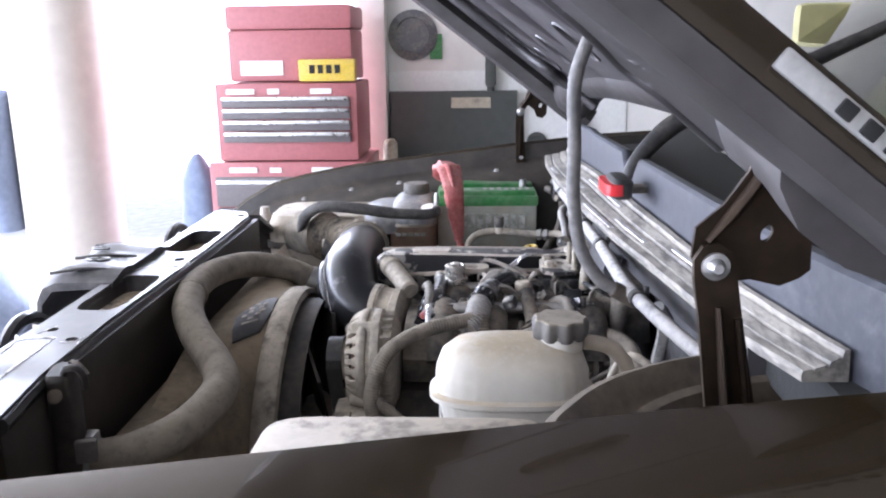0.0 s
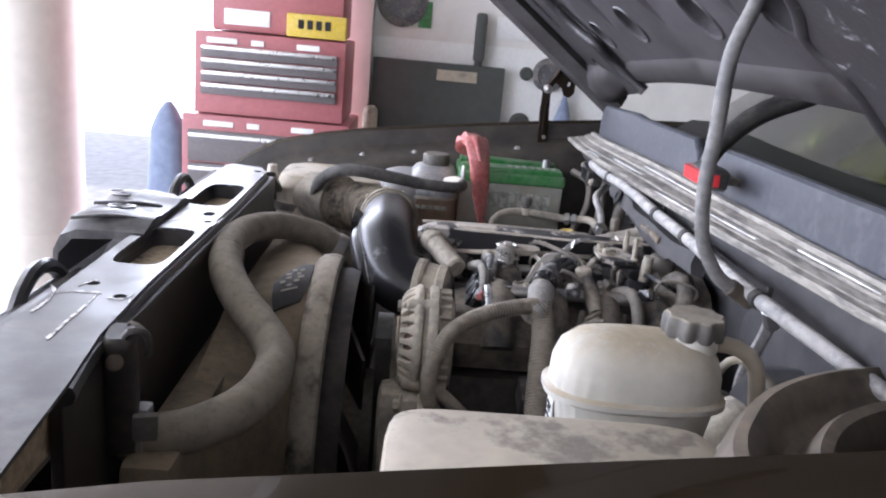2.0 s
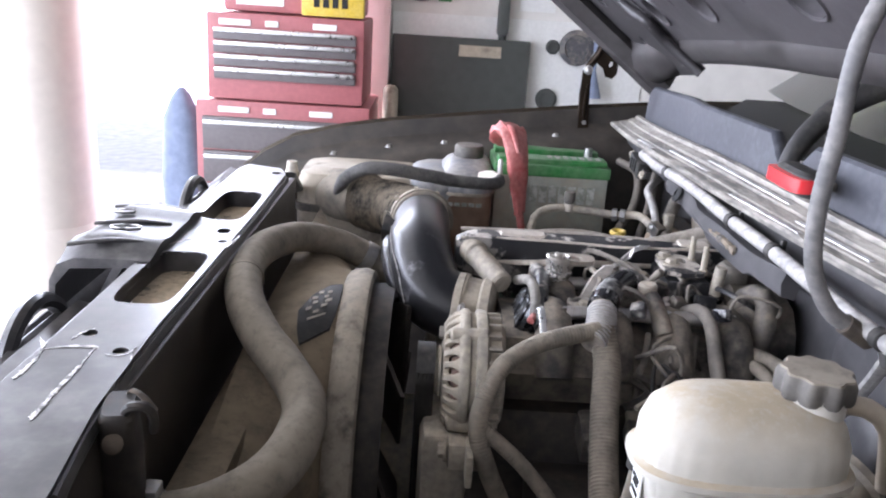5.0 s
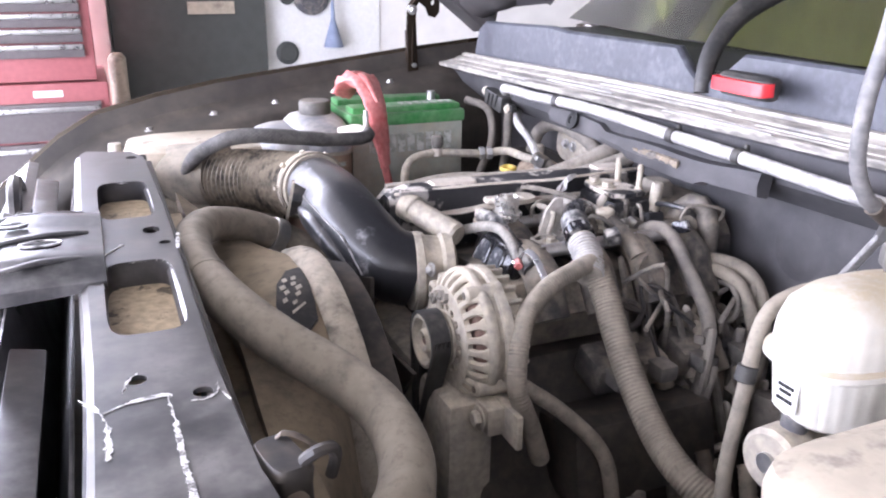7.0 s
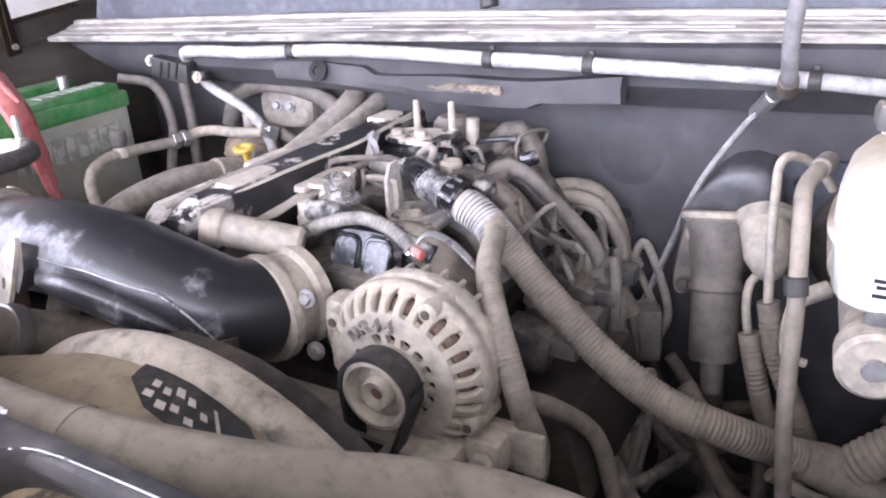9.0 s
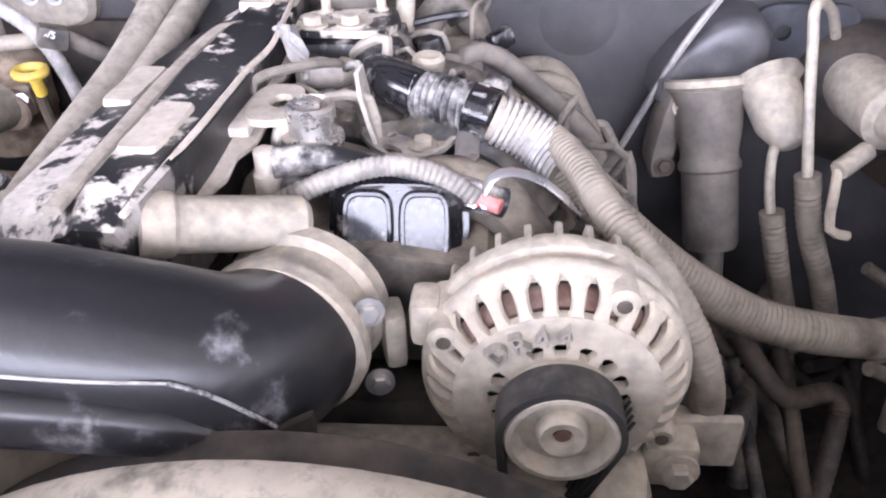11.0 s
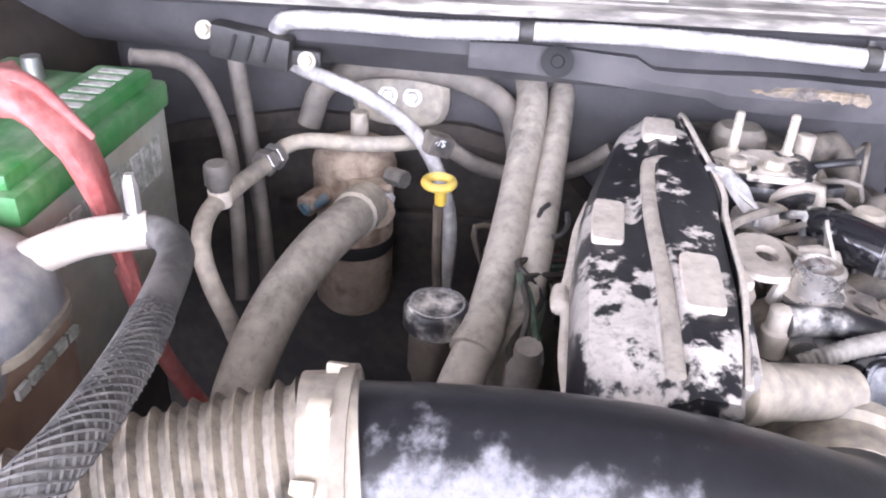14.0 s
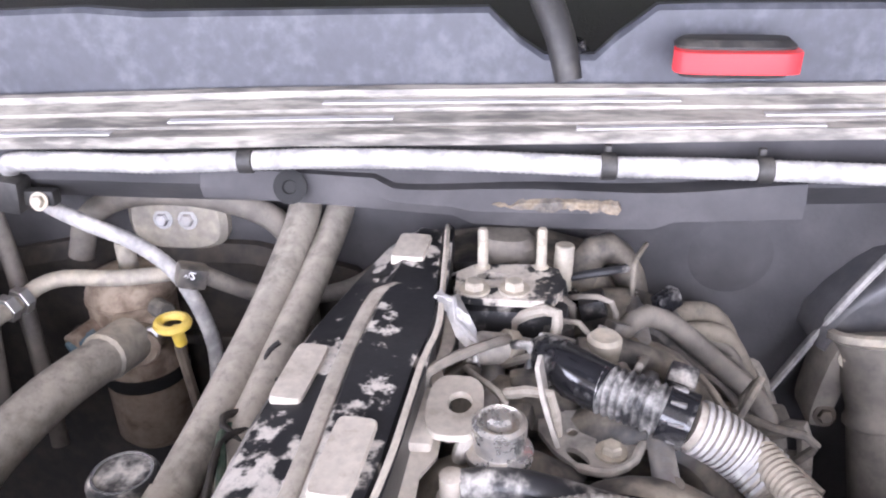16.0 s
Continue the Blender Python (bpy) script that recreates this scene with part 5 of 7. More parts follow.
# ---- engine ----
eng = thing("engine", "dust-covered truck engine with black plastic intake", "engine")
part("block", loft([[(x, y, z) for x, y in ((-0.2, 1.0), (-0.22, 1.2), (-0.2, 1.4), (0.24, 1.42), (0.24, 0.98))] for z in (0.62, 0.82)] + [[(x, y, 0.99) for x, y in ((-0.15, 1.10), (-0.16, 1.2), (-0.15, 1.3), (0.22, 1.3), (0.22, 1.10))]]), M_GRIME, eng, "grimy engine block")
part("front_cover", rbox((-0.2, 1.2, 0.86), (0.06, 0.34, 0.26), 0.02), M_ALU, eng)
for sgn, y in ((1, 1.37), (-1, 1.02)):
    part("valve_cover", rbox((0.06 if sgn > 0 else 0.0, y, 0.97 if sgn > 0 else 0.90), (0.32 if sgn > 0 else 0.2, 0.10, 0.10), 0.02, (12 * sgn, 0, 0)), M_GRIME, eng)
part("intake_manifold", loft([[(x, 1.11, 1.0), (x, 1.10, 1.04), (x, 1.13, 1.075), (x, 1.2, 1.085), (x, 1.27, 1.075), (x, 1.29, 1.04), (x, 1.28, 1.0)] for x in (-0.13, -0.05, 0.03, 0.11, 0.2)]), M_BLACK2, eng, "black plastic intake manifold")
for i in range(4):
    for sgn in (-1, 1):
        x = -0.07 + 0.075 * i + (0.02 if sgn > 0 else 0)
        part("intake_runner", tube([(x, 1.2, 1.085), (x, 1.2 + sgn * 0.035, 1.10), (x, 1.2 + sgn * 0.075, 1.09), (x, 1.2 + sgn * 0.11, 1.04)], 0.024, 12, flat=0.75), M_BLACK2, eng)
# throttle body and its motor
part("throttle_body", lathe([(0.046, 0), (0.0515, 0.003), (0.0515, 0.012), (0.047, 0.015), (0.045, 0.035), (0.05, 0.039), (0.05, 0.05), (0.036, 0.056), (0, 0.056)], along((-0.19, 1.247, 1.063), (-0.11, 1.230, 1.062)), 36), M_ALU, eng, "dusty cast throttle body")
part("throttle_motor", lathe([(0, 0), (0.013, 0), (0.0165, 0.004), (0.0165, 0.075), (0.019, 0.078), (0.019, 0.095), (0, 0.097)], along((-0.128, 1.238, 1.106), (-0.17, 1.32, 1.13)), 20), M_ALU, eng, "pale dusty throttle motor")
part("throttle_bracket", rbox((-0.155, 1.186, 1.045), (0.024, 0.014, 0.04), 0.005, (0, 0, 15)), M_ALU, eng)
for p in ((-0.182, 1.195, 1.083), (-0.182, 1.192, 1.03), (-0.184, 1.272, 1.098)):
    bolt("throttle_screw", p, (-1, -0.2, 0.2), 0.006, eng, M_STEEL)
hm2 = Matrix.Translation((-0.088, 1.187, 1.082)) @ pose(0, 0, 0, 0, 114, 0)  # local x down the face, local z into the housing
win = part("air_sensor_body", loft([[hm2 @ Vector((x, y, z)) for x, y in ring2d(0, 0, a, b, 32, 4)] for a, b, z in ((0.027, 0.034, -0.022), (0.033, 0.041, -0.016), (0.034, 0.042, 0.0), (0.034, 0.042, 0.04))]), M_GLOSS, eng, "glossy black plastic housing")
for y in (-0.018, 0.018):
    rr = ring2d(0.0, y, 0.021, 0.014, 24, 4)
    part("glossy_frame", tube([hm2 @ Vector((a, b, -0.0225)) for a, b in rr + rr[:1]], 0.0028, 8, caps=False, step=0.01), M_GLOSS, win)
    part("clear_pane", plate(ring2d(0.0, y, 0.019, 0.0125, 20, 4), 0.003, hm2 @ pose(0, 0, -0.0245)), M_PANE, win, "clear grey panel")
part("glossy_skirt", loft([[hm2 @ Vector((x, y, z)) for x, y in ring2d(0, 0, a, b, 32, 4)] for a, b, z in ((0.037, 0.045, -0.008), (0.038, 0.046, -0.003), (0.037, 0.045, 0.002))]), M_GLOSS, win)

# passenger-side black cover with cream pads
cov = thing("coil_cover", "black coil cover with patchy pale dust and cream pads", "engine cover")
near_side = [(-0.19, 1.318), (-0.1, 1.306), (0.0, 1.300), (0.04, 1.293), (0.1, 1.297), (0.215, 1.304)]
far_side = [(-0.19, 1.385), (-0.165, 1.406), (-0.05, 1.402), (0.05, 1.392), (0.13, 1.373), (0.2, 1.354), (0.215, 1.345)]
rows = []
for i in range(25):
    x = -0.192 + 0.407 * i / 24
    a, b = lerp(near_side, x), lerp(far_side, x)
    m = min(1.352, (a + b) / 2 + 0.005)
    d = 0.012 if i in (0, 24) else (0.003 if i in (1, 23) else 0)
    rows.append([(x, a, 1.08), (x, a, 1.143 - d), (x, a + 0.004, 1.151 - d), (x, m - 0.008, 1.1525 - d), (x, m - 0.003, 1.1485 - d), (x, m + 0.003, 1.1465 - d), (x, m + 0.008, 1.1415 - d), (x, b - 0.007, 1.138 - d), (x, b - 0.001, 1.131 - d), (x, b + 0.002, 1.11), (x, b + 0.002, 1.08)])
part("shell", loft(rows), M_COVER, cov)
part("ridge_tube", tube([(-0.185, 1.356, 1.1475), (-0.1, 1.3525, 1.150), (0.0, 1.351, 1.150), (0.085, 1.343, 1.150), (0.1, 1.32, 1.148)], 0.0058, 10, flat=0.6), M_PALEHOSE, cov, "tan line along the ridge")
for (x, y, a, b) in ((-0.006, 1.380, 0.032, 0.0115), (-0.096, 1.330, 0.033, 0.0125), (0.155, 1.328, 0.022, 0.014)):
    part("pad", loft([[(px, py, z) for px, py in ring2d(x, y, a * k, b * k, 24, 8, -4)] for k, z in ((1, 1.13), (1, 1.1528 if y < 1.36 else 1.1405), (0.95, 1.155 if y < 1.36 else 1.143))]), M_PAD, cov, "cream foam pad")
lug = plate(ring2d(-0.028, 1.275, 0.03, 0.018, 20, 3), 0.005, pose(0, 0, 1.134), [ring2d(-0.026, 1.272, 0.011, 0.008, 14)])
part("lug", rbox((-0.035, 1.296, 1.132), (0.055, 0.02, 0.008), 0.003, into=lug), M_PAD, cov, "pale bracket lug with a hole")
part("side_lip", loft([[(x, y - 0.004, 1.15), (x, y, 1.152), (x, y + 0.004, 1.14), (x, y, 1.07), (x, y - 0.004, 1.07)] for x, y in ((-0.18, 1.315), (-0.1, 1.306), (0.0, 1.299), (0.1, 1.297), (0.2, 1.301))]), M_COVER, cov)
# Thin pale bead along the cover's driver-side top edge.
part("edge_bead", tube([(-0.186, 1.318, 1.146), (-0.1, 1.305, 1.152), (-0.05, 1.3015, 1.1525), (0.0, 1.2985, 1.152), (0.04, 1.293, 1.152), (0.1, 1.296, 1.1525), (0.19, 1.302, 1.153), (0.205, 1.303, 1.147)], 0.0022, 8), M_PAD, cov, "pale bead along the edge")
part("ragged_flange", loft([[(x, y, z), (x, y - 0.003, z + 0.004), (x, y - w, z + 0.002), (x, y - w, z - 0.001), (x, y - 0.002, z - 0.003)] for x, y, z, w in ((-0.165, 1.316, 1.112, 0.004), (-0.14, 1.312, 1.115, 0.013), (-0.125, 1.310, 1.116, 0.008), (-0.10, 1.307, 1.118, 0.015), (-0.075, 1.304, 1.120, 0.012), (-0.06, 1.303, 1.122, 0.02), (0.0, 1.300, 1.126, 0.02), (0.02, 1.297, 1.126, 0.008), (0.06, 1.295, 1.126, 0.012), (0.10, 1.297, 1.126, 0.005))]), M_PAD, cov, "dust-caked ragged flange")
part("side_flange", tube([(-0.17, 1.4045, 1.100), (-0.12, 1.4065, 1.102), (-0.07, 1.405, 1.102), (-0.065, 1.410, 1.102), (-0.045, 1.409, 1.102), (-0.04, 1.4035, 1.103), (0.03, 1.396, 1.104), (0.09, 1.385, 1.104)], [0.004, 0.0055, 0.005, 0.007, 0.0065, 0.005, 0.0055, 0.004], 10), M_PAD, cov, "dust-caked edge flange of the cover")
part("side_sensor", lathe([(0.012, 0), (0.012, 0.05), (0.009, 0.055), (0.009, 0.07), (0, 0.07)], along((-0.10, 1.432, 1.03), (-0.11, 1.43, 1.1)), 14), M_RUBBER, cov, "dark sensor beside the cover")

# fuel rail, damper, sensors and plate at the rear of the intake
fr = thing("fuel_rail", "dusty fuel rail with a domed damper", "fuel rail")
for y in (1.255, 1.145):
    part("rail", tube([(-0.09, y, 1.105), (0.0, y, 1.108), (0.16, y, 1.108)], 0.0085, 10), M_STEEL, fr)
    for i in range(4):
        part("injector", lathe([(0.009, 0), (0.009, 0.02), (0.012, 0.024), (0.012, 0.036), (0.007, 0.04), (0.007, 0.05), (0, 0.05)], along((-0.06 + 0.07 * i, y + (0.012 if y > 1.2 else -0.012), 1.065), (-0.06 + 0.07 * i, y, 1.12)), 12), M_BLACK2, fr)
part("damper", lathe([(0, 0), (0.022, 0), (0.0225, 0.004), (0.019, 0.006), (0.0145, 0.008), (0.0145, 0.012), (0.0205, 0.014), (0.021, 0.018), (0.0205, 0.020), (0.0155, 0.022), (0.015, 0.030), (0.0165, 0.031), (0.0165, 0.040), (0.014, 0.042), (0.012, 0.039), (0.006, 0.038), (0, 0.038)], pose(-0.054, 1.246, 1.108), 26), M_DAMPER, fr, "shiny stepped damper")
part("regulator_nut", lathe([(0, 0), (0.0085, 0), (0.0085, 0.006), (0.006, 0.008), (0, 0.008)], pose(-0.054, 1.246, 1.145), 6), M_DAMPER, fr)
part("regulator_yoke", tube([(-0.054, 1.270, 1.118), (-0.054, 1.268, 1.128), (-0.044, 1.262, 1.134), (-0.030, 1.262, 1.130)], 0.005, 8), M_BRACKET, fr)
part("sensor_cap", lathe([(0.017, 0), (0.017, 0.006), (0.012, 0.009), (0.0125, 0.026), (0.010, 0.029), (0, 0.028)], pose(0.054, 1.177, 1.112), 20), M_ALU, fr)
pl = thing("coil_plate", "pale dusty steel plate with two studs", "bracket")
part("plate", plate([(0.088, 1.212), (0.085, 1.225), (0.086, 1.275), (0.092, 1.287), (0.125, 1.288), (0.138, 1.275), (0.142, 1.22), (0.135, 1.208), (0.11, 1.203)], 0.006, pose(0, 0, 1.142), [ring2d(0.12, 1.26, 0.006, 0.012, 10)]), M_FLAKED, pl)
for x, y in ((0.098, 1.272), (0.1, 1.242)):
    bolt("plate_bolt", (x, y, 1.148), (0, 0, 1), 0.008, pl, M_ALU)
for x, y in ((0.135, 1.268), (0.138, 1.222)):
    thread = [(0.0042 - 0.0006 * (k % 2), 0.022 + 0.0015 * k) for k in range(11)]
    part("stud", lathe([(0.0065, 0), (0.0065, 0.006), (0.0042, 0.008), (0.0042, 0.02)] + thread + [(0.003, 0.040), (0, 0.040)], pose(x, y, 1.142), 12), M_ALU, pl)
part("under_box", rbox((0.115, 1.245, 1.113), (0.06, 0.09, 0.05), 0.008), M_BLACK, pl)
rb = thing("rear_intake_box", "black rounded intake box against the firewall", "intake box")
part("box", loft([[(0.17, y, 1.05), (0.168, y, z), (0.178, y, z + 0.012), (0.245, y, z + 0.012), (0.25, y, 1.05)] for y, z in ((1.15, 1.08), (1.17, 1.105), (1.22, 1.118), (1.27, 1.118), (1.33, 1.11), (1.345, 1.09))]), M_BLACK2, rb)
part("bump", loft([[(x, y, z) for x, y in ring2d(0.19, 1.25, a, b, 20, 3)] for a, b, z in ((0.022, 0.026, 1.11), (0.02, 0.024, 1.143), (0.014, 0.018, 1.15))]), M_RUBBER, rb)
part("hose_arch", tube([(0.17, 1.19, 1.08), (0.185, 1.185, 1.125), (0.2, 1.165, 1.135), (0.2, 1.145, 1.11), (0.19, 1.135, 1.06)], 0.014, 12), M_BLACK2, rb)
part("rear_pipe", rod((0.15, 1.205, 1.1), (0.155, 1.203, 1.16), 0.008), M_ALU, rb)

# bracket plate and ribbed harness to the driver's side
bk = thing("harness_bracket", "pale punched steel harness bracket", "bracket")
part("plate", plate([(0.012, 1.222), (-0.008, 1.222), (-0.026, 1.212), (-0.042, 1.197), (-0.046, 1.178), (-0.036, 1.164), (-0.020, 1.160), (-0.014, 1.148), (-0.016, 1.136), (-0.004, 1.128), (0.014, 1.134), (0.018, 1.17)], 0.004, pose(0, 0, 1.101), [ring2d(-0.031, 1.197, 0.010, 0.0045, 14, 2, 40), ring2d(-0.008, 1.20, 0.004, 0.004, 10), ring2d(-0.016, 1.182, 0.0035, 0.0035, 10)]), M_BRACKET, bk)
fin = [[(0.016, 1.224, 1.148), (0.004, 1.226, 1.146), (-0.010, 1.222, 1.132), (-0.022, 1.214, 1.112), (-0.026, 1.210, 1.103), (0.010, 1.215, 1.103)], [(0.017, 1.221, 1.148), (0.005, 1.223, 1.146), (-0.009, 1.219, 1.132), (-0.021, 1.211, 1.112), (-0.025, 1.207, 1.103), (0.011, 1.212, 1.103)]]
part("upright_fin", loft(fin), M_BRACKET, bk, "pale upright fin of the bracket")
part("rolled_edge", tube([(-0.014, 1.140, 1.104), (-0.018, 1.156, 1.106), (-0.034, 1.162, 1.107), (-0.045, 1.178, 1.106), (-0.041, 1.197, 1.105)], 0.003, 8), M_BRACKET, bk)
bolt("bracket_bolt", (-0.026, 1.176, 1.105), (0, 0, 1), 0.007, bk, M_ALU)
hn = thing("wiring_harness", "ribbed wiring harness sleeve with pale dust", "harness")
part("tape", tube([(0.052, 1.222, 1.126), (0.040, 1.214, 1.130), (0.022, 1.197, 1.130), (0.009, 1.178, 1.128)], [0.012, 0.0165, 0.018, 0.0175], 18), M_GLOSS, hn, "glossy black taped start")
part("black_sleeve", tube([(0.010, 1.180, 1.128), (0.003, 1.166, 1.128), (-0.004, 1.152, 1.127), (-0.008, 1.142, 1.126)], 0.0178, 20, rib=0.0045, depth=0.13), M_SLEEVE, hn, "black ribbed sleeve with dusty ribs")
part("sleeve_band", tube([(-0.007, 1.144, 1.126), (-0.013, 1.127, 1.122)], 0.0192, 20), M_GLOSS, hn, "glossy black band")
for k in range(7):
    a = radians(-60 + 40 * k)
    part("band_tooth", rbox((-0.0102 - 0.0192 * math.cos(a) * 0.9, 1.1352 + 0.004 * math.cos(a), 1.124 + 0.0192 * math.sin(a)), (0.003, 0.010, 0.003), 0.001, (0, 0, -18)), M_DARKCON, hn)
ring_line = spline([(-0.013, 1.128, 1.122), (-0.016, 1.110, 1.114), (-0.022, 1.092, 1.104), (-0.032, 1.078, 1.096)], 0.0042)
part("white_sleeve", tube([tuple(q) for q in ring_line], 0.0165, 16), M_PALEHOSE, hn, "tan taped core")
for p, q in zip(ring_line[1:], ring_line[2:]):
    part("pale_coil", tube([tuple(p), tuple(p * 0.45 + q * 0.55)], 0.0186, 16), M_CONDUIT, hn, "white dusted coil of the sleeve")
part("branch", tube([(-0.025, 1.085, 1.11), (-0.06, 1.07, 1.108), (-0.1, 1.056, 1.10), (-0.14, 1.03, 1.083), (-0.16, 1.008, 1.05), (-0.165, 0.996, 1.015), (-0.15, 0.99, 0.97), (-0.13, 1.0, 0.92)], 0.0112, 16, rib=0.004, depth=0.07), M_HOSE, hn, "tan corrugated branch")
part("trunk", tube([(-0.018, 1.096, 1.108), (-0.012, 1.072, 1.075), (-0.018, 1.03, 1.035), (-0.024, 0.98, 0.994), (-0.029, 0.925, 0.962), (-0.03, 0.876, 0.948), (-0.005, 0.825, 0.922), (0.028, 0.772, 0.89)], 0.0170, 20, rib=0.0045, depth=0.07), M_HOSE, hn, "thick tan taped trunk")
part("junction", tube([(0.01, 0.80, 0.906), (0.032, 0.765, 0.885), (0.04, 0.735, 0.862)], [0.019, 0.025, 0.02], 14), M_HOSE, hn)
part("ribbed_end", tube([(0.030, 0.765, 0.885), (0.036, 0.732, 0.918), (0.044, 0.69, 0.950), (0.06, 0.63, 0.98), (0.09, 0.57, 1.0)], 0.0205, 16, rib=0.007, depth=0.1), M_HOSE, hn, "grey corrugated end")
part("lower_branch", tube([(-0.16, 1.0, 1.02), (-0.11, 0.985, 0.98), (-0.07, 0.965, 0.93), (-0.06, 0.95, 0.86)], 0.009, 12, rib=0.005), M_HOSE, hn)
sl = thing("sensor_lead", "pale corrugated lead over the throttle", "cable")
part("sleeve", tube([(-0.105, 1.262, 1.105), (-0.098, 1.225, 1.120), (-0.094, 1.19, 1.127), (-0.092, 1.16, 1.119), (-0.094, 1.137, 1.104)], 0.0070, 12, rib=0.004, depth=0.12), M_LEAD, sl)
part("red_end", rod((-0.094, 1.137, 1.104), (-0.101, 1.122, 1.102), 0.005), M_RED, sl, "faded red sleeve end")
part("foil_strip", tube([(-0.095, 1.135, 1.105), (-0.0915, 1.128, 1.117), (-0.0906, 1.1155, 1.1215), (-0.09, 1.095, 1.114), (-0.089, 1.071, 1.092)], 0.0042, 8, flat=0.22), M_CHROMED, sl, "bright foil strip")
part("foil_knot", tube([(-0.098, 1.142, 1.10), (-0.093, 1.138, 1.108), (-0.099, 1.130, 1.102), (-0.094, 1.133, 1.097)], 0.0045, 7, flat=0.5), M_CHROMED, sl)
ff = thing("foil_tie", "crumpled foil strip tied beside the coil cover", "foil strip")
part("strip", loft([[(x - 0.004 * c, y - w, z + 0.002), (x, y, z + 0.004 + 0.003 * c), (x + 0.004 * c, y + w, z), (x, y, z - 0.001)] for x, y, z, w, c in ((0.083, 1.296, 1.150, 0.004, 1), (0.072, 1.289, 1.155, 0.007, -1), (0.058, 1.281, 1.150, 0.009, 1), (0.046, 1.274, 1.142, 0.007, -1), (0.036, 1.269, 1.134, 0.004, 1), (0.026, 1.264, 1.130, 0.002, 1))]), M_FOIL, ff)
part("twist", tube([(0.079, 1.299, 1.152), (0.066, 1.284, 1.158), (0.052, 1.281, 1.149), (0.038, 1.267, 1.142), (0.028, 1.266, 1.131)], 0.0022, 7), M_FOIL, ff)
cr = thing("crossover_pipe", "pale dusty crossover pipe behind the regulator", "pipe")
part("pipe", tube([(0.045, 1.276, 1.130), (0.052, 1.262, 1.127), (0.062, 1.244, 1.120), (0.066, 1.225, 1.115)], [0.009, 0.0125, 0.0115, 0.010], 14), M_BRACKET, cr)
part("collar", tube([(0.060, 1.248, 1.122), (0.063, 1.241, 1.119)], 0.0145, 14), M_ALU, cr)
part("side_pipe", tube([(0.055, 1.195, 1.125), (0.058, 1.165, 1.124), (0.062, 1.135, 1.112), (0.066, 1.115, 1.095)], 0.011, 14), M_BLACK2, cr, "dark side pipe")
vl = thing("vacuum_line", "black vacuum line with a white elbow", "hose")
part("elbow", lathe([(0.0095, 0), (0.0095, 0.018), (0.0075, 0.02), (0.0075, 0.034), (0.004, 0.036), (0, 0.036)], pose(-0.08, 1.272, 1.095), 14), M_PAD, vl, "white plastic elbow")
part("line", tube([(-0.08, 1.268, 1.12), (-0.075, 1.24, 1.12), (-0.08, 1.2, 1.115), (-0.088, 1.155, 1.108), (-0.085, 1.12, 1.095)], 0.0105, 14), M_BLACK, vl)

# leads and hoses that tangle over the driver-side bank
random.seed(11)
ld = thing("plug_leads", "tangled dusty ignition leads and hoses", "cable")
part("loop", tube([(0.08, 1.17, 1.095), (0.11, 1.15, 1.118), (0.122, 1.125, 1.113), (0.122, 1.085, 1.08), (0.121, 1.04, 1.035), (0.11, 1.02, 0.985), (0.10, 1.02, 0.93)], 0.009, 12), M_RUBBER, ld)
part("thick_loop", tube([(0.14, 1.16, 1.045), (0.165, 1.12, 1.06), (0.175, 1.09, 1.07), (0.185, 1.06, 1.06), (0.19, 1.04, 1.03), (0.185, 1.027, 1.0), (0.17, 1.032, 0.98), (0.155, 1.06, 0.982), (0.145, 1.09, 0.993)], 0.0085, 12), M_HOSE, ld)
part("small_loop", tube([(0.15, 1.09, 1.01), (0.155, 1.07, 1.022), (0.16, 1.05, 1.01), (0.16, 1.045, 0.985), (0.155, 1.05, 0.955)], 0.0055, 8), M_RUBBER, ld)
for i, (y, z) in enumerate(((1.075, 1.012), (1.06, 0.98), (1.05, 0.995), (1.045, 1.0), (1.03, 0.965))):
    b = part("plug_boot", rod((0.03 + 0.035 * i, y, z), (0.035 + 0.035 * i, y - 0.02, z - 0.035), 0.012, 10), M_HOSE, ld, "dusty plug boot")
    part("plug_lead", tube([(0.03 + 0.035 * i, y, z), (0.035 + 0.03 * i, y + 0.02, z + 0.045), (0.04 + 0.03 * i, 1.10, 1.06 + 0.01 * (i % 2)), (0.05 + 0.03 * i, 1.13, 1.09)], 0.0042, 8), M_RUBBER, ld)
    part("drop_lead", tube([(0.034 + 0.035 * i, y - 0.018, z - 0.03), (0.04 + 0.03 * i, y - 0.03, z - 0.08), (0.03 + 0.03 * i, y - 0.01, z - 0.14)], 0.0065, 8), M_IRON, ld)
for i in range(9):
    a = Vector((random.uniform(-0.02, 0.17), random.uniform(1.08, 1.14), random.uniform(1.03, 1.09)))
    part("wire", tube([a, a + Vector((random.uniform(-0.03, 0.04), random.uniform(-0.04, 0.02), random.uniform(-0.01, 0.03))), a + Vector((random.uniform(-0.04, 0.06), random.uniform(-0.06, 0.0), random.uniform(-0.03, 0.01))), a + Vector((random.uniform(-0.02, 0.06), random.uniform(-0.07, -0.02), random.uniform(-0.08, -0.03)))], random.uniform(0.0025, 0.005), 8), random.choice((M_RUBBER, M_GRIME, M_BLACK2)), ld)
random.seed(52)
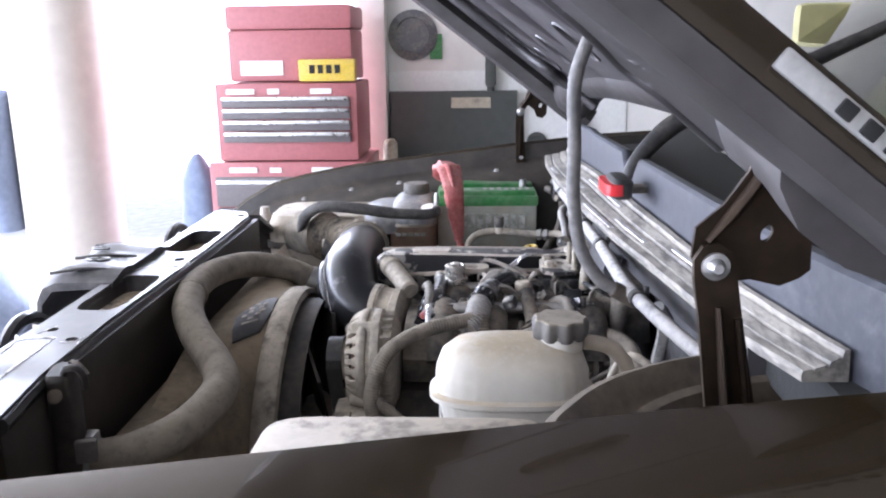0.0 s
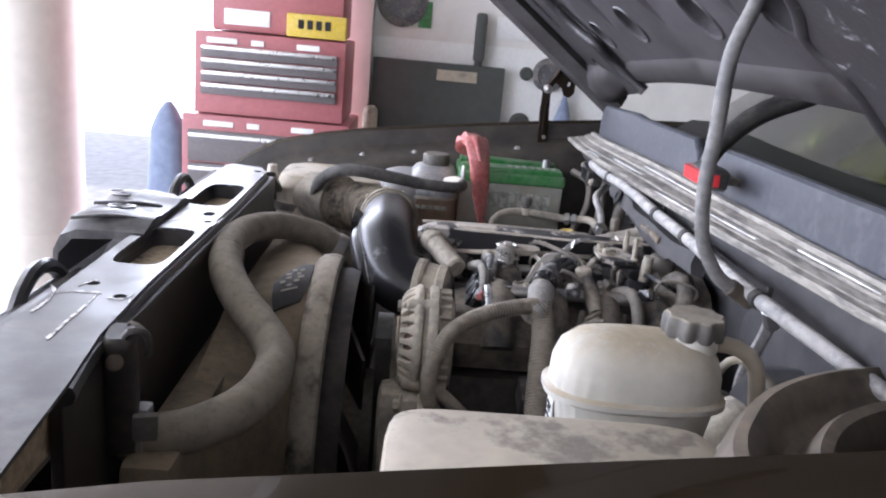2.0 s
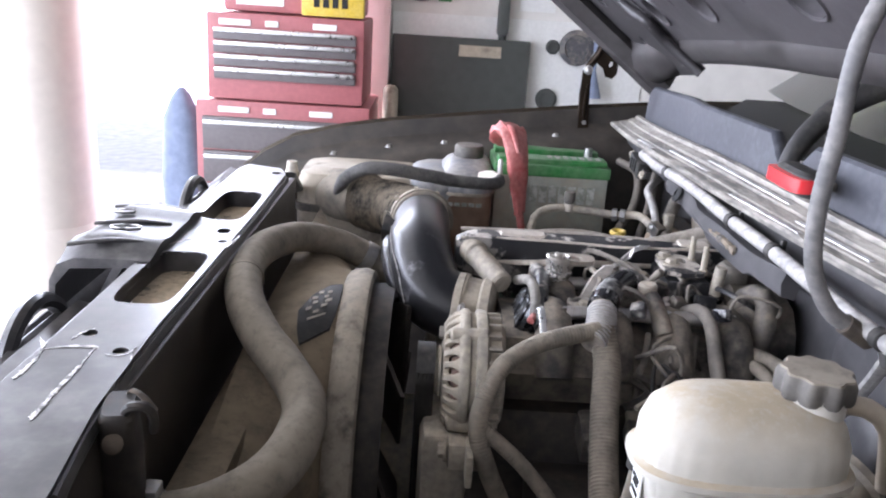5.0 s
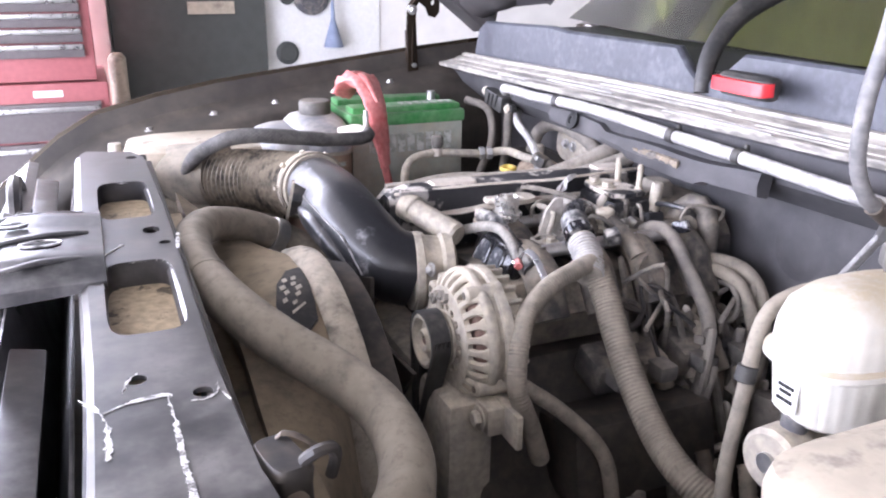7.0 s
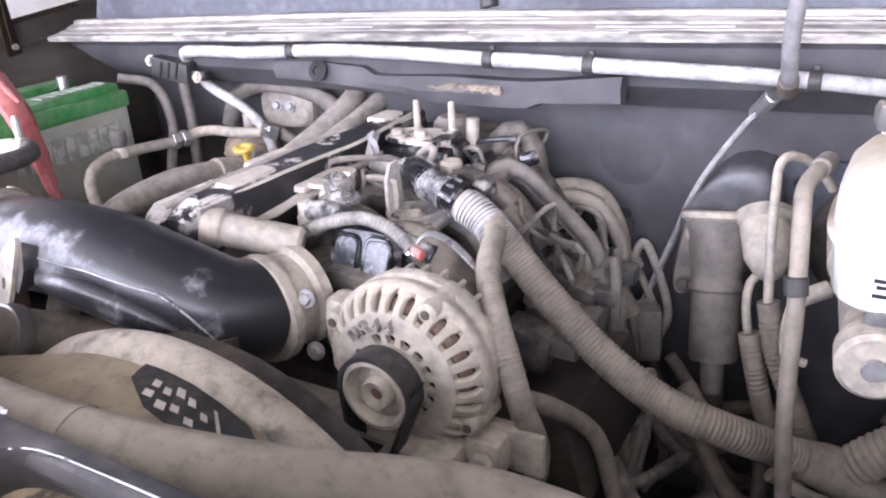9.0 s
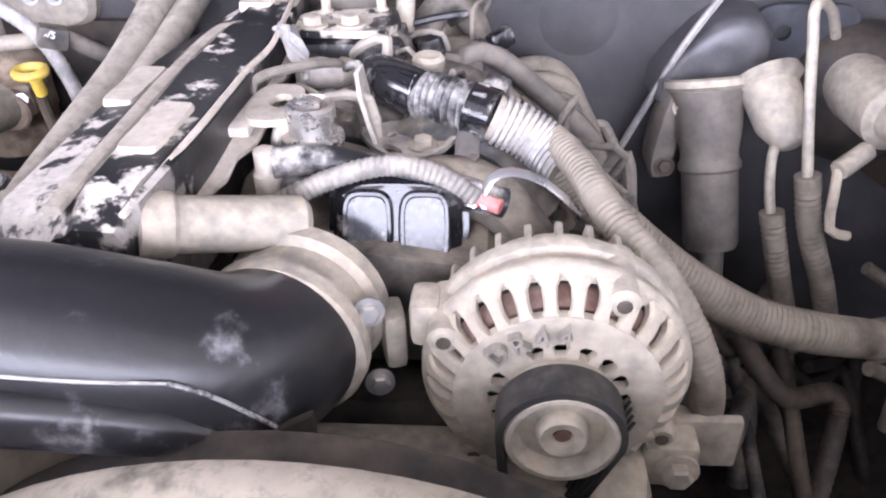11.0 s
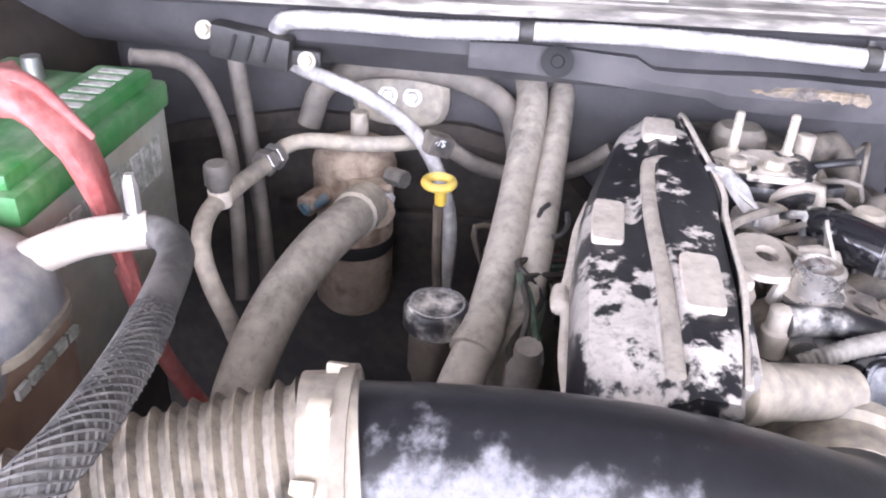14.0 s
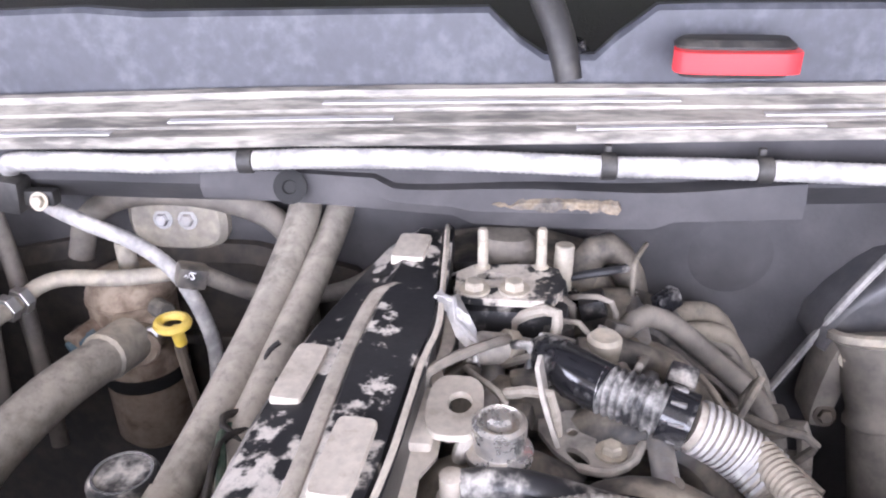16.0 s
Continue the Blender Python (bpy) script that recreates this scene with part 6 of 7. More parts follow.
for i in range(64):
    a = Vector((random.uniform(0.10, 0.235), random.uniform(1.025, 1.11), random.uniform(0.86, 1.02))) if i < 44 else Vector((random.uniform(0.05, 0.2), random.uniform(0.985, 1.07), random.uniform(0.78, 0.88)))
    d = Vector((random.uniform(-0.02, 0.02), random.uniform(-0.02, 0.0), -0.032))
    if i % 2:
        bt2 = rod(a, a + d, random.uniform(0.009, 0.013), 10, None, random.uniform(0.007, 0.010))
        bt2 = lathe([(0.013, 0), (0.014, 0.003), (0.013, 0.006)], along(a, a + d), 10, bt2, True)
        part("plug_boot", bt2, random.choice((M_HOSE, M_PALEHOSE, M_RUBBER)), ld)
    else:
        part("bracket", rbox(a, (random.uniform(0.02, 0.04), random.uniform(0.012, 0.025), random.uniform(0.006, 0.02)), 0.003, (random.uniform(-30, 30), random.uniform(-30, 30), random.uniform(0, 180))), random.choice((M_RUBBER, M_ALU, M_HOSE)), ld)
    e = a + Vector((random.uniform(-0.02, 0.05), random.uniform(-0.03, 0.02), -0.12))
    part("drop_lead", tube([a, a + Vector((random.uniform(-0.02, 0.02), random.uniform(-0.03, 0.0), 0.02)), (a + e) / 2 + Vector((random.uniform(-0.02, 0.02), random.uniform(-0.04, 0.0), 0)), e], random.uniform(0.0035, 0.008), 8, rib=0.006 if i % 3 == 0 else 0.0), random.choice((M_RUBBER, M_HOSE, M_PALEHOSE, M_IRON)), ld)
for k, (x, y, z, r) in enumerate(((0.17, 1.075, 1.03, 0.030), (0.2, 1.055, 0.985, 0.026), (0.15, 1.07, 0.985, 0.022), (0.2, 1.085, 1.04, 0.034))):
    ring = [(x + 0.3 * r * math.sin(a), y + r * math.cos(a), z + r * 0.9 * math.sin(a)) for a in [radians(-50 + 40 * q + 15 * k) for q in range(8)]]
    part("lead_coil", tube(ring, 0.0042 + 0.0008 * (k % 2), 10, step=0.006), M_PALEHOSE if k % 2 else M_RUBBER, ld, "curled dusty lead")
part("firewall_hose", tube([(0.16, 1.135, 1.072), (0.19, 1.10, 1.076), (0.208, 1.068, 1.066), (0.214, 1.045, 1.03), (0.21, 1.034, 0.98), (0.205, 1.036, 0.93), (0.2, 1.04, 0.87)], 0.0105, 14), M_HOSE, ld, "thick dusty hose over the bank")
part("small_box", rbox((0.215, 1.01, 0.885), (0.04, 0.05, 0.07), 0.01, (0, 10, 20)), M_RUBBER, ld, "grimy round-edged box")
cp = thing("ignition_coils", "row of dusty black ignition coils", "ignition coil", )
for i in range(4):
    part("coil", rbox((-0.02 + 0.06 * i, 1.055, 0.985), (0.04, 0.055, 0.04), 0.008, (15, 0, 0)), M_BLACK2, cp)
    part("connector", rbox((-0.02 + 0.06 * i, 1.016, 0.99), (0.025, 0.03, 0.02), 0.004), M_GREY, cp)
random.seed(21)
cl = thing("small_connectors", "scattered dusty wiring plugs on the intake", "connector")
for i in range(16):
    x, y = random.uniform(0.0, 0.17), random.uniform(1.12, 1.28)
    part("plug", rbox((x, y, 1.105 + random.uniform(0, 0.02)), (random.uniform(0.015, 0.03), random.uniform(0.012, 0.022), 0.016), 0.003, (random.uniform(-20, 20), random.uniform(-20, 20), random.uniform(0, 180))), random.choice((M_BLACK, M_BLACK2, M_GREY, M_GLOSS)), cl)
for i in range(18):
    x, y = random.uniform(-0.02, 0.16), random.uniform(1.13, 1.29)
    part("wire", tube([(x, y, 1.10), (x + random.uniform(-0.02, 0.03), y + random.uniform(-0.02, 0.02), 1.125 + random.uniform(0, 0.02)), (x + random.uniform(0.0, 0.06), y + random.uniform(-0.04, 0.04), 1.125 + random.uniform(0, 0.015)), (x + random.uniform(0.03, 0.08), y + random.uniform(-0.04, 0.04), 1.10)], random.uniform(0.002, 0.0045), 8), random.choice((M_BLACK, M_RUBBER, M_BLACK2, M_PALEHOSE)), cl)

# ---- intake duct ----
du = thing("intake_duct", "scuffed black plastic intake duct", "intake duct")
part("elbow", tube([(-0.245, 1.515, 1.112), (-0.246, 1.47, 1.117), (-0.246, 1.41, 1.119), (-0.245, 1.35, 1.113), (-0.238, 1.300, 1.097), (-0.221, 1.260, 1.076), (-0.188, 1.247, 1.064)], [0.045, 0.0455, 0.046, 0.047, 0.048, 0.0485, 0.048], 40), M_DUCT, du, "glossy black elbow with pale scuffs")
part("seam", tube([(-0.2910, 1.40, 1.1330), (-0.2905, 1.365, 1.1315), (-0.2885, 1.34, 1.1300), (-0.2835, 1.306, 1.1230), (-0.2760, 1.270, 1.1160)], [0.0006, 0.0008, 0.0009, 0.001, 0.0008], 8), M_CONDUIT, du, "bright moulding seam")
part("seam_edge", tube([(-0.2760, 1.270, 1.1160), (-0.2710, 1.256, 1.1050), (-0.2660, 1.241, 1.0890), (-0.2610, 1.230, 1.0740)], 0.0012, 8), M_WORN, du)
part("lower_lip", tube([(-0.295, 1.40, 1.113), (-0.294, 1.37, 1.111), (-0.292, 1.339, 1.108), (-0.287, 1.31, 1.100), (-0.280, 1.278, 1.088), (-0.270, 1.249, 1.071)], [0.004, 0.009, 0.0105, 0.0105, 0.009, 0.004], 12, flat=1.5), M_DUCT, du, "dusty lower lip of the elbow")
part("end_band", tube([(-0.188, 1.248, 1.063), (-0.178, 1.246, 1.062)], 0.051, 36), M_ALU, du, "dusty band clamp")
part("cuff", tube([(-0.2445, 1.508, 1.1125), (-0.25, 1.535, 1.110)], [0.0505, 0.052], 36), M_ALU, du, "pale dusty cuff")
for k in range(7):
    a = radians(-30 + 40 * k)
    part("cuff_clip", rbox((-0.249 - 0.0525 * math.sin(a), 1.527, 1.1115 + 0.0525 * math.cos(a)), (0.007, 0.011, 0.007), 0.0015, (0, -math.degrees(a), 0)), M_CREAM, du)
part("clamp_ring", tube([(-0.2452, 1.512, 1.1122), (-0.246, 1.519, 1.1117)], 0.0535, 36), M_HOSE, du)
bel = [(-0.25, 1.533, 1.108), (-0.266, 1.58, 1.101), (-0.296, 1.64, 1.094), (-0.335, 1.69, 1.087), (-0.36, 1.72, 1.085)]
bw = part("bellows", tube(bel, 0.0520, 32, rib=0.0092, depth=0.11), M_BELLOWS, du, "black corrugated bellows with tan dust in its folds")
part("fold_dust", tube(bel, 0.0480, 30), M_PALEHOSE, bw, "tan dust in the folds")
part("inlet_cuff", tube([(-0.355, 1.715, 1.091), (-0.40, 1.765, 1.085), (-0.43, 1.79, 1.08)], 0.052, 28), M_HOSE, du)
tip, low, facing = Vector((-0.299, 1.404, 1.154)), Vector((-0.303, 1.456, 1.072)), Vector((-0.74, -0.10, 0.66))
lng = (low - tip).normalized()
wid = facing.cross(lng).normalized()
leaf = []
for i in range(28):
    a = 2 * math.pi * i / 28
    u = 0.5 - 0.5 * math.cos(a)
    leaf.append((0.090 * u, 0.0235 * math.sin(a) * (0.35 + 0.65 * u ** 0.8) - 0.006 * math.sin(math.pi * u)))
tb = plate(leaf, 0.004, None, [ring2d(0.060, -0.004, 0.0062, 0.005, 14)])
bmesh.ops.transform(tb, matrix=Matrix.Translation(tip) @ Matrix((lng, wid, lng.cross(wid))).transposed().to_4x4(), verts=tb.verts)
part("mount_tab", tb, M_ALU, du, "pale mounting tab with a hole")
part("tab_web", loft([[tip + wid * 0.004, tip + wid * 0.02 + lng * 0.02, Vector((-0.255, 1.40, 1.12))], [tip + lng * 0.05 + wid * 0.004, tip + lng * 0.05 + wid * 0.02, Vector((-0.255, 1.43, 1.10))]]), M_BLACK2, du)

ab = thing("air_filter_box", "dusty cream air filter box in the corner", "air filter box")
part("box", loft([[(x, y, z) for x, y in ring2d(-0.37, 1.84, a, b, 28, 6)] for a, b, z in ((0.13, 0.085, 0.85), (0.135, 0.09, 1.10), (0.125, 0.082, 1.125), (0.10, 0.06, 1.132))]), M_CREAM, ab)
part("lid_band", loft([[(x, y, z) for x, y in ring2d(-0.37, 1.84, 0.14, 0.094, 28, 6)] for z in (1.05, 1.065)]), M_BLACK2, ab)
bt = thing("fender_stud", "pale rubber bump stop on the fender corner", "bump stop")
part("stop", lathe([(0.014, 0), (0.015, 0.008), (0.011, 0.022), (0.010, 0.034), (0, 0.036)], pose(-0.517, 1.807, 1.104), 16), M_PAD, bt)
part("foot", rbox((-0.517, 1.807, 1.072), (0.045, 0.05, 0.066), 0.006), M_BAY, bt)

# coolant tank with its hose
ct = thing("coolant_tank", "grey-topped brown coolant tank with a black cap", "coolant tank")
part("body", loft([[(x, y, z) for x, y in ring2d(-0.165, 1.815, a, b, 28, 4)] for a, b, z in ((0.050, 0.085, 0.88), (0.054, 0.09, 0.95), (0.055, 0.092, 1.10), (0.053, 0.09, 1.112))]), M_BROWNTANK, ct, "brown stained tank body")
part("dome", loft([[(x, y, z) for x, y in ring2d(-0.165 + 0.006 * k, 1.815 + 0.014 * k, a, b, 32, 3.2)] for a, b, z, k in ((0.057, 0.095, 1.110, 0), (0.0575, 0.096, 1.120, 0), (0.056, 0.094, 1.134, 0.1), (0.052, 0.087, 1.148, 0.3), (0.044, 0.068, 1.159, 0.7), (0.033, 0.036, 1.166, 1))]), M_PALETANK, ct, "grey-white translucent dome")
part("cap", lathe([(0.029, 0), (0.030, 0.003), (0.030, 0.02), (0.027, 0.025), (0, 0.025)], pose(-0.16, 1.828, 1.165), 18), M_GREY, ct)
for i in range(5):
    part("print_bar", rbox((-0.195 + 0.014 * i, 1.7215, 1.09), (0.011, 0.003, 0.007), 0), M_BARS, ct)
part("front_shoulder", loft([[(x, y, z) for x, y in ring2d(-0.215, 1.812, a, b, 28, 3)] for a, b, z in ((0.058, 0.085, 1.09), (0.066, 0.088, 1.112), (0.066, 0.086, 1.128), (0.058, 0.076, 1.141), (0.040, 0.05, 1.149))]), M_PALETANK, ct, "lower grey shoulder of the tank")
part("seam_ring", loft([[(x, y, z) for x, y in ring2d(-0.165, 1.815, 0.0595, 0.098, 32, 3.2)] for z in (1.107, 1.113)]), M_CREAM, ct, "tan seam ring")
part("nipple", tube([(-0.138, 1.745, 1.140), (-0.120, 1.712, 1.151), (-0.106, 1.676, 1.154)], 0.0122, 14), M_PAD, ct, "white hose nipple")
oh = thing("overflow_hose", "grey overflow hose clipped to the coolant tank", "hose")
run = [(-0.110, 1.69, 1.155), (-0.107, 1.668, 1.153), (-0.127, 1.650, 1.151), (-0.197, 1.633, 1.157), (-0.244, 1.622, 1.166), (-0.307, 1.615, 1.175), (-0.35, 1.625, 1.172), (-0.385, 1.655, 1.15), (-0.405, 1.70, 1.12), (-0.415, 1.74, 1.07)]
oh_hose = part("hose", tube(run, 0.0112, 16), M_GREYHOSE, oh)
weave = None
line = spline(run[3:], 0.003)
for turn in (-1, 1):
    for k in range(12):
        strand = []
        for i, q in enumerate(line):
            d = (line[min(i + 1, len(line) - 1)] - line[max(i - 1, 0)]).normalized()
            u = d.cross(Vector((0, 0, 1))).normalized()
            a = 2 * math.pi * k / 12 + turn * i * 0.26
            strand.append(q + (u * math.cos(a) + d.cross(u) * math.sin(a)) * (0.0112 + 0.0002 * turn))
        weave = join(weave, tube(strand, 0.0008, 4, step=0.006))
tagged(part("braid", weave, M_BRAID, oh_hose, "worn grey yarn braid"), "worn grey yarn braid", kind="stuff")
part("clip", lathe([(0.005, 0), (0.005, 0.02), (0.003, 0.028), (0, 0.028)], pose(-0.106, 1.684, 1.164), 8), M_STEEL, oh)

# battery
ba = thing("battery", "grey car battery with a green lid and pale lettering bars", "battery")
part("case", rbox((0.004, 1.847, 1.055), (0.226, 0.172, 0.19), 0.008), M_BATT, ba)
part("lid", rbox((0.004, 1.847, 1.158), (0.232, 0.178, 0.024), 0.006), M_GREEN, ba, "green plastic lid")
for y in (1.80, 1.90):
    part("vent_strip", rbox((0.004, y - 0.008, 1.174), (0.218, 0.05, 0.014), 0.005), M_GREEN, ba)
for i in range(9):
    part("letter_bar", rbox((-0.068 + 0.019 * i, 1.760, 1.112), (0.014, 0.002, 0.034), 0), M_BARS, ba)
for i in range(7):
    part("lid_bar", rbox((0.0 + 0.016 * i, 1.792, 1.1815), (0.009, 0.026, 0.001), 0), M_BARS, ba)
part("post", lathe([(0.009, 0), (0.008, 0.02), (0, 0.021)], pose(0.09, 1.862, 1.17), 14), M_STEEL, ba)
rc = thing("red_terminal_boot", "faded red rubber boot and cable on the battery", "battery cable")
crest = [(-0.098, 1.85, 1.195), (-0.094, 1.81, 1.226), (-0.082, 1.77, 1.230), (-0.070, 1.738, 1.19), (-0.064, 1.726, 1.135), (-0.058, 1.720, 1.08)]
boot = tube(crest, [0.020, 0.028, 0.027, 0.023, 0.018, 0.010], 18, flat=0.42)
random.seed(19)
for v in boot.verts:
    v.co += Vector((random.gauss(0, 0.0012), random.gauss(0, 0.0012), random.gauss(0, 0.0016) + 0.003 * math.sin(v.co.y * 160 + v.co.x * 90)))
part("boot", boot, M_RED, rc, "crumpled faded red boot")
for dy, dz in ((-0.014, 0.009), (0.008, 0.010)):
    part("fold", tube([(x, y + dy, z + dz * 0.8) for x, y, z in crest[:4]], [0.004, 0.009, 0.008, 0.004], 10, flat=0.6), M_RED, rc)
part("cable", tube([(-0.06, 1.724, 1.09), (-0.05, 1.72, 1.04), (-0.035, 1.712, 0.98), (-0.01, 1.69, 0.9)], 0.0075, 10), M_RED, rc)

# relay block on the cowl
rl = thing("relay_block", "black relay block bolted to the cowl", "relay block")
part("box", rbox((0.155, 1.692, 1.195), (0.022, 0.072, 0.03), 0.004, (8, 0, 0)), M_BELT, rl)
for i in range(3):
    part("groove", rbox((0.1432, 1.675 + 0.016 * i, 1.196), (0.003, 0.003, 0.024), 0.001, (20, 0, 0)), M_DARK, rl)
for y, z in ((1.733, 1.207), (1.642, 1.187)):
    bolt("relay_bolt", (0.15, y, z), (-1, 0, 0.3), 0.0055, rl, M_ALU)
part("tail", rbox((0.158, 1.65, 1.188), (0.012, 0.04, 0.014), 0.003), M_BELT, rl)

# conduit clipped along the cowl
cc = thing("cowl_conduit", "pale ribbed conduit clipped along the cowl", "conduit")
path = [(0.165, 1.672, 1.208), (0.15, 1.655, 1.222), (0.145, 1.60, 1.226), (0.142, 1.53, 1.227), (0.14, 1.453, 1.232), (0.142, 1.38, 1.235), (0.145, 1.28, 1.234), (0.147, 1.175, 1.231), (0.15, 1.12, 1.23), (0.154, 1.06, 1.228), (0.155, 0.97, 1.226), (0.16, 0.86, 1.222), (0.185, 0.76, 1.21), (0.225, 0.68, 1.19), (0.28, 0.62, 1.17)]
part("sleeve", tube(path, 0.0085, 14, rib=0.005, depth=0.08), M_CONDUIT, cc)
for p in ((0.14, 1.453, 1.232), (0.147, 1.175, 1.231), (0.154, 1.06, 1.228), (0.163, 0.84, 1.22)):
    part("clip", rod((p[0], p[1] + 0.006, p[2]), (p[0] + 0.0005, p[1] - 0.006, p[2]), 0.0102, 14), M_BELT, cc, "black clip")
    part("clip_stem", rbox((p[0] + 0.010, p[1], p[2] + 0.008), (0.006, 0.006, 0.012), 0.002), M_BELT, cc)

# stamped swellings of the firewall mat
part("mat_swelling", lathe([(0, 0.007), (0.014, 0.0068), (0.026, 0.005), (0.036, 0.0025), (0.046, -0.001)], pose(0.2615, 1.045, 1.10, 0, -90, 0), 30), M_FIRE, truck)
part("mat_swelling", rbox((0.258, 1.065, 0.93), (0.016, 0.03, 0.18), 0.007, (10, 0, 0)), M_FIRE, truck)

# fibre mat hanging under the cowl
ma = thing("fibre_mat", "dark fibre mat pinned under the cowl, frayed tan edge", "insulation mat")
rows = []
for i in range(31):
    y = 1.50 - 0.475 * i / 30
    u = i / 30
    t = 1.214 - 0.010 * math.sin(math.pi * u) * (u > 0.3) + 0.002 * math.sin(14 * u)
    lo = 1.186 + 0.006 * math.cos(5 * u) - 0.006 * (0.45 < u < 0.8)
    rows.append([(0.158, y, t), (0.152 + 0.004 * math.sin(9 * u), y, (t + lo) / 2), (0.156, y, lo), (0.172, y, lo - 0.004), (0.178, y, t)])
part("mat", loft(rows), M_FIRE, ma)
random.seed(12)
fray, w = [], 0.002
for i in range(40):
    y = 1.262 - 0.100 * i / 39
    z = 1.1955 + 0.0015 * math.sin(y * 80) + random.gauss(0, 0.0004)
    w = min(0.0055, max(0.0006, w + random.gauss(0, 0.0010))) if 0 < i < 39 else 0.0004
    x = 0.1495 + 0.0008 * math.sin(y * 200)
    fray.append([(x + 0.004, y, z + w), (x, y, z + w * 0.6), (x - 0.0008, y, z - w * 0.3), (x, y, z - w), (x + 0.004, y, z - w * 1.1)])
part("frayed_edge", loft(fray), M_FRAY, ma, "frayed tan edge")
part("push_pin", lathe([(0, 0), (0.0135, 0.0), (0.014, 0.003), (0.006, 0.005), (0.005, 0.003), (0, 0.003)], along((0.153, 1.424, 1.205), (0.1, 1.424, 1.225)), 18), M_DARK, ma, "black push pin")
part("wall_pin", lathe([(0, 0), (0.012, 0.0), (0.012, 0.003), (0, 0.006)], along((0.262, 1.053, 1.02), (0.2, 1.053, 1.03)), 14), M_DARK, ma)

# red marker lamp on the cowl screen
lp = thing("red_marker_lamp", "red clip-on lamp with a black back on the cowl", "lamp")
part("lens", loft([[(x, y, z) for x, y in ring2d(0.170, 1.088, 0.014, 0.0445, 28, 4)] for z in (1.299, 1.301, 1.312, 1.314)]), M_LAMPRED, lp)
part("back", loft([[(x, y, z) for x, y in ring2d(0.181, 1.088, a, b, 28, 4)] for a, b, z in ((0.012, 0.038, 1.293), (0.014, 0.041, 1.296), (0.015, 0.043, 1.316), (0.010, 0.038, 1.320))]), M_BELT, lp, "black rubber back")

part("foot", rbox((0.200, 1.088, 1.302), (0.036, 0.03, 0.010), 0.003), M_BLACK2, lp, "black clip foot")

# ---- passenger side: accumulator, pipes and heater hoses ----
ac = thing("air_con_accumulator", "rust-tan accumulator canister with a black strap", "accumulator")
part("canister", lathe([(0, 0), (0.034, 0.002), (0.041, 0.012), (0.041, 0.10), (0.0385, 0.104), (0.0385, 0.122), (0.041, 0.126), (0.041, 0.175), (0.036, 0.187), (0.02, 0.192), (0, 0.192)], pose(0.205, 1.612, 0.90), 28), M_RUST, ac)
part("strap", lathe([(0.0415, 0), (0.0425, 0.002), (0.0425, 0.013), (0.0415, 0.015)], pose(0.205, 1.612, 0.975), 28), M_DARK, ac, "black strap")
part("head", lathe([(0.040, 0), (0.041, 0.004), (0.0385, 0.014), (0.031, 0.023), (0.018, 0.028), (0, 0.029)], pose(0.203, 1.610, 1.068), 26), M_RUST, ac, "domed canister head")
part("weld_bead", lathe([(0.0405, -0.003), (0.0428, -0.001), (0.0428, 0.002), (0.0405, 0.004)], pose(0.204, 1.611, 1.068), 28, ring=True), M_RUST, ac)
part("port_block", rbox((0.166, 1.588, 1.054), (0.03, 0.044, 0.034), 0.008, (0, 0, 20)), M_RUST, ac)
part("top_stub", rod((0.2, 1.605, 1.085), (0.2, 1.605, 1.125), 0.009), M_ALU, ac)
part("port", rod((0.165, 1.585, 1.05), (0.135, 1.575, 1.05), 0.018), M_RUST, ac)
part("side_plug", rod((0.17, 1.57, 1.075), (0.155, 1.552, 1.078), 0.009, 8), M_GREY, ac, "grey plug")
part("blue_plug", rod((0.165, 1.632, 1.046), (0.145, 1.65, 1.04), 0.0065, 10), material("blue_plastic", (0.04, 0.12, 0.17), 0.5, dust=0.6, dust_col=(0.3, 0.28, 0.25), patch=0.5), ac, "blue wiring plug")
part("sensor", rod((0.19, 1.625, 1.05), (0.15, 1.65, 1.04), 0.011, 10), M_RUST, ac)
part("fitting_bolt", rod((0.16, 1.575, 1.055), (0.145, 1.565, 1.062), 0.007, 6), M_STEEL, ac)
sg = thing("suction_hose", "thick dusty air-conditioning hose", "hose")
part("hose", tube([(0.14, 1.585, 1.055), (0.09, 1.592, 1.065), (0.03, 1.605, 1.068), (-0.04, 1.62, 1.055), (-0.10, 1.63, 1.02), (-0.14, 1.635, 0.96), (-0.16, 1.64, 0.88)], 0.0195, 16), M_PALEHOSE, sg)
part("ferrule", rod((0.145, 1.586, 1.055), (0.10, 1.59, 1.064), 0.022), M_ALU, sg)
lq = thing("refrigerant_pipe", "tan metal refrigerant pipe with a capped valve", "pipe")
part("pipe", tube([(0.185, 1.545, 1.106), (0.172, 1.565, 1.107), (0.165, 1.60, 1.106), (0.16, 1.645, 1.107), (0.148, 1.665, 1.104), (0.12, 1.672, 1.10), (0.06, 1.68, 1.104), (0.01, 1.686, 1.105), (-0.025, 1.68, 1.095), (-0.04, 1.668, 1.07), (-0.035, 1.655, 1.02), (-0.02, 1.645, 0.93)], 0.0075, 12), M_ALU, lq)
for d in (0.0, 0.014):
    part("pipe_nut", rod((0.135 - d, 1.6685 + d * 0.3, 1.101), (0.126 - d, 1.671 + d * 0.3, 1.1005), 0.0125, 6), M_STEEL, lq)
part("valve", lathe([(0.0085, 0), (0.0085, 0.014), (0.011, 0.015), (0.011, 0.03), (0.009, 0.033), (0, 0.033)], pose(0.03, 1.684, 1.105), 12), M_GREY, lq, "grey valve cap")
part("valve_base", rod((0.03, 1.684, 1.10), (0.03, 1.684, 1.115), 0.0095), M_PAD, lq)
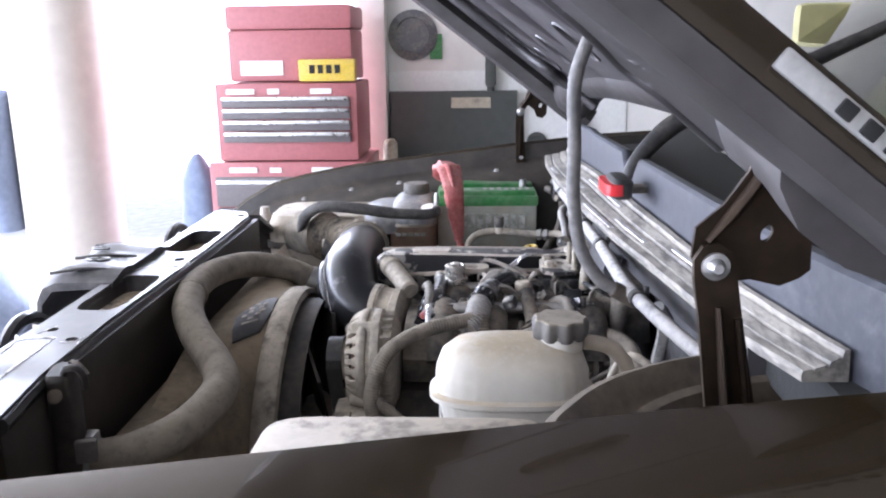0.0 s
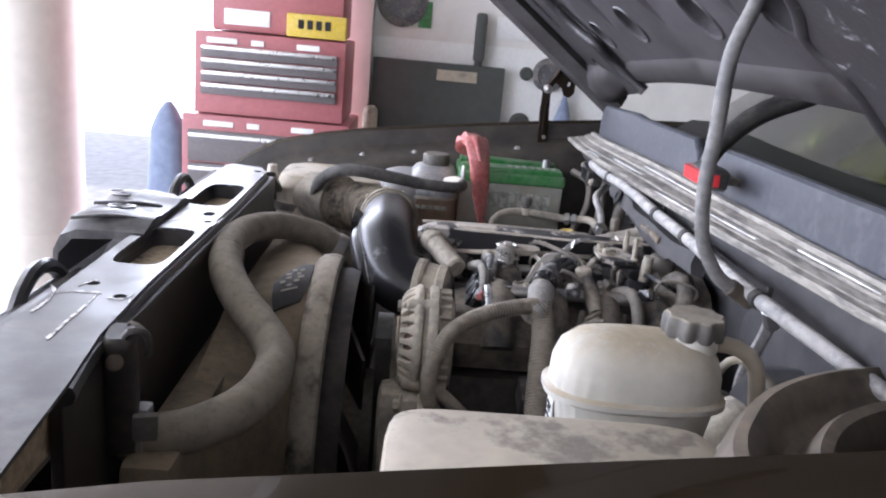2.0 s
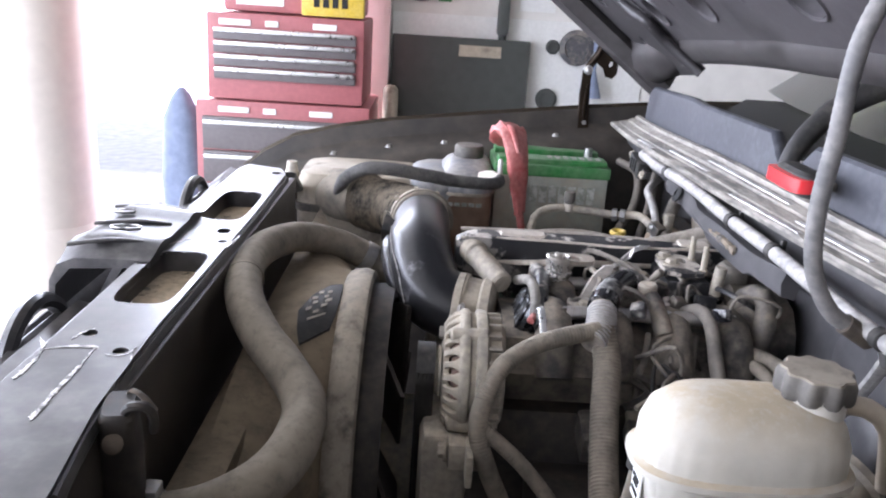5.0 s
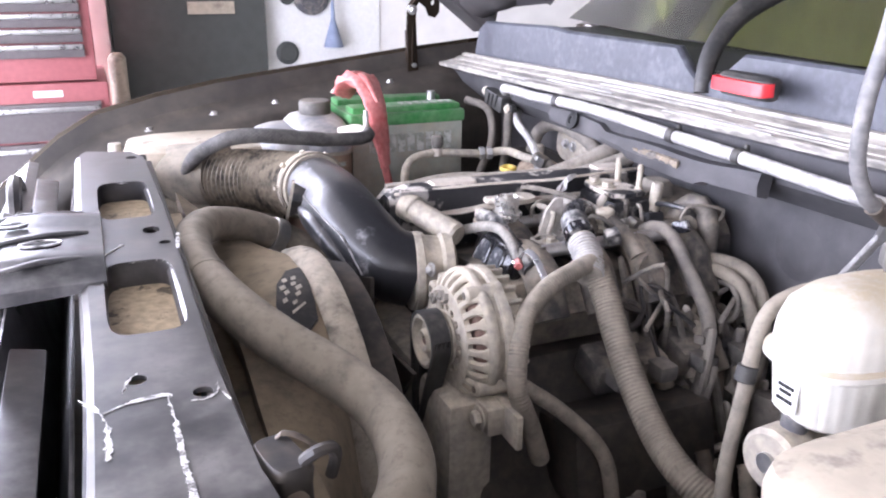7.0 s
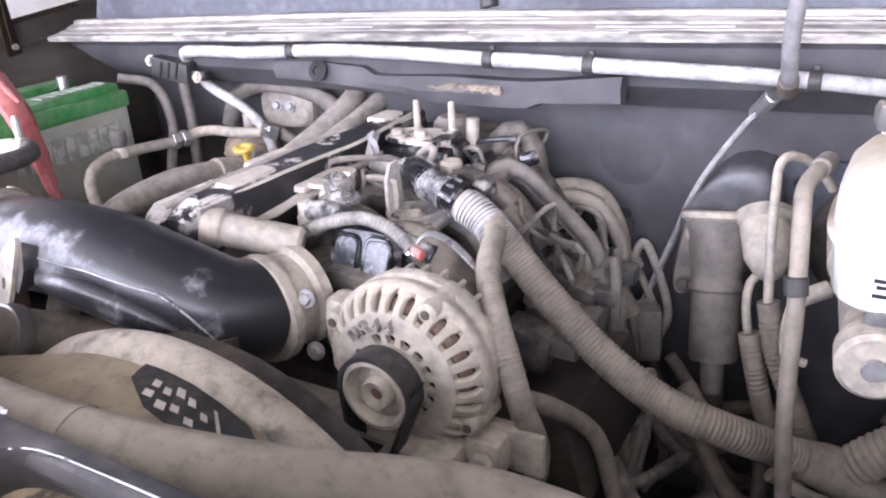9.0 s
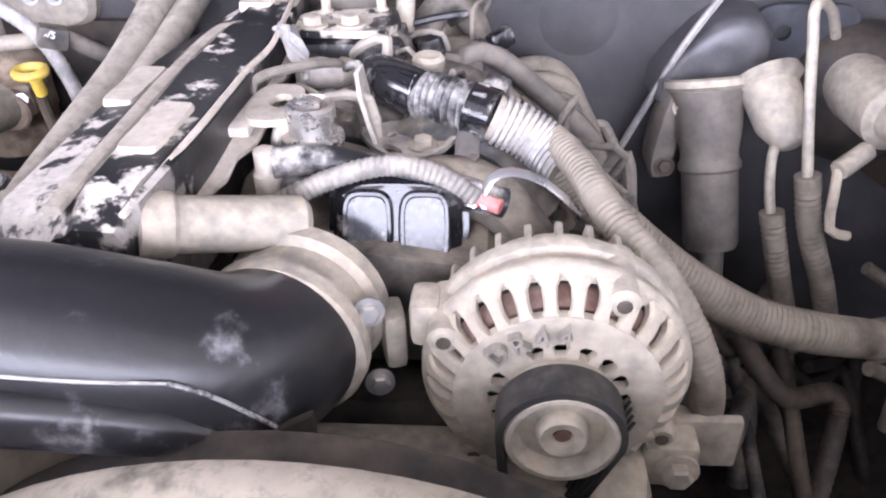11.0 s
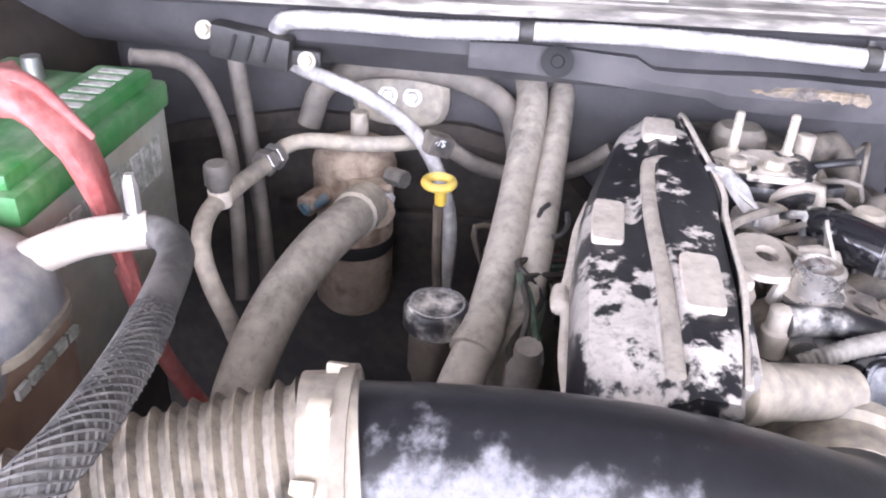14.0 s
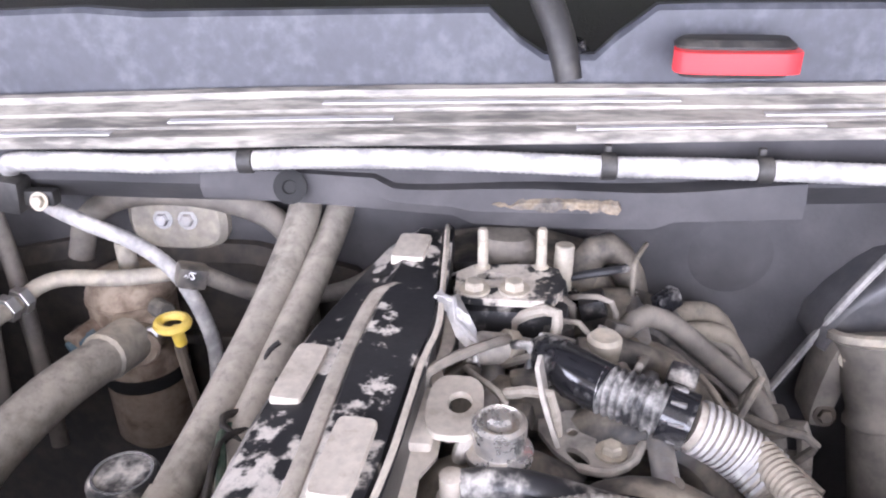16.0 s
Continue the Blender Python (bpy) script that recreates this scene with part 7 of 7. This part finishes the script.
# Added dark panel: puts the deep shade of this gap before the firewall.
hb = thing("firewall_dark_panel", "added black panel for the shaded gap before the firewall", "heater box")
part("box", loft([[(0.235, y, 0.55), (0.238, y, z), (0.25, y, z + 0.015), (0.262, y, z + 0.015), (0.262, y, 0.55)] for y, z in ((1.36, 1.02), (1.40, 1.06), (1.50, 1.085), (1.68, 1.085), (1.80, 1.06), (1.90, 1.03))]), M_GRIME, hb)
part("box_rib", rbox((0.232, 1.55, 1.0), (0.012, 0.30, 0.012), 0.003), M_GRIME, hb)
hh = thing("heater_hoses", "pair of tan heater hoses from the firewall", "hose")
part("hose", tube([(0.262, 1.445, 1.155), (0.222, 1.44, 1.14), (0.12, 1.445, 1.108), (0.02, 1.452, 1.088), (-0.06, 1.462, 1.068), (-0.1, 1.478, 1.03), (-0.13, 1.49, 0.95)], 0.0155, 14), M_PALEHOSE, hh)
part("hose", tube([(0.275, 1.412, 1.145), (0.243, 1.412, 1.135), (0.15, 1.418, 1.112), (0.05, 1.425, 1.092), (-0.03, 1.435, 1.065), (-0.07, 1.445, 1.0)], 0.0135, 14), M_PALEHOSE, hh)
part("collar", tube([(-0.055, 1.461, 1.070), (-0.075, 1.467, 1.062)], 0.0175, 14), M_PALEHOSE, hh)
ds = thing("dipstick", "yellow ring dipstick beside the heater hoses", "dipstick")
ringp = [(0.088 + 0.010 * math.sin(a), 1.513 + 0.0118 * math.cos(a), 1.112 + 0.001 * math.sin(a)) for a in [2 * math.pi * i / 16 for i in range(17)]]
part("ring", tube(ringp, 0.0040, 8, caps=False, step=0.004), M_YELLOW, ds, "yellow plastic ring")
part("stem", rod((0.088, 1.511, 1.108), (0.092, 1.511, 1.090), 0.0052), M_YELLOW, ds)
part("tube", tube([(0.092, 1.513, 1.088), (0.1, 1.512, 1.02), (0.1, 1.505, 0.93)], 0.0045, 8), M_IRON, ds)
sc = thing("harness_to_relay", "pale corrugated cable from the relay block", "cable")
part("cable", tube([(0.195, 1.68, 1.175), (0.175, 1.65, 1.17), (0.155, 1.605, 1.164), (0.158, 1.57, 1.146), (0.158, 1.54, 1.12), (0.15, 1.518, 1.085), (0.14, 1.506, 1.045), (0.12, 1.505, 1.0), (0.1, 1.51, 0.95)], 0.0072, 12, rib=0.006, depth=0.07), M_CONDUIT, sc)
part("plug", rbox((0.155, 1.523, 1.118), (0.02, 0.026, 0.02), 0.004, (20, 0, 30)), M_BLACK2, sc, "black plug with pale letters")
t2 = bpy.data.curves.new("plug_letters", "FONT")
t2.body, t2.size, t2.extrude, t2.align_x = "O/S", 0.009, 0.0002, "CENTER"
t2.materials.append(M_PAPER)
l2 = new("plug_letters", t2)
l2.parent = sc
l2.matrix_basis = Matrix.Translation((0.143, 1.522, 1.122)) @ pose(0, 0, 0, 62, 0, -78) @ pose(0, 0, 0, 0, 0, -20)
part("drop", tube([(0.2, 1.725, 1.18), (0.195, 1.722, 1.15), (0.19, 1.715, 1.10), (0.17, 1.70, 1.02), (0.15, 1.69, 0.92)], 0.0085, 10), M_RUBBER, sc)
part("second_drop", tube([(0.14, 1.80, 1.18), (0.17, 1.76, 1.165), (0.165, 1.73, 1.11), (0.13, 1.71, 1.05), (0.10, 1.70, 0.96)], 0.0075, 10), M_RUBBER, sc)
rt = thing("rear_hose", "grey hose curving under the firewall flange", "hose")
part("hose", tube([(0.215, 1.66, 1.10), (0.22, 1.645, 1.14), (0.225, 1.60, 1.162), (0.23, 1.53, 1.16), (0.235, 1.47, 1.135), (0.235, 1.45, 1.09), (0.225, 1.445, 1.03)], 0.012, 12), M_RUBBER, rt)
part("low_hose", tube([(0.165, 1.52, 1.115), (0.185, 1.48, 1.085), (0.2, 1.43, 1.075), (0.205, 1.39, 1.085), (0.2, 1.36, 1.11)], 0.008, 10), M_RUBBER, rt)
fl = thing("firewall_flange", "dusty round firewall flange with two bolts", "flange")
part("disc", loft([[(x, y, z) for y, z in ring2d(1.573, 1.125, a, b, 24, 3)] for a, b, x in ((0.05, 0.033, 0.262), (0.05, 0.033, 0.25), (0.044, 0.028, 0.244))]), M_ALU, fl)
for y in (1.585, 1.560):
    bolt("flange_bolt", (0.244, y, 1.128), (-1, 0, 0.2), 0.0065, fl, M_STEEL)
ps = thing("power_steering_cap", "black ridged filler cap on a tan neck", "filler cap")
part("cap", lathe([(0.022, 0), (0.0245, 0.003), (0.0245, 0.016), (0.022, 0.02), (0.019, 0.0205), (0.0185, 0.019), (0, 0.019)], pose(-0.048, 1.496, 1.062), 24), M_BLACK, ps)
part("cap_ring", lathe([(0.0185, 0), (0.0205, 0.0), (0.0205, 0.0015), (0.0185, 0.0015)], pose(-0.048, 1.496, 1.0815), 24, ring=True), M_CHROME, ps, "bright worn ring")
part("neck", lathe([(0.02, 0), (0.02, 0.04), (0.017, 0.045), (0.014, 0.10), (0.03, 0.12)], Matrix.Translation((-0.048, 1.496, 1.064)) @ pose(0, 0, 0, 180, 0, 0), 20), M_IRON, ps)
random.seed(8)
tg = thing("loom_tangle", "tangle of thin coloured wires behind the hoses", "wiring")
for i in range(14):
    a = random.uniform(0, 6)
    c = Vector((0.06 + random.uniform(-0.05, 0.07), 1.44 + random.uniform(-0.03, 0.03), 1.0 + random.uniform(-0.03, 0.05)))
    pts = [c + Vector((random.uniform(-0.03, 0.03), random.uniform(-0.03, 0.03), random.uniform(-0.03, 0.03))) for _ in range(4)]
    part("wire", tube(pts, 0.0028, 6), random.choice((M_RUBBER, M_IRON, M_BLACK2, M_GRIME, M_GREEN, M_IRON)), tg)

# ---- things by the far wall ----
for (cx, z0, z1, w, d, drawers, lab) in ((-0.83, 0.05, 1.03, 0.68, 0.46, 6, "red steel roller cabinet with chrome drawer pulls"), (-0.82, 1.035, 1.36, 0.60, 0.4, 4, "red steel tool chest with chrome drawer pulls")):
    chest = thing("tool_cabinet" if z0 < 0.5 else "tool_chest", lab, "tool chest")
    part("body", rbox((cx, 3.36 + d / 2, (z0 + z1) / 2), (w, d, z1 - z0), 0.012), M_REDBOX, chest)
    top_z = z1 - (0.055 if z0 > 0.5 else 0.06)
    step = (top_z - z0 - 0.02) / drawers * (0.78 if z0 > 0.5 else 0.9)
    for i in range(drawers):
        z = top_z - step * (i + 0.5)
        part("drawer", rbox((cx, 3.353, z), (w - 0.06, 0.02, step - 0.008), 0.004), M_DRAWER, chest, "dark grey drawer front")
        part("pull", rbox((cx, 3.338, z + step * 0.32), (w - 0.07, 0.018, 0.016), 0.005), M_CHROMED, chest)
    for dx, lw in ((-0.19, 0.12), (-0.05, 0.05), (0.15, 0.09)):
        part("plate_label", rbox((cx + dx, 3.357, z1 - 0.035), (lw, 0.004, 0.022), 0.001), M_PAPER, chest, "pale maker plate")
for (c, size, mat, name, lab) in (((-0.80, 3.56, 1.47), (0.52, 0.34, 0.21), M_REDBOX, "tool_box", "red carry box on top of the tool chest"),):
    bx = thing(name, lab, "box")
    part("body", rbox(c, size, 0.015), mat, bx)
    part("lid", rbox((c[0], c[1], c[2] + size[2] / 2 + 0.05), (size[0] + 0.01, size[1] + 0.01, 0.1), 0.02), mat, bx)
    part("label", rbox((c[0] - 0.12, c[1] - size[1] / 2 - 0.002, c[2] - 0.05), (0.18, 0.004, 0.06), 0.001), M_PAPER, bx)
yb = thing("yellow_case", "yellow case with dark lettering bars on the chest", "case")
part("body", rbox((-0.64, 3.37, 1.41), (0.235, 0.05, 0.09), 0.008), M_YELLOW, yb)
yl = None
for i in range(4):
    yl = join(yl, rbox((-0.70 + 0.035 * i, 3.344, 1.415), (0.022, 0.003, 0.035), 0))
part("letter_bars", yl, M_DARK, yb)
jk = thing("hung_jacket", "grey-blue jacket hung from the tool chest", "jacket")
part("cloth", loft([[(x, y, z) for x, y in ring2d(-1.24, 3.42, a, b, 20, 2.4)] for a, b, z in ((0.075, 0.06, 0.45), (0.085, 0.07, 0.7), (0.07, 0.06, 0.95), (0.035, 0.04, 1.03), (0.012, 0.02, 1.06))]), M_SHIRT, jk)
co = thing("hung_coat", "dark coat hung on the column", "coat")
part("cloth", loft([[(x, y, z) for x, y in ring2d(-2.06 + dx, 3.3, a, b, 20, 2.2)] for a, b, dx, z in ((0.05, 0.07, 0.02, 0.75), (0.07, 0.09, 0, 1.0), (0.11, 0.1, -0.03, 1.12), (0.10, 0.09, -0.02, 1.25), (0.05, 0.06, 0.03, 1.32))]), M_SHIRT, co)
part("collar", loft([[(x, y, z) for x, y in ring2d(-2.03, 3.3, a, b, 18, 2.2)] for a, b, z in ((0.052, 0.062, 1.29), (0.056, 0.066, 1.32), (0.04, 0.05, 1.345))]), M_SHIRT, co)
hp = thing("covered_heap", "pale blue covered heap on the ground outside", "heap")
part("cover", loft([[(x, y, z) for x, y in ring2d(-2.35, 3.3, a, b, 24, 2.2)] for a, b, z in ((0.34, 0.3, 0), (0.32, 0.28, 0.35), (0.24, 0.2, 0.55), (0.1, 0.1, 0.68), (0.02, 0.02, 0.7))]), M_SHIRT, hp)
bd = thing("leaning_board", "dark board leaning against the white wall", "board")
part("board", rbox((-0.135, 3.94, 0.66), (0.62, 0.04, 1.26), 0.006), M_BOARD, bd)
part("paper_strip", rbox((-0.05, 3.916, 1.235), (0.19, 0.004, 0.05), 0.001), M_CREAM, bd, "tan paper strip")
yc = thing("cream_can", "small cream can beside the board", "can")
part("can", lathe([(0.035, 0), (0.035, 0.25), (0.02, 0.27), (0, 0.27)], pose(-0.44, 3.86, 0.80), 18), M_CREAM, yc)
part("stand", rbox((-0.44, 3.86, 0.40), (0.1, 0.12, 0.80), 0.01), M_BOARD, yc)
for (x, z, r, mat, nm, lab) in ((0.392, 1.275, 0.080, M_GREYTANK, "wall_plate", "round grey plate hung on the wall"), (0.283, 1.272, 0.032, M_BOARD, "wall_disc", "small dark disc hung on the wall"), (0.275, 1.035, 0.05, M_BOARD, "hung_ring", "dark coil hung on the wall"), (-0.33, 1.555, 0.12, M_GREYTANK, "hung_basin", "pale basin hung on the wall")):
    dv = thing(nm, lab, "wall hanging")
    part("disc", lathe([(0, 0), (r, 0), (r, 0.012), (r * 0.7, 0.02), (r * 0.66, 0.012), (0, 0.014)], Matrix.Translation((x, 3.989 if z < 1.5 else 4.0, z)) @ pose(0, 0, 0, 90, 0, 0), 28), mat, dv)
wp = thing("wall_panel", "white painted panel screwed to the garage wall", "wall panel", kind="structure")
part("sheet", rbox((0.13, 3.995, 0.99), (1.16, 0.008, 0.79), 0.002), M_PAPER, wp)
nf = thing("hung_funnel", "blue-grey funnel hung on the wall", "funnel")
part("cone", lathe([(0.006, 0), (0.01, 0.1), (0.042, 0.21), (0.044, 0.22), (0, 0.215)], pose(0.475, 3.94, 1.28) @ pose(0, 0, 0, 180, 0, 0), 18), M_SHIRT, nf)
part("strap", rbox((0.475, 3.972, 1.285), (0.012, 0.06, 0.04), 0.002), M_SHIRT, nf)
tl = thing("hung_grinder", "dark power tool hung above the board", "tool")
part("body", rbox((0.045, 3.95, 1.42), (0.05, 0.07, 0.22), 0.015), M_BOARD, tl)
part("handle", rod((0.045, 3.95, 1.32), (0.05, 3.95, 1.2), 0.018), M_BOARD, tl)
for (x, z, w, h) in ((0.2, 1.47, 0.16, 0.10), (0.42, 1.52, 0.18, 0.12), (-0.219, 1.50, 0.06, 0.12)):
    sg2 = thing("paper_notice", "pale paper notice on the wall", "notice")
    part("sheet", rbox((x, 3.995, z), (w, 0.006, h), 0.001), M_PAPER if x > -0.05 else M_GREEN, sg2)

# thin wires between the heater hoses and the coil cover
wl = thing("wire_tangle", "thin dusty red and green wires beside the coil cover", "wires")
random.seed(41)
for i, (mat, lab) in enumerate(((M_WIRERED, "dusty red wire"), (M_WIREGREEN, "dusty green wire"), (M_DARKCON, "grey wire"), (M_WIRERED, "dusty red wire"), (M_GRIME, "black wire"), (M_WIREGREEN, "dusty green wire"), (M_DARKCON, "grey wire"), (M_GRIME, "black wire"))):
    pts = [(0.10 - 0.012 * i, 1.40, 1.05 + 0.004 * i)]
    for k in range(1, 6):
        pts.append((0.09 - 0.012 * i - 0.034 * k + random.uniform(-0.012, 0.012), 1.428 + random.uniform(-0.010, 0.016), 1.095 - 0.012 * k + random.uniform(-0.018, 0.018)))
    pts.append((-0.10 + 0.004 * i, 1.40, 0.985))
    part("wire", tube(pts, 0.0022 + 0.0006 * (i % 3), 8, step=0.008), mat, wl, lab)
part("wire_loop", tube([(0.055 + 0.014 * math.cos(a), 1.415 + 0.012 * math.sin(a), 1.105 + 0.008 * math.cos(a)) for a in [radians(20 + 40 * k) for k in range(8)]], 0.0022, 8, step=0.006), M_BELT, wl, "curled grey wire")
